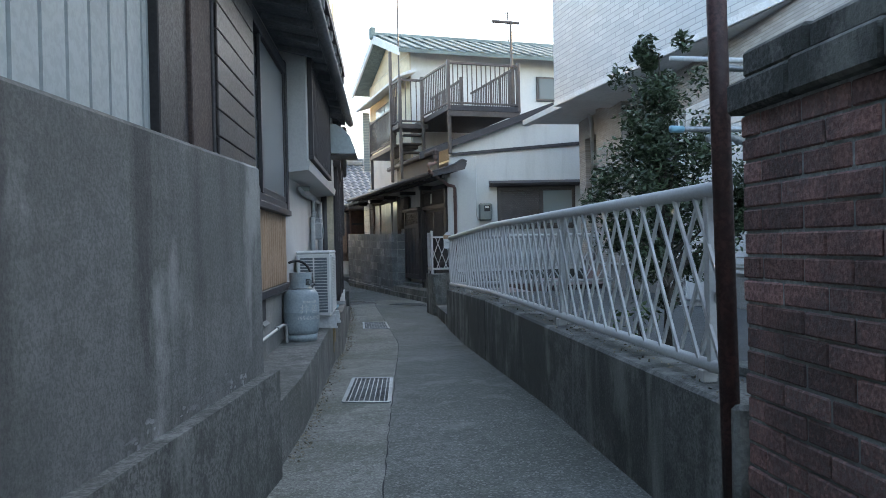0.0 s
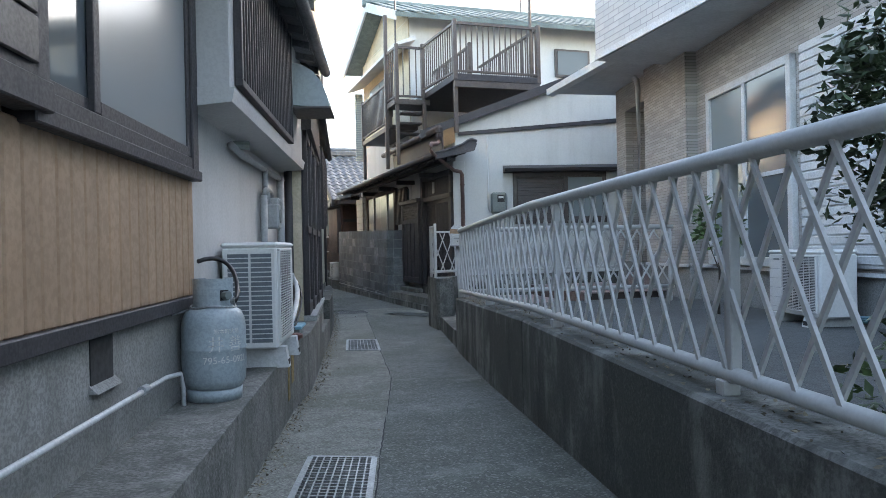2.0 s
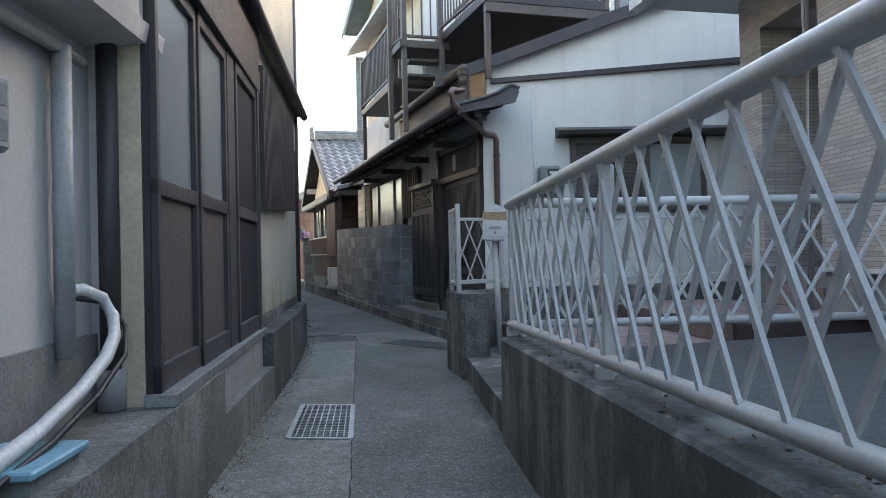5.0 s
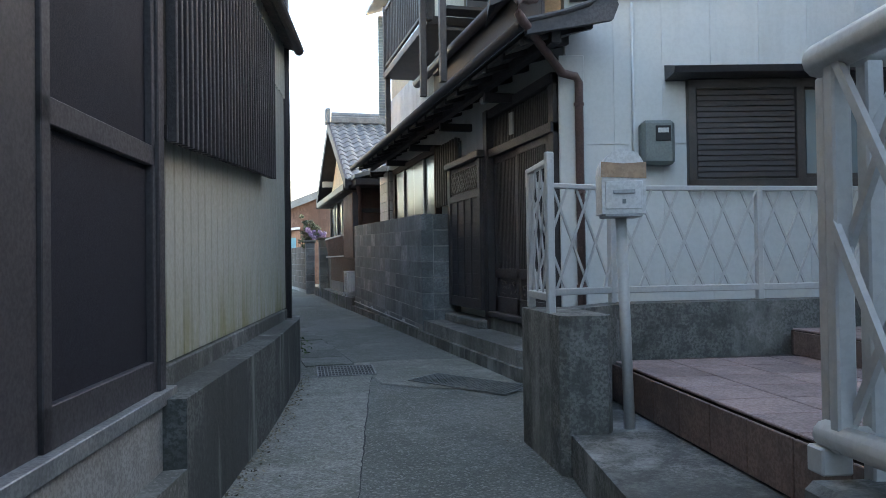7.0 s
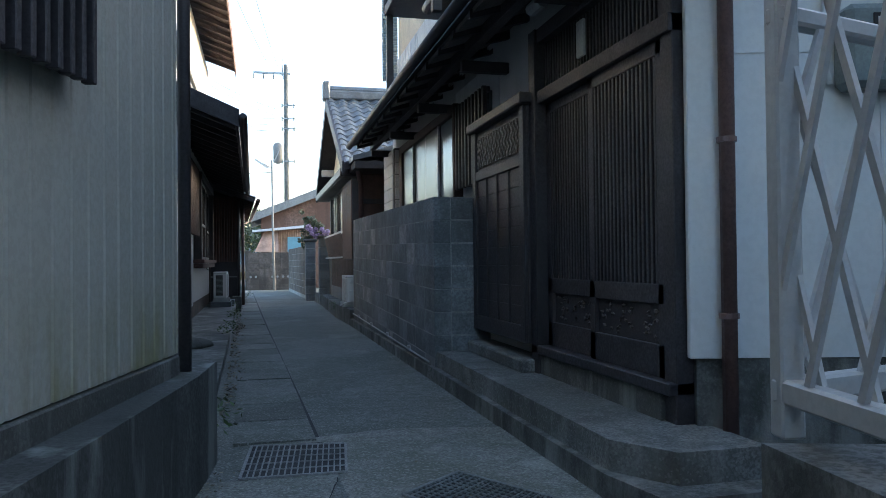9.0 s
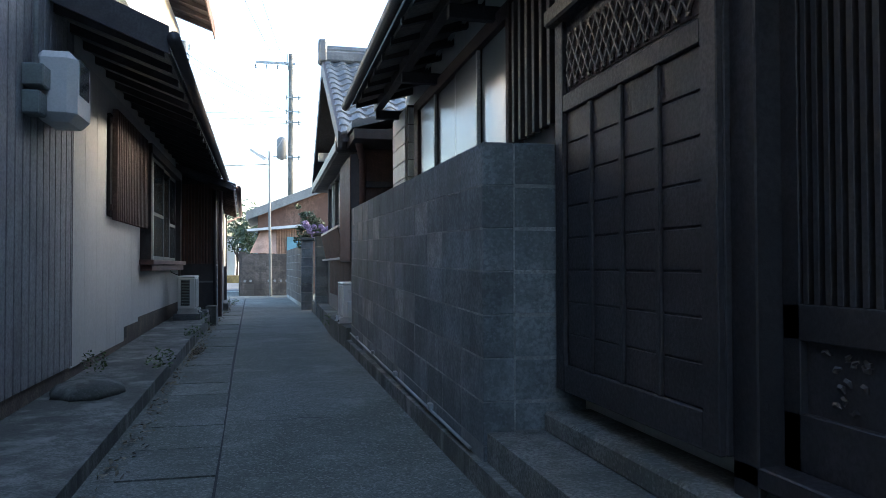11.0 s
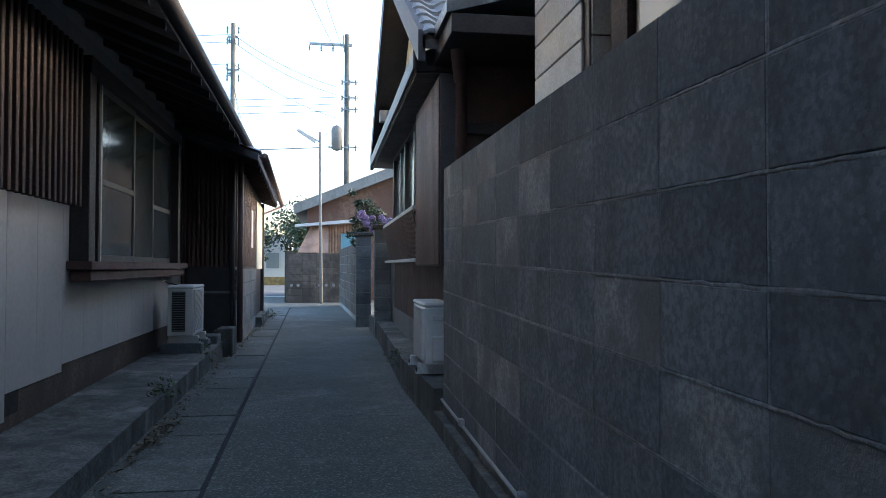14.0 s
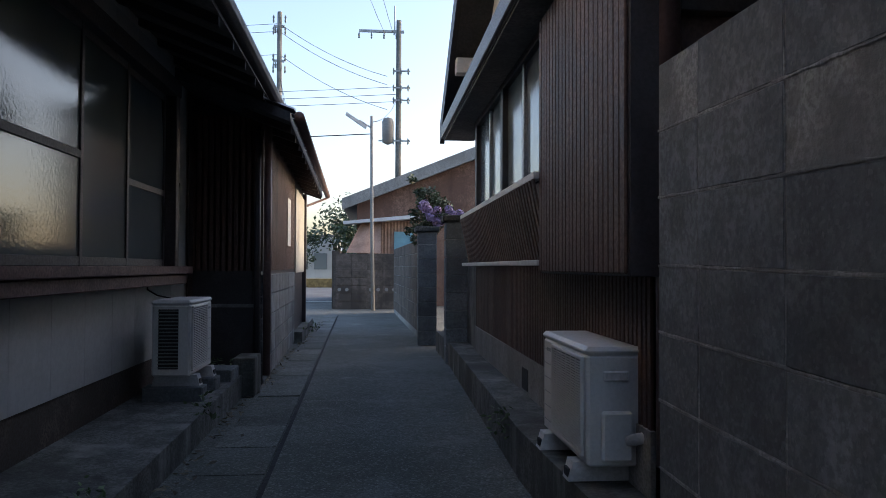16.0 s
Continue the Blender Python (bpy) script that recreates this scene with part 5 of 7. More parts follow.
part("bottom_rail", bx(XF, 26.68, 30.2, 0.11, 0.14, 1.10, 1.13, c=0.003), "white_metal", rail)
for i in range(44):
    y = 26.72 + 3.44 * i / 43
    part("slat", extrude(B(), [XF(y - 0.022, 0.06, 1.13), XF(y + 0.022, 0.06, 1.13), XF(y + 0.022, 0.15, 1.56), XF(y - 0.022, 0.15, 1.56)], XF.v * 0.012), "board_brown", rail)
part("pent", extrude(B(), [XF(25.4, 0.28, 2.46), XF(25.4, 0.28, 2.58), XF(25.4, -0.1, 2.72), XF(25.4, -0.1, 2.46)], (0, 5.4, 0)), "dark_metal", hf, "dark pent eave over the window")
part("pent_soffit", bx(XF, 25.42, 30.78, -0.05, 0.27, 2.445, 2.458), "soffit", hf)
part("fascia", bx(XF, 25.38, 30.82, 0.28, 0.30, 2.47, 2.60, c=0.004), "bronze", hf)
loop = [(5.16, 25.6, 2.6), (5.16, 30.5, 2.6), (5.16, 28.15, 4.15)]
part("gable", extrude(B(), loop, (4, 0, 0)), "cream_plaster", hf, "cream plastered gable")
for ya in (25.15, 31.1):
    part("roof", extrude(B(), [(4.87, ya, 2.55), (4.87, ya, 2.65), (4.87, 28.15, 4.34), (4.87, 28.15, 4.2)], (4.5, 0, 0)), "dark_roof", hf)
    part("verge", extrude(B(), [(4.84, ya, 2.46), (4.84, ya, 2.68), (4.84, 28.15, 4.38), (4.84, 28.15, 4.12)], (0.05, 0, 0)), "dark_metal", hf, "dark metal verge board")
for y, z in ((26.2, 3.05), (28.15, 4.05), (30.0, 3.05)):
    part("purlin", bx(WORLD, 4.9, 5.2, y - 0.07, y + 0.07, z - 0.09, z + 0.06, c=0.006), "pale_soffit", hf)


def tiles(parent, x0, x1, e0, e1, z0, z1, cols, rows):
    """Rows of curved roof tiles on a slope from the eave (y=e0, z0) to the ridge (e1, z1), each its own piece."""
    w = (x1 - x0) / cols
    for r in range(rows):
        for c in range(cols):
            ya, yb = lerp(e0, e1, r / rows), lerp(e0, e1, (r + 1.12) / rows)
            za, zb = lerp(z0, z1, r / rows) + 0.035, lerp(z0, z1, (r + 1.12) / rows) + 0.01
            bm = B()
            A, Bq, C = [], [], []
            for j in range(7):
                f = j / 6
                h = 0.04 * math.sin(math.pi * 2 * f) * 0.6
                x = x0 + w * (c + f)
                A.append(bm.verts.new((x, ya, za + h)))
                Bq.append(bm.verts.new((x, yb, zb + h)))
                C.append(bm.verts.new((x, ya, za + h - 0.03)))
            for j in range(6):
                bm.faces.new([A[j], A[j + 1], Bq[j + 1], Bq[j]])
                bm.faces.new([A[j], A[j + 1], C[j + 1], C[j]])
            part("roof_tile", bm, "tile_roof", parent, smooth=False)


tiles(hf, 4.87, 7.9, 25.1, 28.1, 2.62, 4.32, 13, 13)
part("ridge", bx(WORLD, 4.85, 9, 28.03, 28.27, 4.32, 4.50, c=0.03), "tile_roof", hf)
part("ridge_cap", tube(B(), [(4.83, 28.15, 4.53), (9, 28.15, 4.53)], 0.08, 8), "tile_roof", hf)
part("ridge_end", bx(WORLD, 4.78, 4.92, 28.0, 28.3, 4.3, 4.68, c=0.03), "tile_roof", hf)
# recessed dark porch between C and F
part("porch_wall", bx(WORLD, 5.75, 5.9, 24.0, 25.5, 0.2, 2.9), "dark_wood", hf)
part("porch_roof", extrude(B(), [(4.95, 24.6, 2.62), (4.95, 24.6, 2.70), (6.2, 24.6, 3.05), (6.2, 24.6, 2.95)], (0, 0.78, 0)), "tile_roof", hf)
part("porch_beam", bx(WORLD, 4.98, 6.0, 24.6, 25.45, 2.5, 2.62, c=0.005), "dark_wood", hf)
part("porch_side", bx(WORLD, 5.15, 9, 25.36, 25.4, 1.0, 2.6), "board_brown", hf)
part("porch_rail", bx(WORLD, 5.2, 6.2, 25.30, 25.36, 2.0, 2.08, c=0.004), "dark_wood", hf)
part("downpipe", tube(B(), [(5.08, 24.95, 2.62), (5.08, 24.98, 2.5), (5.16, 25.3, 2.35), (5.16, 25.3, 0.4)], 0.045, 10), "brown_pipe", hf, smooth=True)

# ---- gate piers and garden wall beyond F ----
for (a, b, c, d, h, nm) in ((4.92, 5.16, 31.15, 31.42, 1.60, "near"), (4.72, 4.98, 33.2, 33.5, 1.58, "far")):
    pier = thing("gate_pier", ((a + b) / 2, (c + d) / 2, 0), "grey concrete block gate pier with a flat cap", "pier", group="gate piers")
    part("core", bx(WORLD, a + 0.01, b - 0.01, c + 0.01, d - 0.01, 0.0, h), "mortar", pier)
    for k in range(8):
        part("block", bx(WORLD, a, b, c, d, 0.2 * k + 0.004, min(0.2 * k + 0.196, h), c=0.006), "block", pier)
    part("cap", bx(WORLD, a - 0.04, b + 0.04, c - 0.04, d + 0.04, h, h + 0.07, c=0.012), "cap", pier)
gw = thing("garden_wall", (4.7, 37, 0), "weathered grey block garden wall", "wall", kind="structure")
GW = Fr(4.80, 33.5, -2.0, -1)
part("core", bx(GW, 0, 7.2, -0.12, -0.01, 0, 1.5), "mortar", gw)
for k in range(7):
    for i in range(19):
        a = 0.4 * i - 0.2 * (k % 2)
        part("block", bx(GW, max(a, 0) + 0.004, min(a + 0.4, 7.2) - 0.004, -0.1, 0.0, 0.2 * k + 0.104, 0.2 * k + 0.296, c=0.005), "block_brown", gw)
solo("wall_side", bx(WORLD, 5.16, 5.32, 30.3, 33.2, 0.2, 1.35, c=0.006), "concrete_dark", "low dark wall beside the gate pier", "wall", kind="structure")

# ---- far end: block wall, brown house, lamp, poles ----
fwl = thing("end_wall", (4, 42.3, 0), "dark weathered block wall at the lane's bend", "wall", kind="structure")
part("core", bx(WORLD, 3.05, 5.5, 42.2, 42.35, 0, 1.42), "block_brown", fwl)
part("core", bx(WORLD, 3.0, 3.2, 42.35, 46, 0, 1.5), "block_brown", fwl)
for k in range(7):
    for i in range(6):
        a = 3.1 + 0.4 * i
        if k == 2 and i in (0, 2, 3):
            for s in range(2):
                part("pierced_block", tube(B(), [(a + 0.1 + 0.19 * s, 42.2, 0.2 * k + 0.1), (a + 0.1 + 0.19 * s, 42.18, 0.2 * k + 0.1)], 0.05, 6), "concrete_pale", fwl)
        part("block", bx(WORLD, a + 0.005, a + 0.395, 42.185, 42.2, 0.2 * k + 0.006, 0.2 * k + 0.194, c=0.004), "block_brown", fwl)
hg = thing("far_house", (5.5, 47, 0), "rusty brown far house with a shallow roof", "house")
part("wall", bx(WORLD, 3.6, 9.5, 43.6, 50, 0, 3.0), "rust_sheet", hg)
part("gable", extrude(B(), [(3.6, 43.59, 2.2), (9.5, 43.59, 2.2), (9.5, 43.59, 5.1), (3.6, 43.59, 2.8)], (0, 6, 0)), "rust_sheet", hg, "rust-stained corrugated gable")
part("roof", extrude(B(), [(3.2, 43.3, 2.72), (3.2, 43.3, 2.90), (9.6, 43.3, 5.5), (9.6, 43.3, 5.25)], (0, 7, 0)), "tile_roof", hg, "grey roof with a pale verge")
part("verge", extrude(B(), [(3.2, 43.27, 2.62), (3.2, 43.27, 2.93), (9.6, 43.27, 5.52), (9.6, 43.27, 5.15)], (0, 0.04, 0)), "concrete_pale", hg)
part("lower_eave", extrude(B(), [(3.25, 43.0, 2.22), (3.25, 43.0, 2.30), (5.3, 43.0, 2.50), (5.3, 43.0, 2.40)], (0, 0.7, 0)), "pale_soffit", hg)
part("sheet", corrugated(B(), Fr(3.9, 43.55, 90, 1), 0.0, 1.6, 0.0, 1.3, 2.35, 0.09, 0.02, "wave"), "tarp", hg)
part("window", bx(WORLD, 4.62, 5.15, 43.5, 43.55, 1.45, 2.05), "blue_plastic", hg)
bm = B()
tv = [[bm.verts.new((lerp(lerp(3.35, 3.75, r / 5), 4.25, c / 5), 42.6 + 0.8 * r / 5 + 0.05 * math.sin(c * 2.1), lerp(1.45, 2.35, r / 5))) for c in range(6)] for r in range(6)]
for r in range(5):
    for c in range(5):
        bm.faces.new([tv[r][c], tv[r][c + 1], tv[r + 1][c + 1], tv[r + 1][c]])
solo("tarpaulin", bm, "tarp", "faded orange tarpaulin hung over the wall", "tarpaulin", smooth=True)

lamp = thing("street_lamp", (4.05, 41.6, 0), "slim grey street lamp pole with a tube lamp", "street lamp")
part("pole", tube(B(), [(4.06, 41.6, 0), (4.02, 41.6, 2.4), (4.0, 41.6, 4.85)], [0.05, 0.045, 0.035], 10), "concrete_pale", lamp, smooth=True)
part("lamp_arm", tube(B(), [(4.0, 41.6, 4.55), (3.7, 41.5, 4.72)], 0.02, 6), "galv", lamp)
part("lamp_head", extrude(B(), [(3.86, 41.42, 4.50), (3.86, 41.54, 4.50), (3.36, 41.5, 4.83), (3.36, 41.38, 4.83)], (0.03, 0, 0.07)), "white_metal", lamp)


def utility_pole(x, y, h, r, arm_z, arm_len, label):
    p = thing("utility_pole", (x, y, 0), label, "utility pole", group="utility poles")
    part("pole", tube(B(), [(x, y, 0), (x, y, h)], [r, r * 0.7], 12), "concrete", p, smooth=True)
    for z, ln in arm_z:
        part("crossarm", bx(WORLD, x - ln, x + 0.25, y - 0.05, y + 0.05, z, z + 0.12), "galv", p)
        for k in range(4):
            xx = x - ln + ln * k / 3.2
            part("insulator", lathe(B(), xx, y, [(0.02, z - 0.30), (0.05, z - 0.26), (0.03, z - 0.2), (0.05, z - 0.14), (0.02, z - 0.02)], 8), "meter_grey", p)
    return p


up = utility_pole(5.15, 58.8, 12.9, 0.17, [(12.3, 1.9)], 1.9, "tall grey concrete utility pole with a transformer")
part("top_spike", tube(B(), [(4.95, 58.8, 12.2), (4.95, 58.8, 13.6)], 0.03, 6), "galv", up)
part("transformer", lathe(B(), 4.65, 58.7, [(0.05, 6.9), (0.27, 7.0), (0.28, 8.0), (0.2, 8.15), (0.05, 8.2)], 14), "concrete_pale", up, smooth=True)
for z in (7.05, 9.0, 9.6, 10.4):
    part("crossarm", bx(WORLD, 4.2 if z < 8 else 4.9, 5.7, 58.65, 58.72, z, z + 0.07), "galv", up)
    for x in (4.9, 5.25, 5.6):
        part("insulator", lathe(B(), x, 58.6, [(0.02, z - 0.16), (0.05, z - 0.08), (0.03, z), (0.05, z + 0.08), (0.02, z + 0.16)], 7), "meter_grey", up)
up2 = utility_pole(-0.9, 62, 14.2, 0.17, [(13.4, 0.3), (11.6, 0.3)], 0.3, "grey utility pole with cables beyond the houses")
for z in (11.2, 11.8, 13.2, 13.8):
    for s in (-1, 1):
        part("insulator", lathe(B(), -0.9 + 0.3 * s, 61.9, [(0.02, z - 0.2), (0.06, z - 0.1), (0.03, z), (0.06, z + 0.1), (0.02, z + 0.2)], 7), "meter_grey", up2)


def wire(p, q, sag=0.4, r=0.012):
    pts = []
    for i in range(13):
        f = i / 12
        v = Vector(p).lerp(Vector(q), f)
        v.z -= sag * 4 * f * (1 - f)
        pts.append(v)
    return solo("cable", tube(B(), pts, r, 4), "black", "thin dark overhead cable between poles", "cable", group="overhead cables")


for z in (13.6, 13.2, 12.0):
    wire((-0.9, 62, z), (4.6, 58.8, z - 3.4), 0.3)
    wire((-0.9, 62, z), (-30, 66, z + 0.6), 0.5)
for z in (8.95, 9.3, 9.65):
    wire((5.0, 58.6, z), (-25, 60, z - 0.3), 0.4)
wire((4.0, 41.6, 4.7), (5.1, 58.7, 9.2), 0.3)
wire((4.0, 41.6, 4.4), (-14, 43, 4.6), 0.3)
wire((4.9, 58.8, 12.2), (1.2, 10, 9.6), 1.0, 0.01)
wire((4.5, 58.8, 12.2), (0.2, 10, 9.4), 1.0, 0.01)
for dx in (0.0, 0.25):
    wire((-0.85, 61.9, 10.8), (1.2 + dx, 52, 4.0), 0.2)

# far white building past the road and trees
fh = thing("far_white_building", (0.6, 72, 0), "small white building with a gabled roof past the road", "building")
part("wall", bx(WORLD, -1.2, 1.7, 70, 76, 0, 2.9), "white_siding", fh)
part("wall", bx(WORLD, -4.5, -1.2, 71, 78, 0, 3.0), "white_siding", fh)
part("roof", extrude(B(), [(-4.9, 70.6, 2.9), (-0.4, 70.6, 2.9), (-0.4, 70.6, 3.05), (-2.6, 70.6, 4.6), (-4.9, 70.6, 3.05)], (0, 8, 0)), "dark_roof", fh)
part("verge", extrude(B(), [(-0.3, 70.5, 2.8), (-0.3, 70.5, 3.1), (-2.6, 70.5, 4.75), (-2.6, 70.5, 4.4)], (0, 0.08, 0)), "white_siding", fh)
part("window", bx(WORLD, -0.9, -0.1, 69.96, 70, 0.9, 1.9), "glass", fh)
part("window", bx(WORLD, 0.3, 1.1, 69.96, 70, 0.9, 1.9), "glass_pale", fh)
part("flat_roof", bx(WORLD, -1.3, 1.8, 69.9, 76.1, 2.9, 3.05), "concrete_pale", fh)

# ---- modern house on the right ----
RX = Fr(6.6, 10.4, 14.5, -1)
hr = thing("modern_house", (8.5, 9, 0.5), "modern house with tan brick-patterned siding and a white overhanging upper storey", "house")
part("wall", bx(RX, -6.0, 1.72, -0.2, 0.0, 0.9, 3.62), "brick_siding", hr, "tan brick-patterned siding")
part("wall", bx(RX, 2.74, 3.2, -0.2, 0.0, 0.9, 3.62), "brick_siding", hr, "tan brick-patterned siding")
part("wall", bx(RX, 1.72, 2.74, -0.2, 0.0, 3.22, 3.62), "brick_siding", hr, "tan brick-patterned siding")
part("wall_projection", bx(RX, 0.0, 1.45, 0.0, 0.14, 0.9, 3.62), "brick_siding", hr, "tan brick-patterned siding")
part("wall_end", bx(RX, 3.05, 3.2, -4, -0.2, 0.5, 3.62), "brick_siding", hr)
part("foundation", bx(RX, -6.0, 3.2, -0.18, -0.02, 0.45, 0.9), "concrete_pale", hr, "pale grey foundation")
part("foundation", bx(RX, 0.0, 1.45, -0.02, 0.12, 0.45, 0.9), "concrete_pale", hr)
part("drip_trim", bx(RX, -6.0, 0.0, 0.0, 0.025, 0.885, 0.915), "white_metal", hr)
part("drip_trim", bx(RX, 0.0, 1.45, 0.14, 0.16, 0.885, 0.915), "white_metal", hr)
porch = part("porch", bx(RX, 1.60, 2.86, -1.1, -1.0, 0.5, 3.62), "brick_siding", hr, "recessed doorway lined with siding")
part("side_wall", bx(RX, 1.62, 1.72, -1.0, -0.2, 0.5, 3.62), "brick_siding", porch)
part("side_wall", bx(RX, 2.74, 2.84, -1.0, -0.2, 0.5, 3.62), "brick_siding", porch)
part("ceiling_board", bx(RX, 1.72, 2.74, -1.0, -0.2, 3.22, 3.3), "pale_soffit", porch)
part("porch_floor", bx(RX, 1.72, 2.74, -1.0, 0.0, 0.5, 0.74), "red_tile", porch)
part("entrance_door", bx(RX, 1.80, 2.66, -1.0, -0.95, 0.76, 2.9, c=0.006), "board_brown", porch, "brown entrance door")
part("downpipe", tube(B(), [RX(1.62, 0.22, 3.50), RX(1.58, 0.20, 3.45), RX(1.55, 0.19, 3.35), RX(1.55, 0.19, 0.55)], 0.038, 10), "white_metal", hr, "white downpipe", smooth=True)
rw = part("window", bx(RX, -2.15, -0.42, 0.0, 0.015, 0.98, 2.82), "cavity", hr, "large white-framed sliding window")
for it in ((-2.2, -2.12, 0.95, 2.86), (-0.46, -0.38, 0.95, 2.86), (-2.2, -0.38, 2.78, 2.86), (-2.2, -0.38, 0.93, 1.02), (-1.32, -1.25, 0.98, 2.8)):
    part("frame", bx(RX, it[0], it[1], 0.0, 0.06, it[2], it[3], c=0.004), "white_metal", rw)
part("pane", bx(RX, -1.25, -0.46, 0.02, 0.028, 1.02, 2.78), "glass_pale", rw)
part("pane", bx(RX, -2.12, -1.32, 0.035, 0.043, 1.02, 2.78), "glass", rw)
part("sash_bar", bx(RX, -2.12, -1.32, 0.045, 0.06, 1.80, 1.84), "white_metal", rw)
part("shutter_panel", corrugated(B(), RX, -4.0, -2.3, 0.0, 0.95, 2.9, 5, 0.03, "rib"), "white_metal", hr, "white slatted shutter box")
for i in range(24):
    z = 0.98 + 0.08 * i
    part("shutter_slat", bx(RX, -3.98, -2.32, 0.03, 0.042, z, z + 0.066, c=0.004), "white_metal", hr)
UP = Fr(5.66, 11.1, 3.5, -1)
part("upper_storey", bx(UP, -9.0, 0.0, -5.0, 0.0, 3.48, 6.6), "brick_siding_white", hr, "white upper storey with shallow brick pattern")
part("upper_soffit", bx(UP, -9.0, -0.01, -4.9, -0.02, 3.44, 3.482), "pale_soffit", hr)
part("trim", bx(UP, -9.0, 0.0, 0.0, 0.015, 3.44, 3.52, c=0.004), "white_metal", hr)
part("porch_roof", extrude(B(), [(6.0, 11.2, 3.52), (6.0, 11.2, 3.62), (9.5, 11.2, 4.1), (9.5, 11.2, 3.6)], (0.5, 2.75, 0.12)), "pale_soffit", hr, "white porch roof")
part("porch_gutter", extrude(B(), [(5.92, 11.15, 3.50), (6.02, 11.15, 3.48), (6.04, 11.15, 3.62), (5.92, 11.15, 3.60)], (0.5, 2.85, 0.12)), "white_metal", hr)

# ---- small things ----


def ac_unit(fr, u0, w, v0, d, z0, h, label, near_louvres=True, lane_dark=False, material="ac_white", foot=0.075):
    """Outdoor unit with its grille towards +v, louvres on the u0 end, on two feet."""
    t = thing("air_conditioner", fr(u0 + w / 2, v0 + d / 2, z0), label, "air conditioner")
    zb = z0 + foot
    body = part("body", bx(fr, u0, u0 + w, v0, v0 + d, zb, z0 + h - 0.03, c=0.012), material, t)
    part("lid", bx(fr, u0 - 0.006, u0 + w + 0.006, v0 - 0.006, v0 + d + 0.006, z0 + h - 0.034, z0 + h, c=0.014), material, t)
    for k in (0.12, 0.80):
        f = part("foot", extrude(B(), [fr(u0 + w * k, v0 - 0.02, z0), fr(u0 + w * k, v0 + d + 0.05, z0), fr(u0 + w * k, v0 + d + 0.03, zb), fr(u0 + w * k, v0, zb)], fr.u * 0.09), "white_metal", t, "pale plastic mounting foot")
        part("foot_slot", bx(fr, u0 + w * k + 0.015, u0 + w * k + 0.075, v0 + d + 0.035, v0 + d + 0.0475, z0 + 0.012, z0 + 0.045), "cavity", f)
    g0, g1 = u0 + 0.05, u0 + w * 0.70
    za, zc = zb + 0.045, z0 + h - 0.055
    part("grille_recess", bx(fr, g0, g1, v0 + d, v0 + d + 0.003, za, zc), "slot_grey" if not lane_dark else "screen", body)
    gu, gzc, gr = (g0 + g1) / 2, (za + zc) / 2, min(g1 - g0, zc - za) * 0.47
    ring = [fr(gu + gr * math.cos(radians(a)), v0 + d + 0.003, gzc + gr * math.sin(radians(a))) for a in range(0, 360, 10)]
    fan = part("fan_opening", extrude(B(), ring, fr.v * 0.002), "black", body)
    for k in range(3):
        a0 = radians(25 + 120 * k)
        blade = [fr(gu + r * math.cos(a0 + q), v0 + d + 0.0055, gzc + r * math.sin(a0 + q)) for r, q in ((0.05, 0.0), (gr * 0.9, 0.1), (gr * 0.93, 0.75), (gr * 0.5, 0.85), (0.06, 0.9))]
        part("fan_blade", extrude(B(), blade, fr.v * 0.002), "screen", fan)
    n = 34
    wire = material if not lane_dark else "black"
    for i in range(n):
        z = lerp(za + 0.008, zc - 0.008, i / (n - 1))
        part("grille_wire", bx(fr, g0, g1, v0 + d + 0.011, v0 + d + 0.018, z - 0.0024, z + 0.0024), wire, body)
    for i in range(7):
        u = lerp(g0, g1, i / 6)
        part("grille_rib", bx(fr, u - 0.002, u + 0.002, v0 + d + 0.008, v0 + d + 0.0125, za, zc), wire, body)
    for it in ((g0 - 0.012, g0, za, zc), (g1, g1 + 0.012, za, zc), (g0 - 0.012, g1 + 0.012, zc, zc + 0.014), (g0 - 0.012, g1 + 0.012, za - 0.012, za)):
        part("grille_frame", bx(fr, it[0], it[1], v0 + d, v0 + d + 0.016, it[2], it[3], c=0.003), wire, body)
    for i in range(6):
        z = lerp(zb + 0.05, z0 + h - 0.08, i / 5)
        part("panel_line", bx(fr, g1 + 0.02, u0 + w - 0.008, v0 + d, v0 + d + 0.003, z, z + 0.003), "grey_plastic", body)
    part("maker_badge", bx(fr, g1 + 0.06, g1 + 0.15, v0 + d, v0 + d + 0.002, z0 + h - 0.085, z0 + h - 0.07), "meter_grey", body)
    if near_louvres:
        for c in range(2):
            a, b = v0 + 0.035 + c * (d - 0.05) * 0.5, v0 + 0.02 + (c + 1) * (d - 0.05) * 0.5
            for i in range(19):
                z = lerp(zb + 0.04, z0 + h - 0.09, i / 18)
                part("louvre_slot", bx(fr, u0 - 0.003, u0 + 0.001, a, b, z, z + 0.0215), "slot_grey", body)
    return t


ac_unit(LA, 0.66, 0.78, 0.03, 0.32, 0.475, 0.76, "white outdoor air conditioner on plastic feet on the ledge", foot=0.125)
rac = ac_unit(XF, 25.55, 0.74, -0.06, 0.25, 0.26, 0.53, "weathered white outdoor air conditioner beside the brown wall", near_louvres=False)
part("side_cover", bx(Fr(5.19, 25.55, 90, 1), -0.20, -0.08, 0.0, 0.03, 0.36, 0.55, c=0.01), "ac_white", rac)
part("side_handle", bx(Fr(5.19, 25.55, 90, 1), -0.19, -0.09, 0.0, 0.012, 0.66, 0.70, c=0.006), "white_metal", rac)
part("hose", tube(B(), [(5.09, 25.53, 0.44), (5.14, 25.48, 0.46), (5.2, 25.44, 0.47), (5.35, 25.42, 0.44)], 0.022, 8), "white_metal", rac, smooth=True)
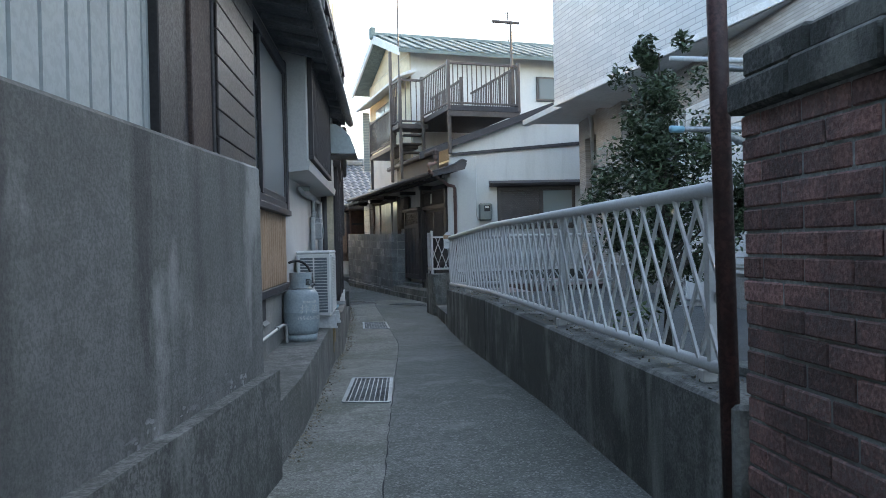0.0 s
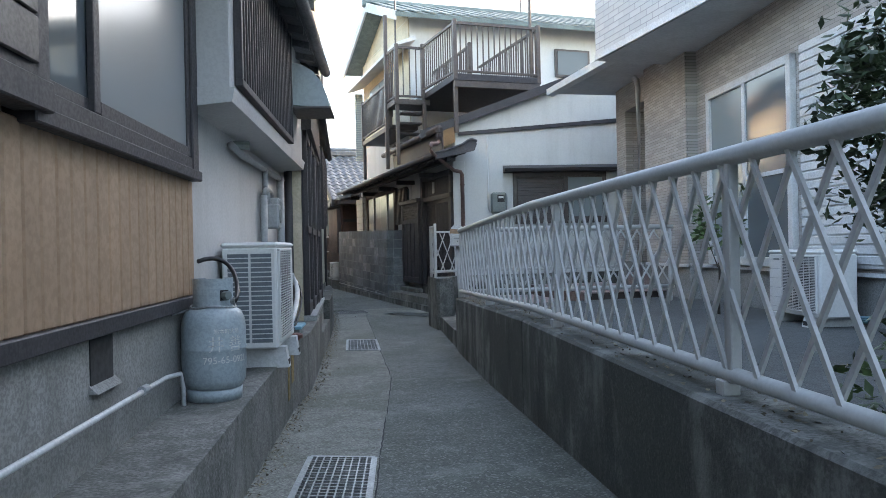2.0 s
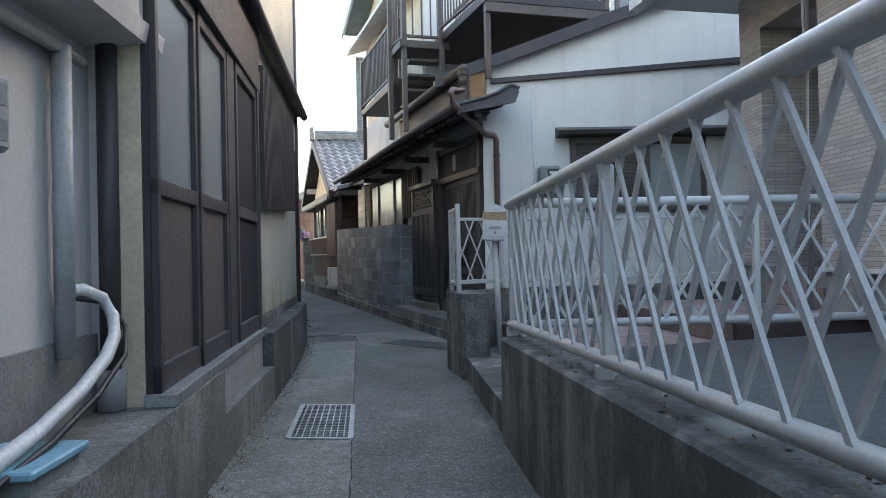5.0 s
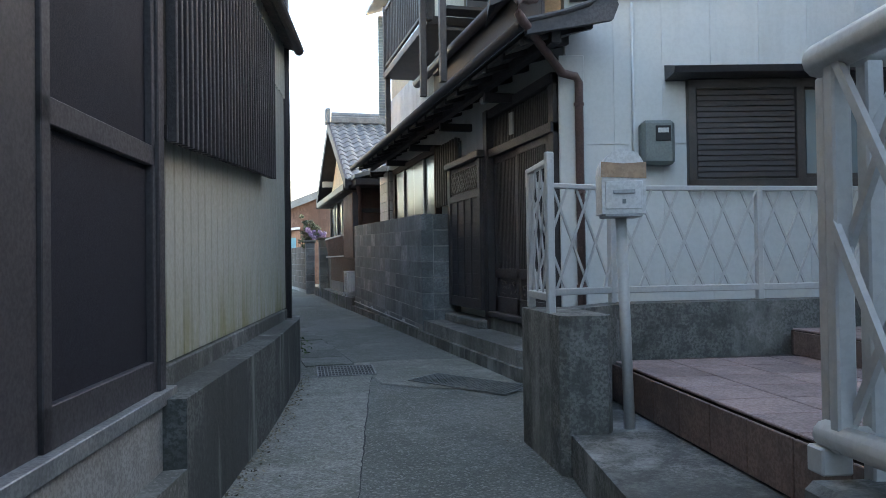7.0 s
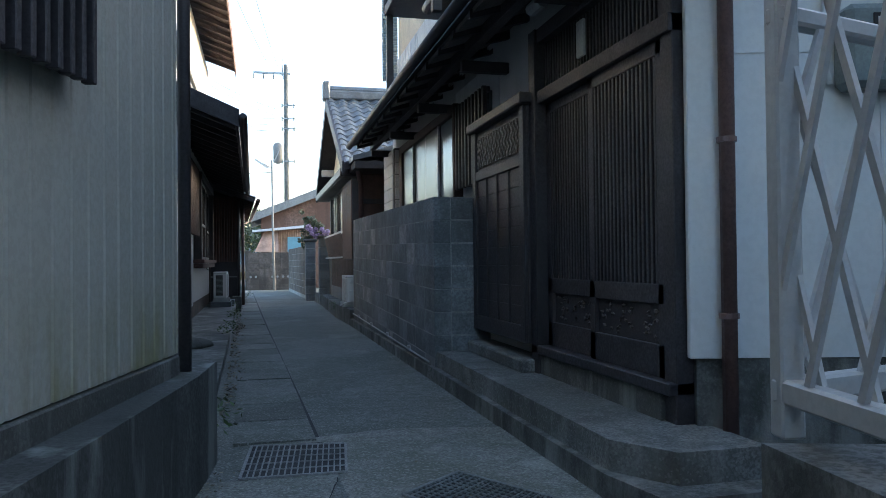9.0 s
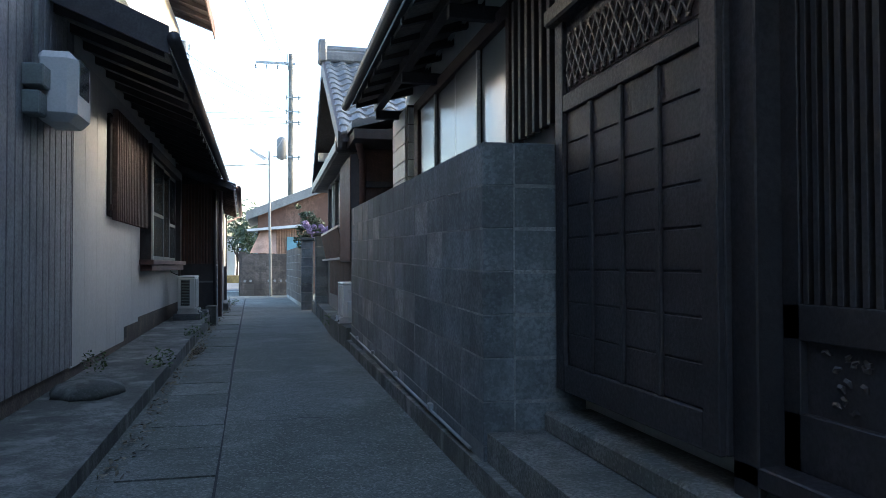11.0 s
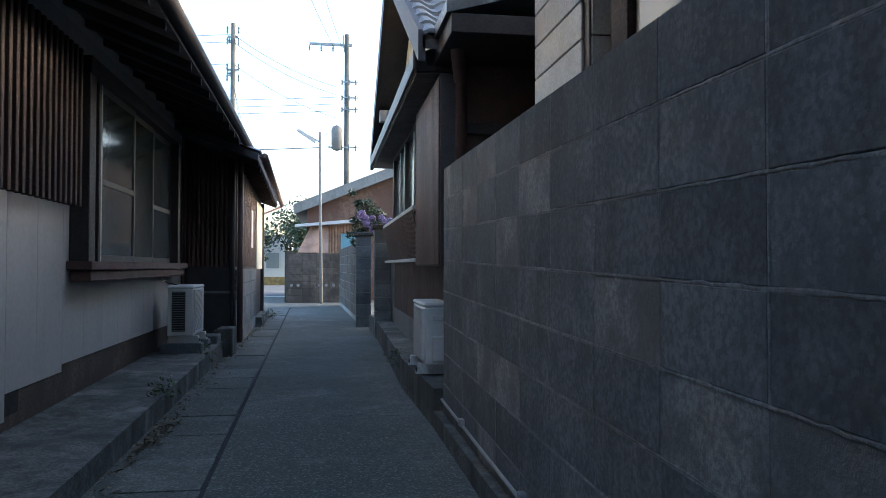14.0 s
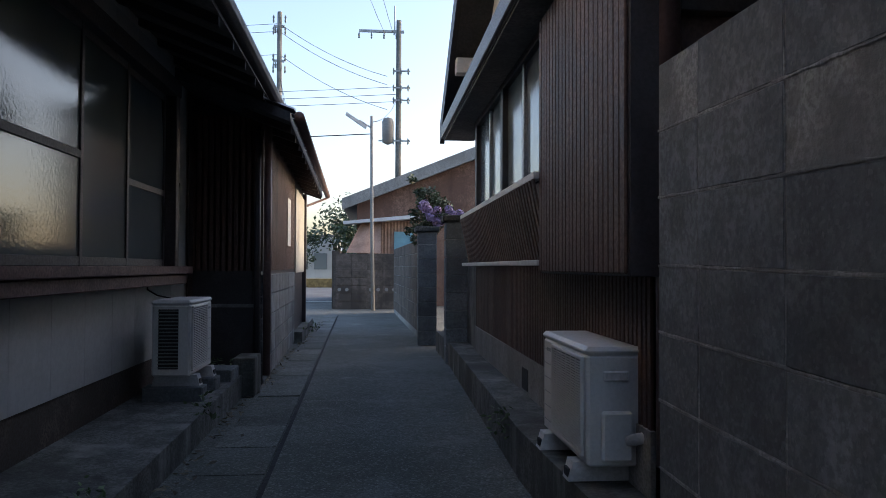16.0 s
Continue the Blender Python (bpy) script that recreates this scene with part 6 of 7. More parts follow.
lac = ac_unit(XD, 27.95, 0.66, 0.17, 0.25, 0.275, 0.585, "small white outdoor air conditioner on concrete blocks", near_louvres=False)
part("end_grille", bx(XD, 27.946, 27.952, 0.215, 0.345, 0.40, 0.80, c=0.001), "black", lac)
for i in range(17):
    part("louvre", bx(XD, 27.940, 27.948, 0.213, 0.347, 0.408 + 0.0235 * i, 0.416 + 0.0235 * i, c=0.001), "meter_grey", lac)
part("lead", tube(B(), [XD(28.3, 0.20, 0.86), XD(28.32, 0.10, 0.88), XD(28.36, 0.02, 0.92), XD(28.40, 0.012, 0.97), XD(28.36, 0.012, 1.02)], 0.006, 6), "black", lac, smooth=True)
for y in (27.98, 28.42):
    solo("concrete_block", bx(XD, y, y + 0.15, 0.10, 0.50, 0.165, 0.275, c=0.008), "block", "grey concrete block under the air conditioner", "block", group="supports")
solo("concrete_block", bx(XD, 28.78, 29.1, 0.32, 0.54, 0.17, 0.28, c=0.008), "block", "grey concrete block on the ledge", "block", group="supports")
solo("plant_box", bx(XD, 29.15, 29.5, 0.48, 0.66, 0.0, 0.33, c=0.01), "concrete_dark", "old dark planter by the annex wall", "planter")

# gas cylinder
gx, gy = LA(-0.14, 0.157, 0).xy
gz = 0.475
cyl = thing("gas_cylinder", (gx, gy, gz), "blue-grey gas cylinder with worn white lettering", "gas cylinder")
part("body", lathe(B(), gx, gy, [(r * 0.93, z) for r, z in [(0.043, gz + 0.043), (0.139, gz + 0.059), (0.158, gz + 0.096), (0.163, gz + 0.171), (0.163, gz + 0.241), (0.166, gz + 0.246), (0.163, gz + 0.251), (0.163, gz + 0.342), (0.157, gz + 0.385), (0.139, gz + 0.423), (0.096, gz + 0.449), (0.032, gz + 0.460)]], 36), "cylinder", cyl, smooth=True)
part("foot_ring", lathe(B(), gx, gy, [(0.12, gz), (0.128, gz), (0.132, gz + 0.055), (0.118, gz + 0.055)], 32), "cylinder", cyl, smooth=True)
bm = B()
cols = []
for k in range(31):
    a = radians(-250 + k * 10)
    cols.append([bm.verts.new((gx + r * math.cos(a), gy + r * math.sin(a), z)) for r, z in ((0.094, gz + 0.43), (0.094, gz + 0.58), (0.088, gz + 0.58), (0.088, gz + 0.43))])
for c0, c1 in zip(cols, cols[1:]):
    for q in range(4):
        bm.faces.new([c0[q], c0[(q + 1) % 4], c1[(q + 1) % 4], c1[q]])
bm.faces.new(cols[0])
bm.faces.new(cols[-1])
part("collar", bm, "cylinder", cyl)
part("valve", lathe(B(), gx, gy, [(0.02, gz + 0.42), (0.02, gz + 0.48), (0.028, gz + 0.485), (0.028, gz + 0.51), (0.012, gz + 0.52)], 12), "galv", cyl)
part("valve_outlet", tube(B(), [(gx, gy, gz + 0.47), (gx + 0.10, gy - 0.05, gz + 0.47)], 0.016, 8), "galv", cyl)
# dark patch on the collar paints the shade of its cut-out
part("collar_opening", extrude(B(), [(gx + 0.0955 * math.cos(radians(a)), gy + 0.0955 * math.sin(radians(a)), z) for a, z in ((-72, gz + 0.475), (-58, gz + 0.475), (-44, gz + 0.475), (-44, gz + 0.525), (-58, gz + 0.525), (-72, gz + 0.525))], (0.001, -0.001, 0)), "cavity", cyl)
part("valve_knob", tube(B(), [(gx + 0.045, gy - 0.075, gz + 0.50), (gx + 0.068, gy - 0.105, gz + 0.50)], 0.02, 10), "meter_grey", cyl)
chain = [(gx + 0.105 * math.cos(radians(a)), gy + 0.105 * math.sin(radians(a)), gz + 0.445 + 0.006 * math.sin(radians(a * 3))) for a in range(-240, 40, 14)]
for p, q in zip(chain, chain[1:]):
    part("chain_link", tube(B(), [p, q], 0.005, 5), "galv", cyl)
part("chain_link", tube(B(), [chain[0], LA(-0.33, 0.01, gz + 0.42)], 0.005, 5), "galv", cyl)
hp = []
for k in range(15):
    a = k / 14
    q = Vector((gx + 0.10, gy - 0.05, gz + 0.47)).lerp(LA(0.10, 0.03, gz + 0.66), a)
    hp.append(q + LA.u * (0.22 * math.sin(math.pi * a) ** 0.8 * (1 - 0.35 * a)) + LA.v * (0.04 * math.sin(math.pi * a)) + Vector((0, 0, 0.11 * math.sin(math.pi * a) * a)))
part("hose", tube(B(), hp, 0.0115, 8), "black", cyl, smooth=True)


def letters(text, size, place, parent, material, name="lettering"):
    cu = bpy.data.curves.new(name, "FONT")
    cu.body, cu.size, cu.align_x, cu.extrude = text, size, "CENTER", 0.0006
    ob = new(name, cu)
    dg = bpy.context.evaluated_depsgraph_get()
    me = bpy.data.meshes.new_from_object(ob.evaluated_get(dg))
    bpy.data.objects.remove(ob)
    bm_ = bmesh.new()
    bm_.from_mesh(me)
    for v in bm_.verts:
        v.co = place(v.co)
    return part(name, bm_, material, parent)


def on_cyl(z0, face_deg=-68):
    def f(co):
        a = radians(face_deg) + co.x / 0.153
        r = 0.1528 + co.z
        return Vector((gx + r * math.cos(a), gy + r * math.sin(a), z0 + co.y))
    return f


letters("795-65-0921", 0.045, on_cyl(gz + 0.185), cyl, "paper")
letters("\u4e95", 0.078, on_cyl(gz + 0.245, -88), cyl, "paper")
letters("\u5584", 0.078, on_cyl(gz + 0.245, -52), cyl, "paper")
letters("\u718a\u672c\u753a\u5927\u5cf6", 0.026, on_cyl(gz + 0.325), cyl, "paper")

# vent hood on the bay
hood = thing("vent_hood", LA(2.9, 0.215, 2.4), "pale metal vent hood on the plastered bay", "vent hood")
prof = [(0.0, 2.38), (0.36, 2.36), (0.34, 2.46), (0.29, 2.58), (0.20, 2.68), (0.10, 2.73), (0.0, 2.74)]
part("shell", extrude(B(), [LA(2.66, 0.212 + 0.92 * v, z + 0.045) for v, z in prof], LA.u * 0.5), "blue_siding", hood)
part("lip", bx(LA, 2.64, 3.18, 0.214, 0.555, 2.39, 2.41, c=0.004), "bronze", hood)
# electric meter group on the plaster
mt = thing("meter_box", LA(2.35, 0.06, 1.35), "grey gas meter with pipes on the plaster wall", "meter")
part("body", bx(LA, 2.26, 2.42, 0.03, 0.15, 1.36, 1.56, c=0.015), "grey_plastic", mt)
part("body", bx(LA, 2.43, 2.62, 0.03, 0.13, 1.40, 1.62, c=0.015), "grey_plastic", mt)
part("dial", bx(LA, 2.47, 2.59, 0.13, 0.134, 1.53, 1.59), "meter_grey", mt)
part("dial", extrude(B(), [LA(2.34 + 0.055 * math.cos(radians(a)), 0.15, 1.46 + 0.055 * math.sin(radians(a))) for a in range(0, 360, 20)], LA.v * 0.006), "meter_grey", mt)
part("dial", bx(LA, 2.47, 2.59, 0.13, 0.134, 1.43, 1.49), "meter_grey", mt)
for u, z0, z1 in ((2.16, 0.9, 1.62), (2.32, 1.55, 1.68)):
    part("pipe", tube(B(), [LA(u, 0.05, z0), LA(u, 0.05, z1)], 0.028, 10), "grey_plastic", mt, smooth=True)
part("pipe", tube(B(), [LA(2.16, 0.05, 1.62), LA(2.19, 0.06, 1.665), LA(2.32, 0.06, 1.675), LA(2.45, 0.06, 1.665), LA(2.52, 0.06, 1.61)], 0.022, 8), "grey_plastic", mt, smooth=True)
cond = thing("conduit", LA(1.6, 0.04, 1.8), "grey conduit running down the plaster wall", "conduit")
part("pipe", tube(B(), [LA(1.0, 0.03, 1.86), LA(1.12, 0.05, 1.84), LA(1.3, 0.045, 1.83), LA(3.3, 0.045, 1.84)], 0.024, 8), "grey_plastic", cond, smooth=True)
part("pipe", tube(B(), [LA(2.24, 0.05, 1.83), LA(2.24, 0.05, 1.64)], 0.022, 8), "grey_plastic", cond, smooth=True)
part("pipe", tube(B(), [LA(3.12, 0.05, 1.85), LA(3.12, 0.05, 0.75)], 0.035, 10), "grey_plastic", cond, smooth=True)
part("spout", tube(B(), [LA(1.1, 0.03, 1.87), LA(1.14, 0.12, 1.87)], 0.03, 10), "meter_grey", cond)
dp = thing("downpipe", LA(3.45, 0.08, 0.5), "dark brown downpipe at the house corner", "downpipe")
part("pipe", tube(B(), [LA(3.45, 0.08, 1.95), LA(3.45, 0.08, 0.5)], 0.04, 12), "dark_metal", dp, smooth=True)
part("shoe", tube(B(), [LA(3.45, 0.08, 0.66), LA(3.45, 0.08, 0.5)], 0.055, 12), "grey_plastic", dp, smooth=True)
wp = thing("pipe_cover", LA(4.0, 0.1, 0.9), "white pipe cover on the wall", "pipe")
part("pipe", tube(B(), [LA(3.98, 0.05, 1.66), LA(3.98, 0.14, 1.66), LA(4.0, 0.15, 1.60), LA(4.0, 0.15, 0.92), LA(3.98, 0.1, 0.88)], 0.03, 10), "white_metal", wp, smooth=True)
hs = thing("insulated_hose", LA(2.0, 0.2, 0.5), "pale wrapped hose between the unit and the wall", "hose")
part("hose", tube(B(), [LA(3.12, 0.04, 0.98), LA(3.20, 0.08, 0.985), LA(3.27, 0.12, 0.95), LA(3.29, 0.15, 0.88), LA(3.25, 0.17, 0.81), LA(3.14, 0.18, 0.745), LA(2.9, 0.19, 0.67), LA(2.6, 0.20, 0.61), LA(2.25, 0.21, 0.57), LA(1.85, 0.21, 0.55), LA(1.45, 0.19, 0.56)], 0.024, 12), "white_metal", hs, smooth=True)
part("hose", tube(B(), [LA(3.15, 0.06, 0.96), LA(3.30, 0.13, 0.93), LA(3.33, 0.18, 0.84), LA(3.24, 0.21, 0.74), LA(2.95, 0.225, 0.645), LA(2.6, 0.235, 0.575), LA(2.2, 0.24, 0.53), LA(1.6, 0.23, 0.51)], 0.010, 8), "black", hs, smooth=True)
solo("blue_lid", bx(LA, 2.35, 2.70, 0.05, 0.30, 0.535, 0.56, c=0.006), "blue_plastic", "flat blue plastic lid on the ledge", "lid")
solo("box_under_lid", bx(LA, 2.38, 2.67, 0.07, 0.28, 0.49, 0.535), "meter_grey", "dark shallow box under the blue lid", "box")
x, y = LA(2.03, 0.27, 0).xy
solo("round_drain", lathe(B(), x, y, [(0.055, 0.47), (0.055, 0.50), (0.075, 0.505), (0.075, 0.53), (0.06, 0.54)], 20), "red_lid", "small round rust-red drain cap", "drain cap")
pw = thing("white_pipe", LA(-1.5, 0.05, 0.66), "thin white water pipe along the footing", "pipe")
part("pipe", tube(B(), [LA(-4, 0.06, 0.66), LA(-0.6, 0.06, 0.655), LA(-0.35, 0.05, 0.63), LA(-0.3, 0.05, 0.55), LA(-0.3, 0.05, 0.47)], 0.011, 8), "white_metal", pw, smooth=True)
for u in (-2.2, -0.9):
    part("joint", tube(B(), [LA(u - 0.03, 0.06, 0.658), LA(u + 0.03, 0.06, 0.658)], 0.02, 8), "grey_plastic", pw)
vt = thing("vent_hole", LA(-1.15, 0, 0.75), "dark square vent hole with a small sloped sill", "vent")
# flat near-black plate painted as the shade of the hole
part("recess", bx(LA, -1.27, -1.06, -0.02, 0.004, 0.74, 0.90), "cavity", vt)
part("sill", extrude(B(), [LA(-1.28, 0.0, 0.715), LA(-1.28, 0.03, 0.715), LA(-1.28, 0.0, 0.745)], LA.u * 0.24), "concrete_pale", vt)

# electric meter on the white wall
em = thing("electric_meter", SC(0.74, 0.1, 1.75), "green-grey electric meter box on the white wall", "electric meter")
part("case", bx(SC, 0.62, 0.90, 0.0, 0.16, 1.78, 2.16, c=0.03), "meter_grey", em)
part("dial", bx(SC, 0.73, 0.86, 0.16, 0.168, 1.98, 2.11, c=0.004), "black", em)
part("label", bx(SC, 0.75, 0.84, 0.168, 0.170, 2.05, 2.09), "white_metal", em)
part("conduit", tube(B(), [SC(0.60, 0.03, 1.82), SC(0.58, 0.03, 1.9), SC(0.58, 0.03, 3.2)], 0.014, 8), "white_siding", em, smooth=True)
# brown downpipe on the corner of the white house
bd = thing("brown_downpipe", SC(0.12, 0.1, 0.1), "faded brown downpipe at the white corner", "downpipe")
part("pipe", tube(B(), [XC(15.3, 0.52, 3.16), XC(15.3, 0.52, 3.00), XC(15.22, 0.60, 2.965), XC(15.14, 0.70, 2.955), XC(15.12, 0.72, 2.92), XC(15.12, 0.72, 2.82), XC(15.14, 0.69, 2.79), SC(-0.05, 0.14, 2.57), SC(0.07, 0.12, 2.545), SC(0.10, 0.10, 2.50), SC(0.10, 0.09, 0.05)], 0.036, 10), "brown_pipe", bd, smooth=True)
for z in (0.75, 1.55, 2.3):
    part("bracket", tube(B(), [SC(0.10, 0.09, z), SC(0.10, 0.09, z + 0.025)], 0.045, 10), "brown_pipe", bd)
part("funnel", lathe(B(), *XC(15.3, 0.52, 0).xy, [(0.04, 3.06), (0.055, 3.1), (0.055, 3.16), (0.065, 3.17), (0.065, 3.22)], 10), "pipe_dark", bd)
part("upper_gutter", tube(B(), [XC(15.25, 0.52, 3.24), XC(19.2, 0.54, 3.24)], 0.055, 10), "pipe_dark", bd, smooth=True)
eb = thing("door_lamp", XC(17.3, 0.2, 2.66), "small pale lamp under the eave", "lamp")
part("shade", tube(B(), [XC(17.2, 0.25, 2.66), XC(17.4, 0.25, 2.66)], 0.045, 10), "grey_plastic", eb)
np_ = solo("name_plate", bx(XC, 16.9, 17.0, 0.10, 0.12, 2.24, 2.46, c=0.004), "grey_plastic", "small pale plate above the lattice door", "plate")
# mailbox
mb = thing("mailbox", (4.53, 13.12, 0.19), "white mailbox with brown tape on a white post", "mailbox")
MB = Fr(4.508, 13.12, 108, 1)
part("post", tube(B(), [(4.55, 13.14, 0.19), (4.51, 13.12, 1.20)], 0.026, 14), "fence_white", mb, smooth=True)
part("bracket", bx(MB, -0.085, 0.085, -0.09, 0.10, 1.19, 1.205, c=0.003), "grey_plastic", mb)
prof = [(-0.10, 1.205), (0.10, 1.205), (0.10, 1.40)] + [(0.10 * math.cos(radians(a)), 1.40 + 0.105 * math.sin(radians(a))) for a in range(20, 180, 20)] + [(-0.10, 1.40)]
part("box", extrude(B(), [MB(u, -0.09, z) for u, z in prof], MB.v * 0.19), "white_metal", mb)
part("tape", extrude(B(), [MB(u, 0.101, z) for u, z in ((-0.103, 1.375), (0.103, 1.365), (0.103, 1.44), (0.0, 1.435), (-0.103, 1.445))], MB.v * 0.004), "tape", mb, "strip of brown tape")
part("flap", bx(MB, -0.085, 0.085, 0.10, 0.106, 1.225, 1.355, c=0.003), "white_metal", mb)
part("flap_handle", bx(MB, -0.05, 0.05, 0.106, 0.115, 1.295, 1.315, c=0.003), "grey_plastic", mb)
part("keyhole", bx(MB, -0.008, 0.008, 0.106, 0.109, 1.25, 1.27), "meter_grey", mb)


# gratings
def grating(corners, label, n_long, n_cross, frame=0.03, steel="galv", pit="black"):
    """A steel grating in the lane from four plan corners (near-left, near-right, far-right, far-left)."""
    a, b, c, d = [Vector((*p, ground_z(p[1]) + 0.005)) for p in corners]
    t = thing("drain_grating", (a + b + c + d) / 4, label, "grating", group="drain gratings")
    up = Vector((0, 0, 0.009))
    # dark sheet laid on the ground paints the shade below the bars
    part("pit", extrude(B(), [a, b, c, d], Vector((0, 0, 0.003))), pit, t)

    def bar(p, q, w):
        dr = (q - p).normalized()
        s = dr.cross(Vector((0, 0, 1))) * w / 2
        return extrude(B(), [p - s, p + s, q + s, q - s], up)
    for p, q in ((a, b), (b, c), (c, d), (d, a)):
        part("frame", bar(p, q, frame), steel, t)
    for i in range(1, n_long):
        f = i / n_long
        part("bar", bar(a.lerp(b, f), d.lerp(c, f), 0.007), steel, t)
    for i in range(1, n_cross):
        f = i / n_cross
        part("cross_bar", bar(a.lerp(d, f), b.lerp(c, f), 0.006), steel, t)
    return t


grating([(1.14, 5.75), (1.45, 5.58), (1.77, 6.76), (1.46, 6.93)], "galvanised steel drain grating set in the lane", 9, 26)
grating([(2.56, 11.52), (2.91, 11.37), (3.10, 12.35), (2.76, 12.50)], "galvanised steel drain grating set in the lane", 9, 22)
grating([(3.41, 16.46), (3.91, 16.45), (3.97, 17.03), (3.46, 17.10)], "open drain grating with a square mesh over a dark pit", 17, 5, 0.014, "concrete_pale", "cavity")
grating([(4.11, 16.02), (4.64, 15.14), (4.94, 15.43), (4.43, 16.30)], "large worn grey drain grating set at a slant", 26, 12, 0.02, "grating_mid", "grating_pit")

# ---- plants ----


def leaf_cloud(bm, centre, radius, count, size, rnd, squash=1.0):
    for _ in range(count):
        d = Vector((rnd.gauss(0, 1), rnd.gauss(0, 1), rnd.gauss(0, 1))).normalized() * (rnd.random() ** 0.45)
        p = Vector(centre) + Vector((d.x * radius, d.y * radius, d.z * radius * squash))
        a = Vector((rnd.gauss(0, 1), rnd.gauss(0, 1), rnd.gauss(0, 0.6))).normalized()
        n = Vector((rnd.gauss(0, 1), rnd.gauss(0, 1), 1.2 + rnd.gauss(0, 0.5))).normalized()
        b = a.cross(n).normalized()
        s = size * rnd.uniform(0.6, 1.3)
        v = [bm.verts.new(p + q) for q in (-a * s, b * s * 0.42 - n * s * 0.08, a * s, -b * s * 0.42 - n * s * 0.08)]
        bm.faces.new(v)


def tree(x, y, z0, trunk, clumps, count, size, seed, label, name="tree", material="leaf"):
    rnd = random.Random(seed)
    t = thing(name, (x, y, z0), label, "tree" if name == "tree" else "bush")
    top = max(c[2] for c in clumps)
    part("trunk", tube(B(), [(x, y, z0), (x + 0.03, y + 0.02, lerp(z0, top, 0.4)), (x - 0.02, y, lerp(z0, top, 0.85))], [trunk, trunk * 0.75, trunk * 0.3], 9), "bark", t, smooth=True)
    for cx, cy, cz, r in clumps:
        q = Vector((x, y, lerp(z0, cz, 0.55)))
        part("limb", tube(B(), [q, q.lerp(Vector((cx, cy, cz)), 0.5) + Vector((0, 0, 0.06)), (cx, cy, cz)], [trunk * 0.5, trunk * 0.3, trunk * 0.12], 6), "bark", t)
    bm = B()
    for cx, cy, cz, r in clumps:
        for k in range(7):
            o = Vector((rnd.gauss(0, 0.5), rnd.gauss(0, 0.5), rnd.gauss(0, 0.5))) * r
            leaf_cloud(bm, Vector((cx, cy, cz)) + o, r * 0.55, count // 7, size, rnd)
    org = ORIGIN[t]
    bmesh.ops.translate(bm, verts=bm.verts, vec=-org)
    me = bpy.data.meshes.new("crown")
    bm.to_mesh(me)
    bm.free()
    me.materials.append(M[material])
    ob = new("crown", me)
    ob.parent = t
    ORIGIN[ob] = org
    return t


tx, ty = 2.97, 4.3
tree(tx, ty, 0.5, 0.035, [(tx - 0.02, ty, 2.45, 0.13), (tx + 0.03, ty + 0.03, 2.26, 0.18), (tx - 0.12, ty, 2.06, 0.2), (tx + 0.14, ty, 2.02, 0.21), (tx - 0.22, ty + 0.05, 1.82, 0.2), (tx + 0.05, ty + 0.1, 1.84, 0.25), (tx + 0.3, ty - 0.05, 1.80, 0.2), (tx - 0.36, ty + 0.05, 1.58, 0.18), (tx - 0.08, ty + 0.1, 1.6, 0.26), (tx + 0.2, ty + 0.05, 1.58, 0.26), (tx + 0.46, ty - 0.05, 1.56, 0.18), (tx - 0.3, ty, 1.36, 0.2), (tx, ty + 0.1, 1.34, 0.24), (tx + 0.32, ty, 1.36, 0.22), (tx + 0.55, ty - 0.1, 1.38, 0.12), (tx - 0.05, ty + 0.1, 1.12, 0.16), (tx + 0.25, ty + 0.1, 1.12, 0.17)], 1000, 0.022, 11, "dense evergreen garden tree with small leaves and bare twigs low down")
tree(5.55, 8.75, 0.5, 0.014, [(5.52, 8.75, 1.5, 0.16), (5.65, 8.65, 1.25, 0.14), (5.42, 8.85, 1.3, 0.13)], 90, 0.045, 12, "thin young shrub with light green leaves", "shrub", "leaf_light")
tree(3.05, 4.75, 0.5, 0.012, [(3.0, 4.75, 0.72, 0.14), (3.15, 4.9, 0.68, 0.12)], 60, 0.03, 14, "low green shrub in the yard", "shrub", "leaf_light")
hy = tree(5.0, 34.5, 1.1, 0.03, [(4.82, 34.6, 2.2, 0.15), (5.0, 34.8, 2.15, 0.17), (5.2, 34.8, 2.05, 0.15), (4.85, 34.4, 1.95, 0.18), (5.05, 34.2, 1.85, 0.18), (5.3, 34.2, 1.8, 0.15), (4.75, 34.3, 1.7, 0.14)], 420, 0.038, 15, "hydrangea bush with purple flower heads over the wall", "hydrangea_bush")
rnd = random.Random(3)
for i in range(17):
    cx, cy = 4.78 + rnd.uniform(0.0, 0.62), 33.95 + rnd.uniform(-0.15, 0.2)
    cz = 1.80 + rnd.uniform(-0.1, 0.16) + (0.08 if cx < 5.0 else 0)
    bm = B()
    for _ in range(110):
        d = Vector((rnd.gauss(0, 1), rnd.gauss(0, 1), rnd.gauss(0, 1))).normalized()
        p = Vector((cx, cy, cz)) + d * 0.068 * rnd.uniform(0.85, 1.05)
        a = d.cross(Vector((rnd.random(), rnd.random(), rnd.random()))).normalized() * 0.014
        b = d.cross(a).normalized() * 0.014
        bm.faces.new([bm.verts.new(p + q) for q in (a, b, -a, -b)])
    org = ORIGIN[hy]
    bmesh.ops.translate(bm, verts=bm.verts, vec=-org)
    me = bpy.data.meshes.new("flower_head")
    bm.to_mesh(me)
    bm.free()
    me.materials.append(M["flower"])
    ob = new("flower_head", me)
    ob.parent = hy
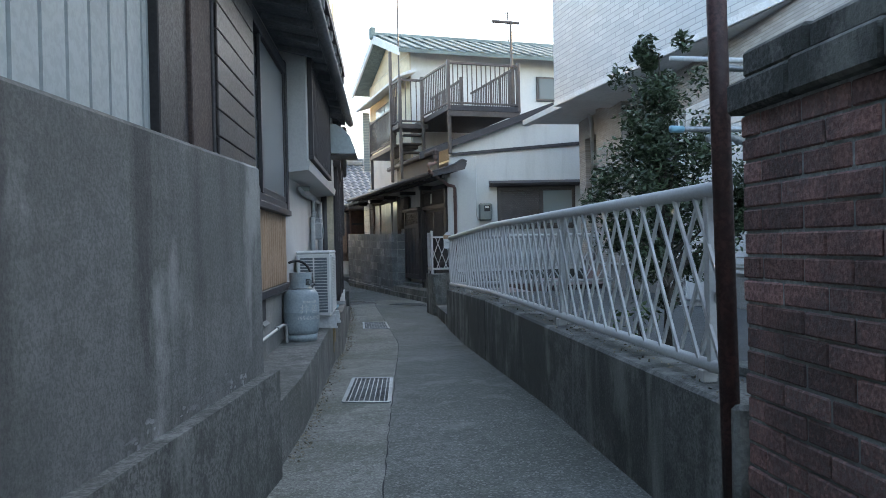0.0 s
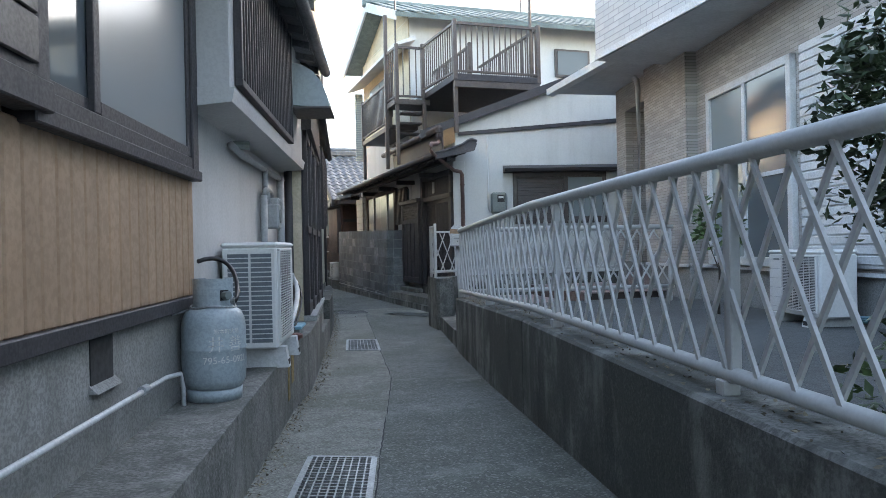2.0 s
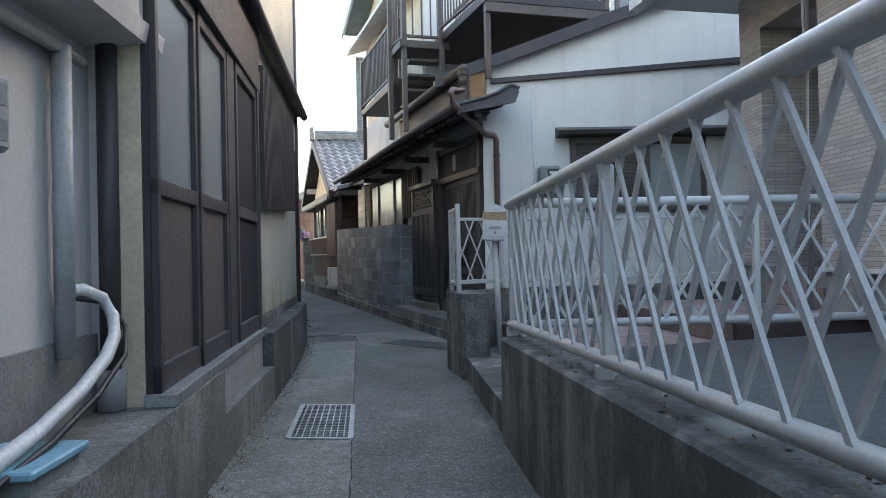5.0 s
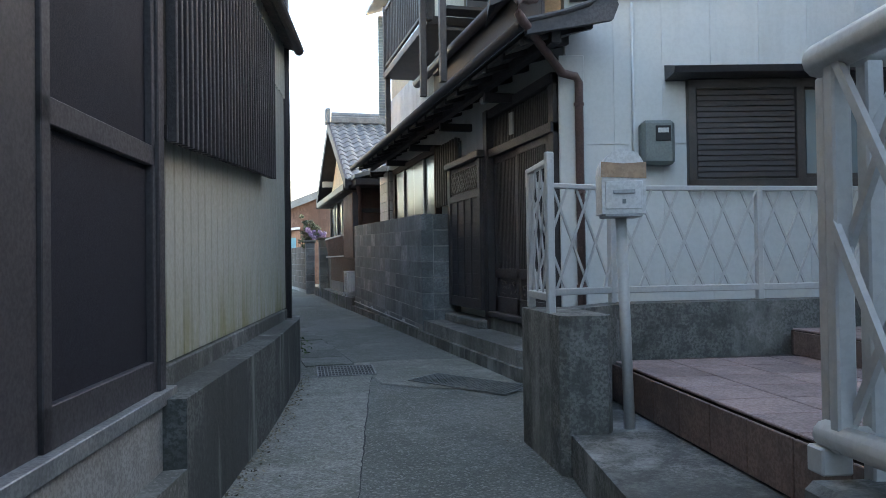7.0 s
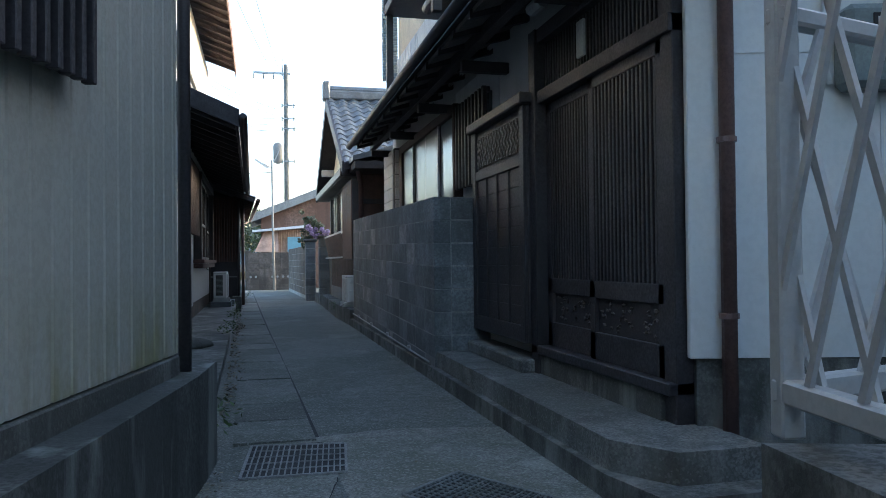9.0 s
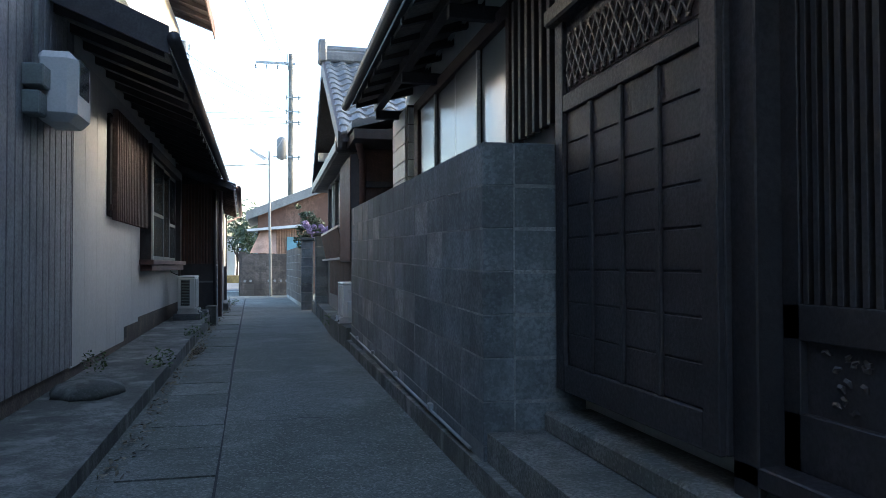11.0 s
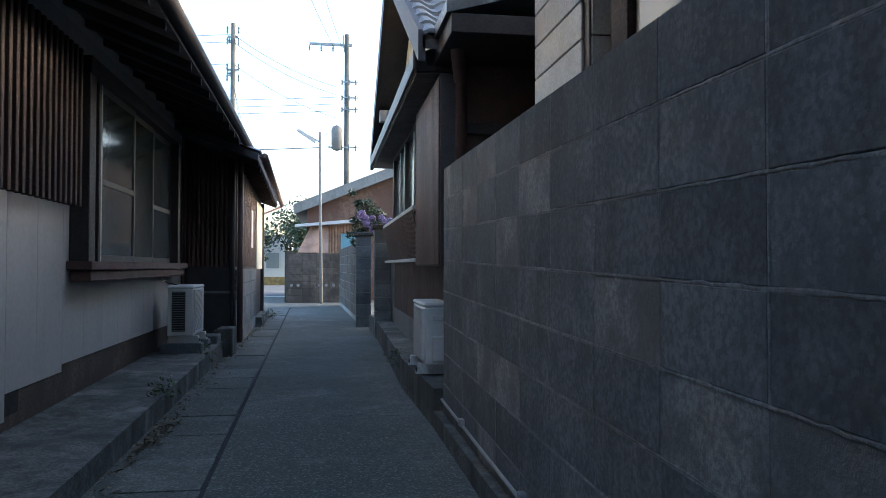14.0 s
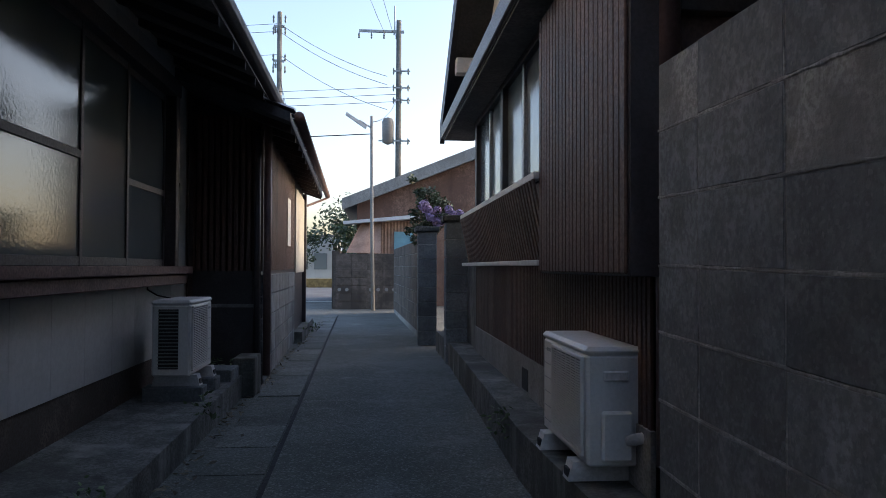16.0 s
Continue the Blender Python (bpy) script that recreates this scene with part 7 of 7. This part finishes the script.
for i, (x, y, s) in enumerate(((-1.0, 66, 1.3), (1.9, 68, 1.5), (3.4, 66, 1.3), (4.6, 70, 1.6))):
    tree(x, y, 0, 0.12, [(x, y, 2.4 * s, 1.0 * s), (x + 0.8, y, 1.9 * s, 0.8 * s), (x - 0.7, y, 2.0 * s, 0.8 * s)], 420, 0.16, 40 + i, "green tree beyond the road")
wd = B()
rnd = random.Random(9)
for i in range(900):
    y = rnd.uniform(18, 38)
    x = interp(y, [(17, 3.27), (24, 3.14), (30, 3.05), (39, 3.05)]) + abs(rnd.gauss(0, 0.07))
    p = Vector((x, y, 0.008 + rnd.uniform(0, 0.012)))
    a = Vector((rnd.gauss(0, 1), rnd.gauss(0, 1), rnd.gauss(0, 0.25))).normalized() * rnd.uniform(0.012, 0.035)
    b = Vector((-a.y, a.x, rnd.gauss(0, 0.01))) * 0.4
    wd.faces.new([wd.verts.new(p + q) for q in (a, b, -a, -b)])
for i in range(1500):
    y = rnd.uniform(4.2, 16.6)
    p = Vector((foot_l(y) + 0.01 + abs(rnd.gauss(0, 0.05)), y, ground_z(y) + 0.008 + rnd.uniform(0, 0.01)))
    a = Vector((rnd.gauss(0, 1), rnd.gauss(0, 1), rnd.gauss(0, 0.3))).normalized() * rnd.uniform(0.004, 0.014)
    b = Vector((-a.y, a.x, rnd.gauss(0, 0.004))) * 0.7
    wd.faces.new([wd.verts.new(p + q) for q in (a, b, -a, -b)])
for i in range(160):
    y = rnd.uniform(5, 38)
    x = rnd.uniform(foot_l(y) + 0.1, foot_l(y) + 1.4) if y < 16 else rnd.uniform(3.25, 4.7)
    p = Vector((x, y, ground_z(y) + 0.014))
    a = Vector((rnd.gauss(0, 1), rnd.gauss(0, 1), rnd.gauss(0, 0.15))).normalized() * rnd.uniform(0.006, 0.018)
    b = Vector((-a.y, a.x, 0.002)) * 0.5
    wd.faces.new([wd.verts.new(p + q) for q in (a, b, -a, -b)])
for i in range(260):
    p = Vector((3.16 + abs(rnd.gauss(0, 0.05)), 25.0 + rnd.gauss(0, 0.28), 0.012 + rnd.uniform(0, 0.03)))
    a = Vector((rnd.gauss(0, 1), rnd.gauss(0, 1), rnd.gauss(0, 0.35))).normalized() * rnd.uniform(0.015, 0.05)
    b = Vector((-a.y, a.x, rnd.gauss(0, 0.01))) * 0.22
    wd.faces.new([wd.verts.new(p + q) for q in (a, b, -a, -b)])
me = bpy.data.meshes.new("leaf_litter")
wd.to_mesh(me)
wd.free()
me.materials.append(M["dry_leaf"])
tagged(new("leaf_litter", me), "dry leaves and litter along the gutter", "leaf litter", kind="stuff")
wd = B()
for cx, cy, n in ((3.12, 22.6, 120), (3.1, 25.6, 90), (3.08, 27.6, 50), (2.6, 22.6, 80), (3.0, 29.4, 60), (2.75, 29.35, 150), (3.2, 33.8, 60), (3.3, 17.0, 60), (4.85, 27.0, 60)):
    leaf_cloud(wd, (cx, cy, 0.22), 0.13, n, 0.022, rnd, 0.8)
me = bpy.data.meshes.new("weeds")
wd.to_mesh(me)
wd.free()
me.materials.append(M["leaf_light"])
tagged(new("weeds", me), "small green weeds growing from the gutter and ledge", "weeds", kind="stuff")

# red-brown pole, brick wall
solo("steel_pole", tube(B(), [(1.885, 2.36, 0.1), (1.83, 2.36, 3.6)], 0.034, 14), "rust_pole", "dark red-brown painted steel pole beside the brick wall", "pole", smooth=True)
dry = thing("laundry_pole_stand", (3.13, 3.61, 0.5), "steel drying rack with blue-capped poles", "drying rack")
part("upright", tube(B(), [(3.13, 3.61, 0.5), (3.13, 3.61, 1.62), (3.10, 3.61, 1.72), (3.03, 3.61, 1.79), (2.93, 3.61, 1.82), (2.78, 3.62, 1.81)], 0.022, 10), "galv", dry, smooth=True)
part("upright", tube(B(), [(3.22, 3.6, 0.5), (3.22, 3.6, 2.19), (2.9, 3.61, 2.2)], 0.02, 10), "galv", dry, smooth=True)
part("base", bx(WORLD, 2.95, 3.4, 3.5, 3.72, 0.5, 0.56, c=0.01), "concrete", dry)
part("pole", tube(B(), [(2.57, 3.62, 1.855), (4.6, 3.42, 1.87)], 0.015, 10), "galv", dry, smooth=True)
part("pole_cap", tube(B(), [(2.545, 3.62, 1.855), (2.62, 3.615, 1.855)], 0.019, 10), "blue_plastic", dry, smooth=True)
part("pole", tube(B(), [(2.56, 3.63, 2.235), (4.6, 3.42, 2.25)], 0.015, 10), "white_metal", dry, smooth=True)
coil = thing("hose_coil", (6.1, 7.45, 0.5), "light blue garden hose lying in loose coils", "hose")
for k in range(4):
    r = 0.16 + 0.03 * k
    part("loop", tube(B(), [(6.1 + r * 1.5 * math.cos(radians(a)), 7.45 + r * math.sin(radians(a)), 0.512 + 0.022 * k + 0.006 * math.sin(radians(3 * a))) for a in range(0, 361, 20)], 0.011, 6), "blue_plastic", coil, smooth=True)

# roof aerials
for (x, y, z, h) in ((5.05, 18.3, 4.9, 2.6), (9.2, 21, 7.2, 1.0)):
    an = thing("aerial", (x, y, z), "thin roof aerial on a mast", "aerial")
    part("mast", tube(B(), [(x, y, z), (x, y, z + h)], 0.02, 6), "bronze", an)
    part("boom", tube(B(), [(x - 0.3, y, z + h - 0.05), (x + 0.3, y, z + h - 0.05)], 0.012, 5), "bronze", an)
wp2 = thing("clothes_pole_post", (7.0, 15.7, 4.3), "brown drying pole post rising from the balcony", "post")
part("post", tube(B(), [(6.95, 15.7, 4.2), (6.95, 15.7, 6.2)], 0.03, 8), "brown_rail", wp2)
part("arm", tube(B(), [(6.5, 15.7, 6.2), (7.15, 15.7, 6.2)], 0.035, 8), "brown_rail", wp2)
# white box high on the corrugated wall
wb = thing("wall_box", XD(21.3, 0.2, 2.2), "white weathered meter cover on the corrugated wall", "box")
part("cover", bx(XD, 21.15, 21.62, 0.02, 0.29, 1.97, 2.44, c=0.055), "ac_white", wb)
part("dial_window", bx(XD, 21.25, 21.52, 0.288, 0.294, 2.16, 2.40, c=0.002), "glass", wb)
part("lead_box", bx(XD, 20.98, 21.15, 0.01, 0.14, 2.16, 2.30, c=0.008), "meter_grey", wb)
part("conduit", tube(B(), [XD(21.1, 0.06, 2.2), XD(21.1, 0.06, 3.6)], 0.016, 8), "grey_plastic", wb, smooth=True)
part("mount", bx(XD, 20.98, 21.15, 0.01, 0.12, 1.98, 2.13, c=0.01), "meter_grey", wb)

# ---- pieces: block wall, brick wall, drain slabs ----
class Rise(Fr):
    """A wall frame whose courses climb slightly along u."""

    def __call__(self, u, v, z):
        return self.o + self.u * u + self.v * v + Vector((0, 0, z + 0.0205 * u))


BW = Rise(4.975, 19.12, 0.1, -1)
bw = thing("block_wall", (5.05, 21.8, 0), "grey concrete block wall along the lane", "wall", kind="structure")
L_BW = 5.82
part("core", bx(BW, 0.008, L_BW - 0.008, -0.145, -0.0015, -0.15, 1.575), "mortar", bw)
rnd = random.Random(21)
for k in range(9):
    z0 = 1.58 - 0.2 * (k + 1)
    zl = max(z0 + 0.0022, -0.15)
    zt = z0 + 0.2 - (0.0 if k == 0 else 0.0022)
    if zt - zl < 0.05:
        continue
    e = [0.0]
    u = 0.415
    while u < L_BW - 0.1:
        e.append(u)
        u += 0.427
    e.append(L_BW)
    for a, b in zip(e, e[1:]):
        j = rnd.uniform(-0.002, 0.002)
        part("block", bx(BW, a + 0.0022, b - 0.0022, -0.15, 0.0 + j, zl, zt, c=0.004), "block", bw)
RT = Fr(4.975, 19.12, 91, 1)
part("core", bx(RT, 0.148, 0.5, -0.142, -0.0015, 0.24, 1.575), "mortar", bw)
for k in range(7):
    z0 = 1.58 - 0.2 * (k + 1)
    part("block", bx(RT, 0.1515, 0.49, -0.148, 0.0, max(z0 + 0.0035, 0.245), z0 + 0.2 - (0 if k == 0 else 0.005), c=0.006), "block", bw)
rnd = random.Random(63)


def joint_line(bm, p, q, lo, hi, face_v):
    """A ragged ribbon of mortar from p to q (u, z), as wide as lo to hi, standing proud of the blocks."""
    n = max(3, int(math.hypot(q[0] - p[0], q[1] - p[1]) / 0.035))
    flat = abs(q[0] - p[0]) > abs(q[1] - p[1])
    prev, wob = None, 0.0
    for i in range(n + 1):
        u, z = lerp(p[0], q[0], i / n), lerp(p[1], q[1], i / n)
        wob = 0.5 * wob + rnd.uniform(-0.0012, 0.0012)
        a, b = rnd.uniform(lo, hi), rnd.uniform(lo, hi)
        if flat:
            ring = [(u, 0.0, z - a + wob), (u, face_v, z - a * 0.4 + wob), (u, face_v, z + b * 0.4 + wob), (u, 0.0, z + b + wob)]
        else:
            ring = [(u - a + wob, 0.0, z), (u - a * 0.4 + wob, face_v, z), (u + b * 0.4 + wob, face_v, z), (u + b + wob, 0.0, z)]
        ring = [bm.verts.new(BW(*c)) for c in ring]
        if prev:
            for j in range(3):
                bm.faces.new([prev[j], prev[j + 1], ring[j + 1], ring[j]])
        prev = ring


for k in range(1, 9):
    z = 1.58 - 0.2 * k
    bm = B()
    joint_line(bm, (0.0, z), (L_BW, z), 0.001, 0.007, 0.0009)
    u = 0.415
    while u < L_BW - 0.1:
        joint_line(bm, (u, z + 0.006), (u, z + 0.194), 0.001, 0.0035, 0.0014)
        u += 0.427
    part("joint", bm, "mortar", bw, "ragged pale mortar joint")
cd = thing("conduit", (4.955, 22, 0.14), "thin grey conduit clipped along the foot of the block wall", "conduit")
part("pipe", tube(B(), [(4.958, 19.3, 0.135), (4.962, 22.0, 0.165), (4.968, 24.9, 0.20)], 0.009, 8), "grey_plastic", cd, smooth=True)
for y in (20.2, 21.5, 22.8, 24.1):
    part("clip", bx(WORLD, 4.945, 4.975, y, y + 0.05, 0.135 + 0.0116 * (y - 19.3), 0.175 + 0.0116 * (y - 19.3), c=0.004), "grey_plastic", cd)
BR = Fr(1.95, 2.9, 12.2, -1)
br = thing("brick_wall", BR(-2, 0, 0), "old dark red brick wall with a mossy concrete cap", "wall", kind="structure")
part("core", bx(BR, -7.0, -0.75, -0.22, -0.008, 0.0, 1.66), "mortar", br)
rnd = random.Random(22)
for k in range(21):
    z0 = 0.08 + 0.075 * k
    u = -0.742 + (0 if k % 2 else -0.11)
    if k % 2 == 0:
        part("brick", bx(BR, -0.742 - 0.103, -0.742, -0.21, rnd.uniform(-0.004, 0.004), z0 + 0.004, z0 + 0.070, c=0.005), "brick", br)
    while u > -3.6:
        part("brick", bx(BR, u - 0.211, u, -0.1, rnd.uniform(-0.005, 0.004), z0 + 0.004, z0 + 0.070, c=0.005), "brick", br)
        u -= 0.22
u = -0.70
while u > -3.6:
    w = rnd.uniform(0.28, 0.42)
    part("cap_stone", bx(BR, u - w + 0.006, u, -0.25, 0.035 + rnd.uniform(-0.006, 0.006), 1.66, 1.765 + rnd.uniform(-0.006, 0.006), c=0.012), "cap", br)
    part("cap_stone", bx(BR, u - w - 0.05, u - 0.06, -0.23, 0.0 + rnd.uniform(-0.008, 0.008), 1.765, 1.86 + rnd.uniform(-0.015, 0.01), c=0.014), "cap", br)
    u -= w
dr = thing("drain_cover_row", (3.5, 27, 0), "row of worn concrete drain cover slabs", "pavement", kind="structure")
rnd = random.Random(23)
y = 17.15
while y < 39.5:
    ln = 0.6
    xl = interp(y, [(17, 3.36), (24, 3.24), (30, 3.16), (40, 3.0)])
    xr = interp(y, [(17, 3.82), (20, 3.76), (24, 3.64), (28.4, 3.53), (37, 3.34), (40, 3.28)])
    zt = 0.010 + rnd.uniform(-0.003, 0.006)
    bm = B()
    part("slab", prism(bm, [(xl, y + 0.008), (xr, y + 0.008), (xr - 0.012, y + ln - 0.006), (xl - 0.01, y + ln - 0.006)], -0.03, zt), "slab", dr)
    y += ln
bm = B()
prism(bm, [(3.82, 17.1), (3.845, 17.1), (3.665, 24), (3.365, 37), (3.31, 39.6), (3.29, 39.6), (3.34, 37), (3.64, 24)], -0.01, 0.0025)
solo("drain_joint", bm, "cavity", "dark joint beside the drain slabs", "joint", kind="structure")

for u, w, h in ((1.10, 0.10, 0.30), (1.32, 0.14, 0.22)):
    y = LA(u, 0, 0).y + 0.12
    fr, ln = span((foot_l(y) + 0.002, y), (foot_l(y + w) + 0.002, y + w))
    solo("paint_mark", bx(fr, 0, ln, 0.0, 0.003, 0.46 - h, 0.46), "ochre", "ochre stain run down the ledge face", "stain")
ac_unit(RX, -3.2, 0.78, 0.1, 0.3, 0.5, 0.6, "white outdoor air conditioner beside the tan house", near_louvres=False)
wd = B()
rnd = random.Random(31)
for i in range(700):
    u = rnd.uniform(-0.7, 7.9)
    p = LR(u, -rnd.uniform(0.02, 0.3), 0.688)
    s_ = rnd.uniform(0.004, 0.016)
    a = Vector((rnd.gauss(0, 1), rnd.gauss(0, 1), rnd.gauss(0, 0.3))).normalized() * s_
    b = Vector((-a.y, a.x, rnd.gauss(0, 0.004))) * 0.7
    wd.faces.new([wd.verts.new(p + q) for q in (a, b, -a, -b)])
me = bpy.data.meshes.new("debris")
wd.to_mesh(me)
wd.free()
me.materials.append(M["dry_leaf"])
tagged(new("debris", me), "dry leaves and grit on the wall top under the fence", "litter", kind="stuff")

pc = thing("pipe_elbow_cover", LA(3.68, 0.2, 1.95), "white rounded cover at the end of the bay", "cover")
part("cover", bx(LA, 3.662, 3.76, 0.06, 0.20, 1.93, 2.42, c=0.04), "white_metal", pc)
# dark flat mound on the ledge
rnd = random.Random(61)
bm = B()
rings = []
for r, z in ((1.0, 0.0), (0.96, 0.35), (0.8, 0.7), (0.5, 0.93), (0.15, 1.0)):
    rings.append([bm.verts.new((2.76 + 0.24 * r * math.cos(a) * w, 21.62 + 0.34 * r * math.sin(a) * w, 0.105 + 0.10 * z)) for a, w in ((2 * math.pi * k / 18, 1 + 0.06 * math.sin(3.0 * k) + 0.04 * math.cos(5.0 * k)) for k in range(18))])
for r0, r1 in zip(rings, rings[1:]):
    for k in range(18):
        bm.faces.new([r0[k], r0[(k + 1) % 18], r1[(k + 1) % 18], r1[k]])
bm.faces.new(rings[0])
bm.faces.new(rings[-1])
solo("stone", bm, "concrete_dark", "dark rounded flat stone lying on the ledge", "stone", smooth=True)
# salt bloom along the foot of the garden wall
bm = B()
rnd = random.Random(62)
for k in range(260):
    u = rnd.uniform(-4.2, -0.02)
    z = 0.664 + abs(rnd.gauss(0, 0.028)) * (2.2 if rnd.random() < 0.2 else 1.0)
    w, hgt = rnd.uniform(0.006, 0.03), rnd.uniform(0.003, 0.012)
    if noise.noise((u * 2.3, 0.4, 0)) < -0.05:
        continue
    n_ = 6
    bm.faces.new([bm.verts.new(LW(u + w * math.cos(6.283 * j / n_) * rnd.uniform(0.6, 1.2), 0.003, z + hgt * math.sin(6.283 * j / n_) * rnd.uniform(0.6, 1.2))) for j in range(n_)])
me = bpy.data.meshes.new("salt_bloom")
bm.to_mesh(me)
bm.free()
me.materials.append(M["efflorescence"])
tagged(new("salt_bloom", me), "whitish salt bloom on the foot of the concrete wall", "salt stain", kind="stuff")
# unseen plain walls added beyond the houses: three block sun, one closes the place
solo("wall_neighbour_east", bx(WORLD, 10.2, 10.4, 10.6, 16.0, 0, 6.5), "plaster", "added plain pale wall, unseen, blocking low sun through the gaps", "wall", kind="structure")
solo("wall_neighbour_south", bx(WORLD, 7.6, 7.8, -14, 6.0, 0, 8.5), "plaster", "added plain pale wall, unseen, blocking low sun through the gaps", "wall", kind="structure")
solo("wall_neighbour_north", bx(WORLD, 8.0, 8.2, 30.6, 34.2, 0, 4.2), "plaster", "added plain pale wall behind the garden, unseen, blocking low sun", "wall", kind="structure")
solo("wall_neighbour_behind", bx(WORLD, -9, 7.6, -14.2, -14, 0, 5.0), "plaster", "added plain pale wall, unseen, closing the lane behind", "wall", kind="structure")
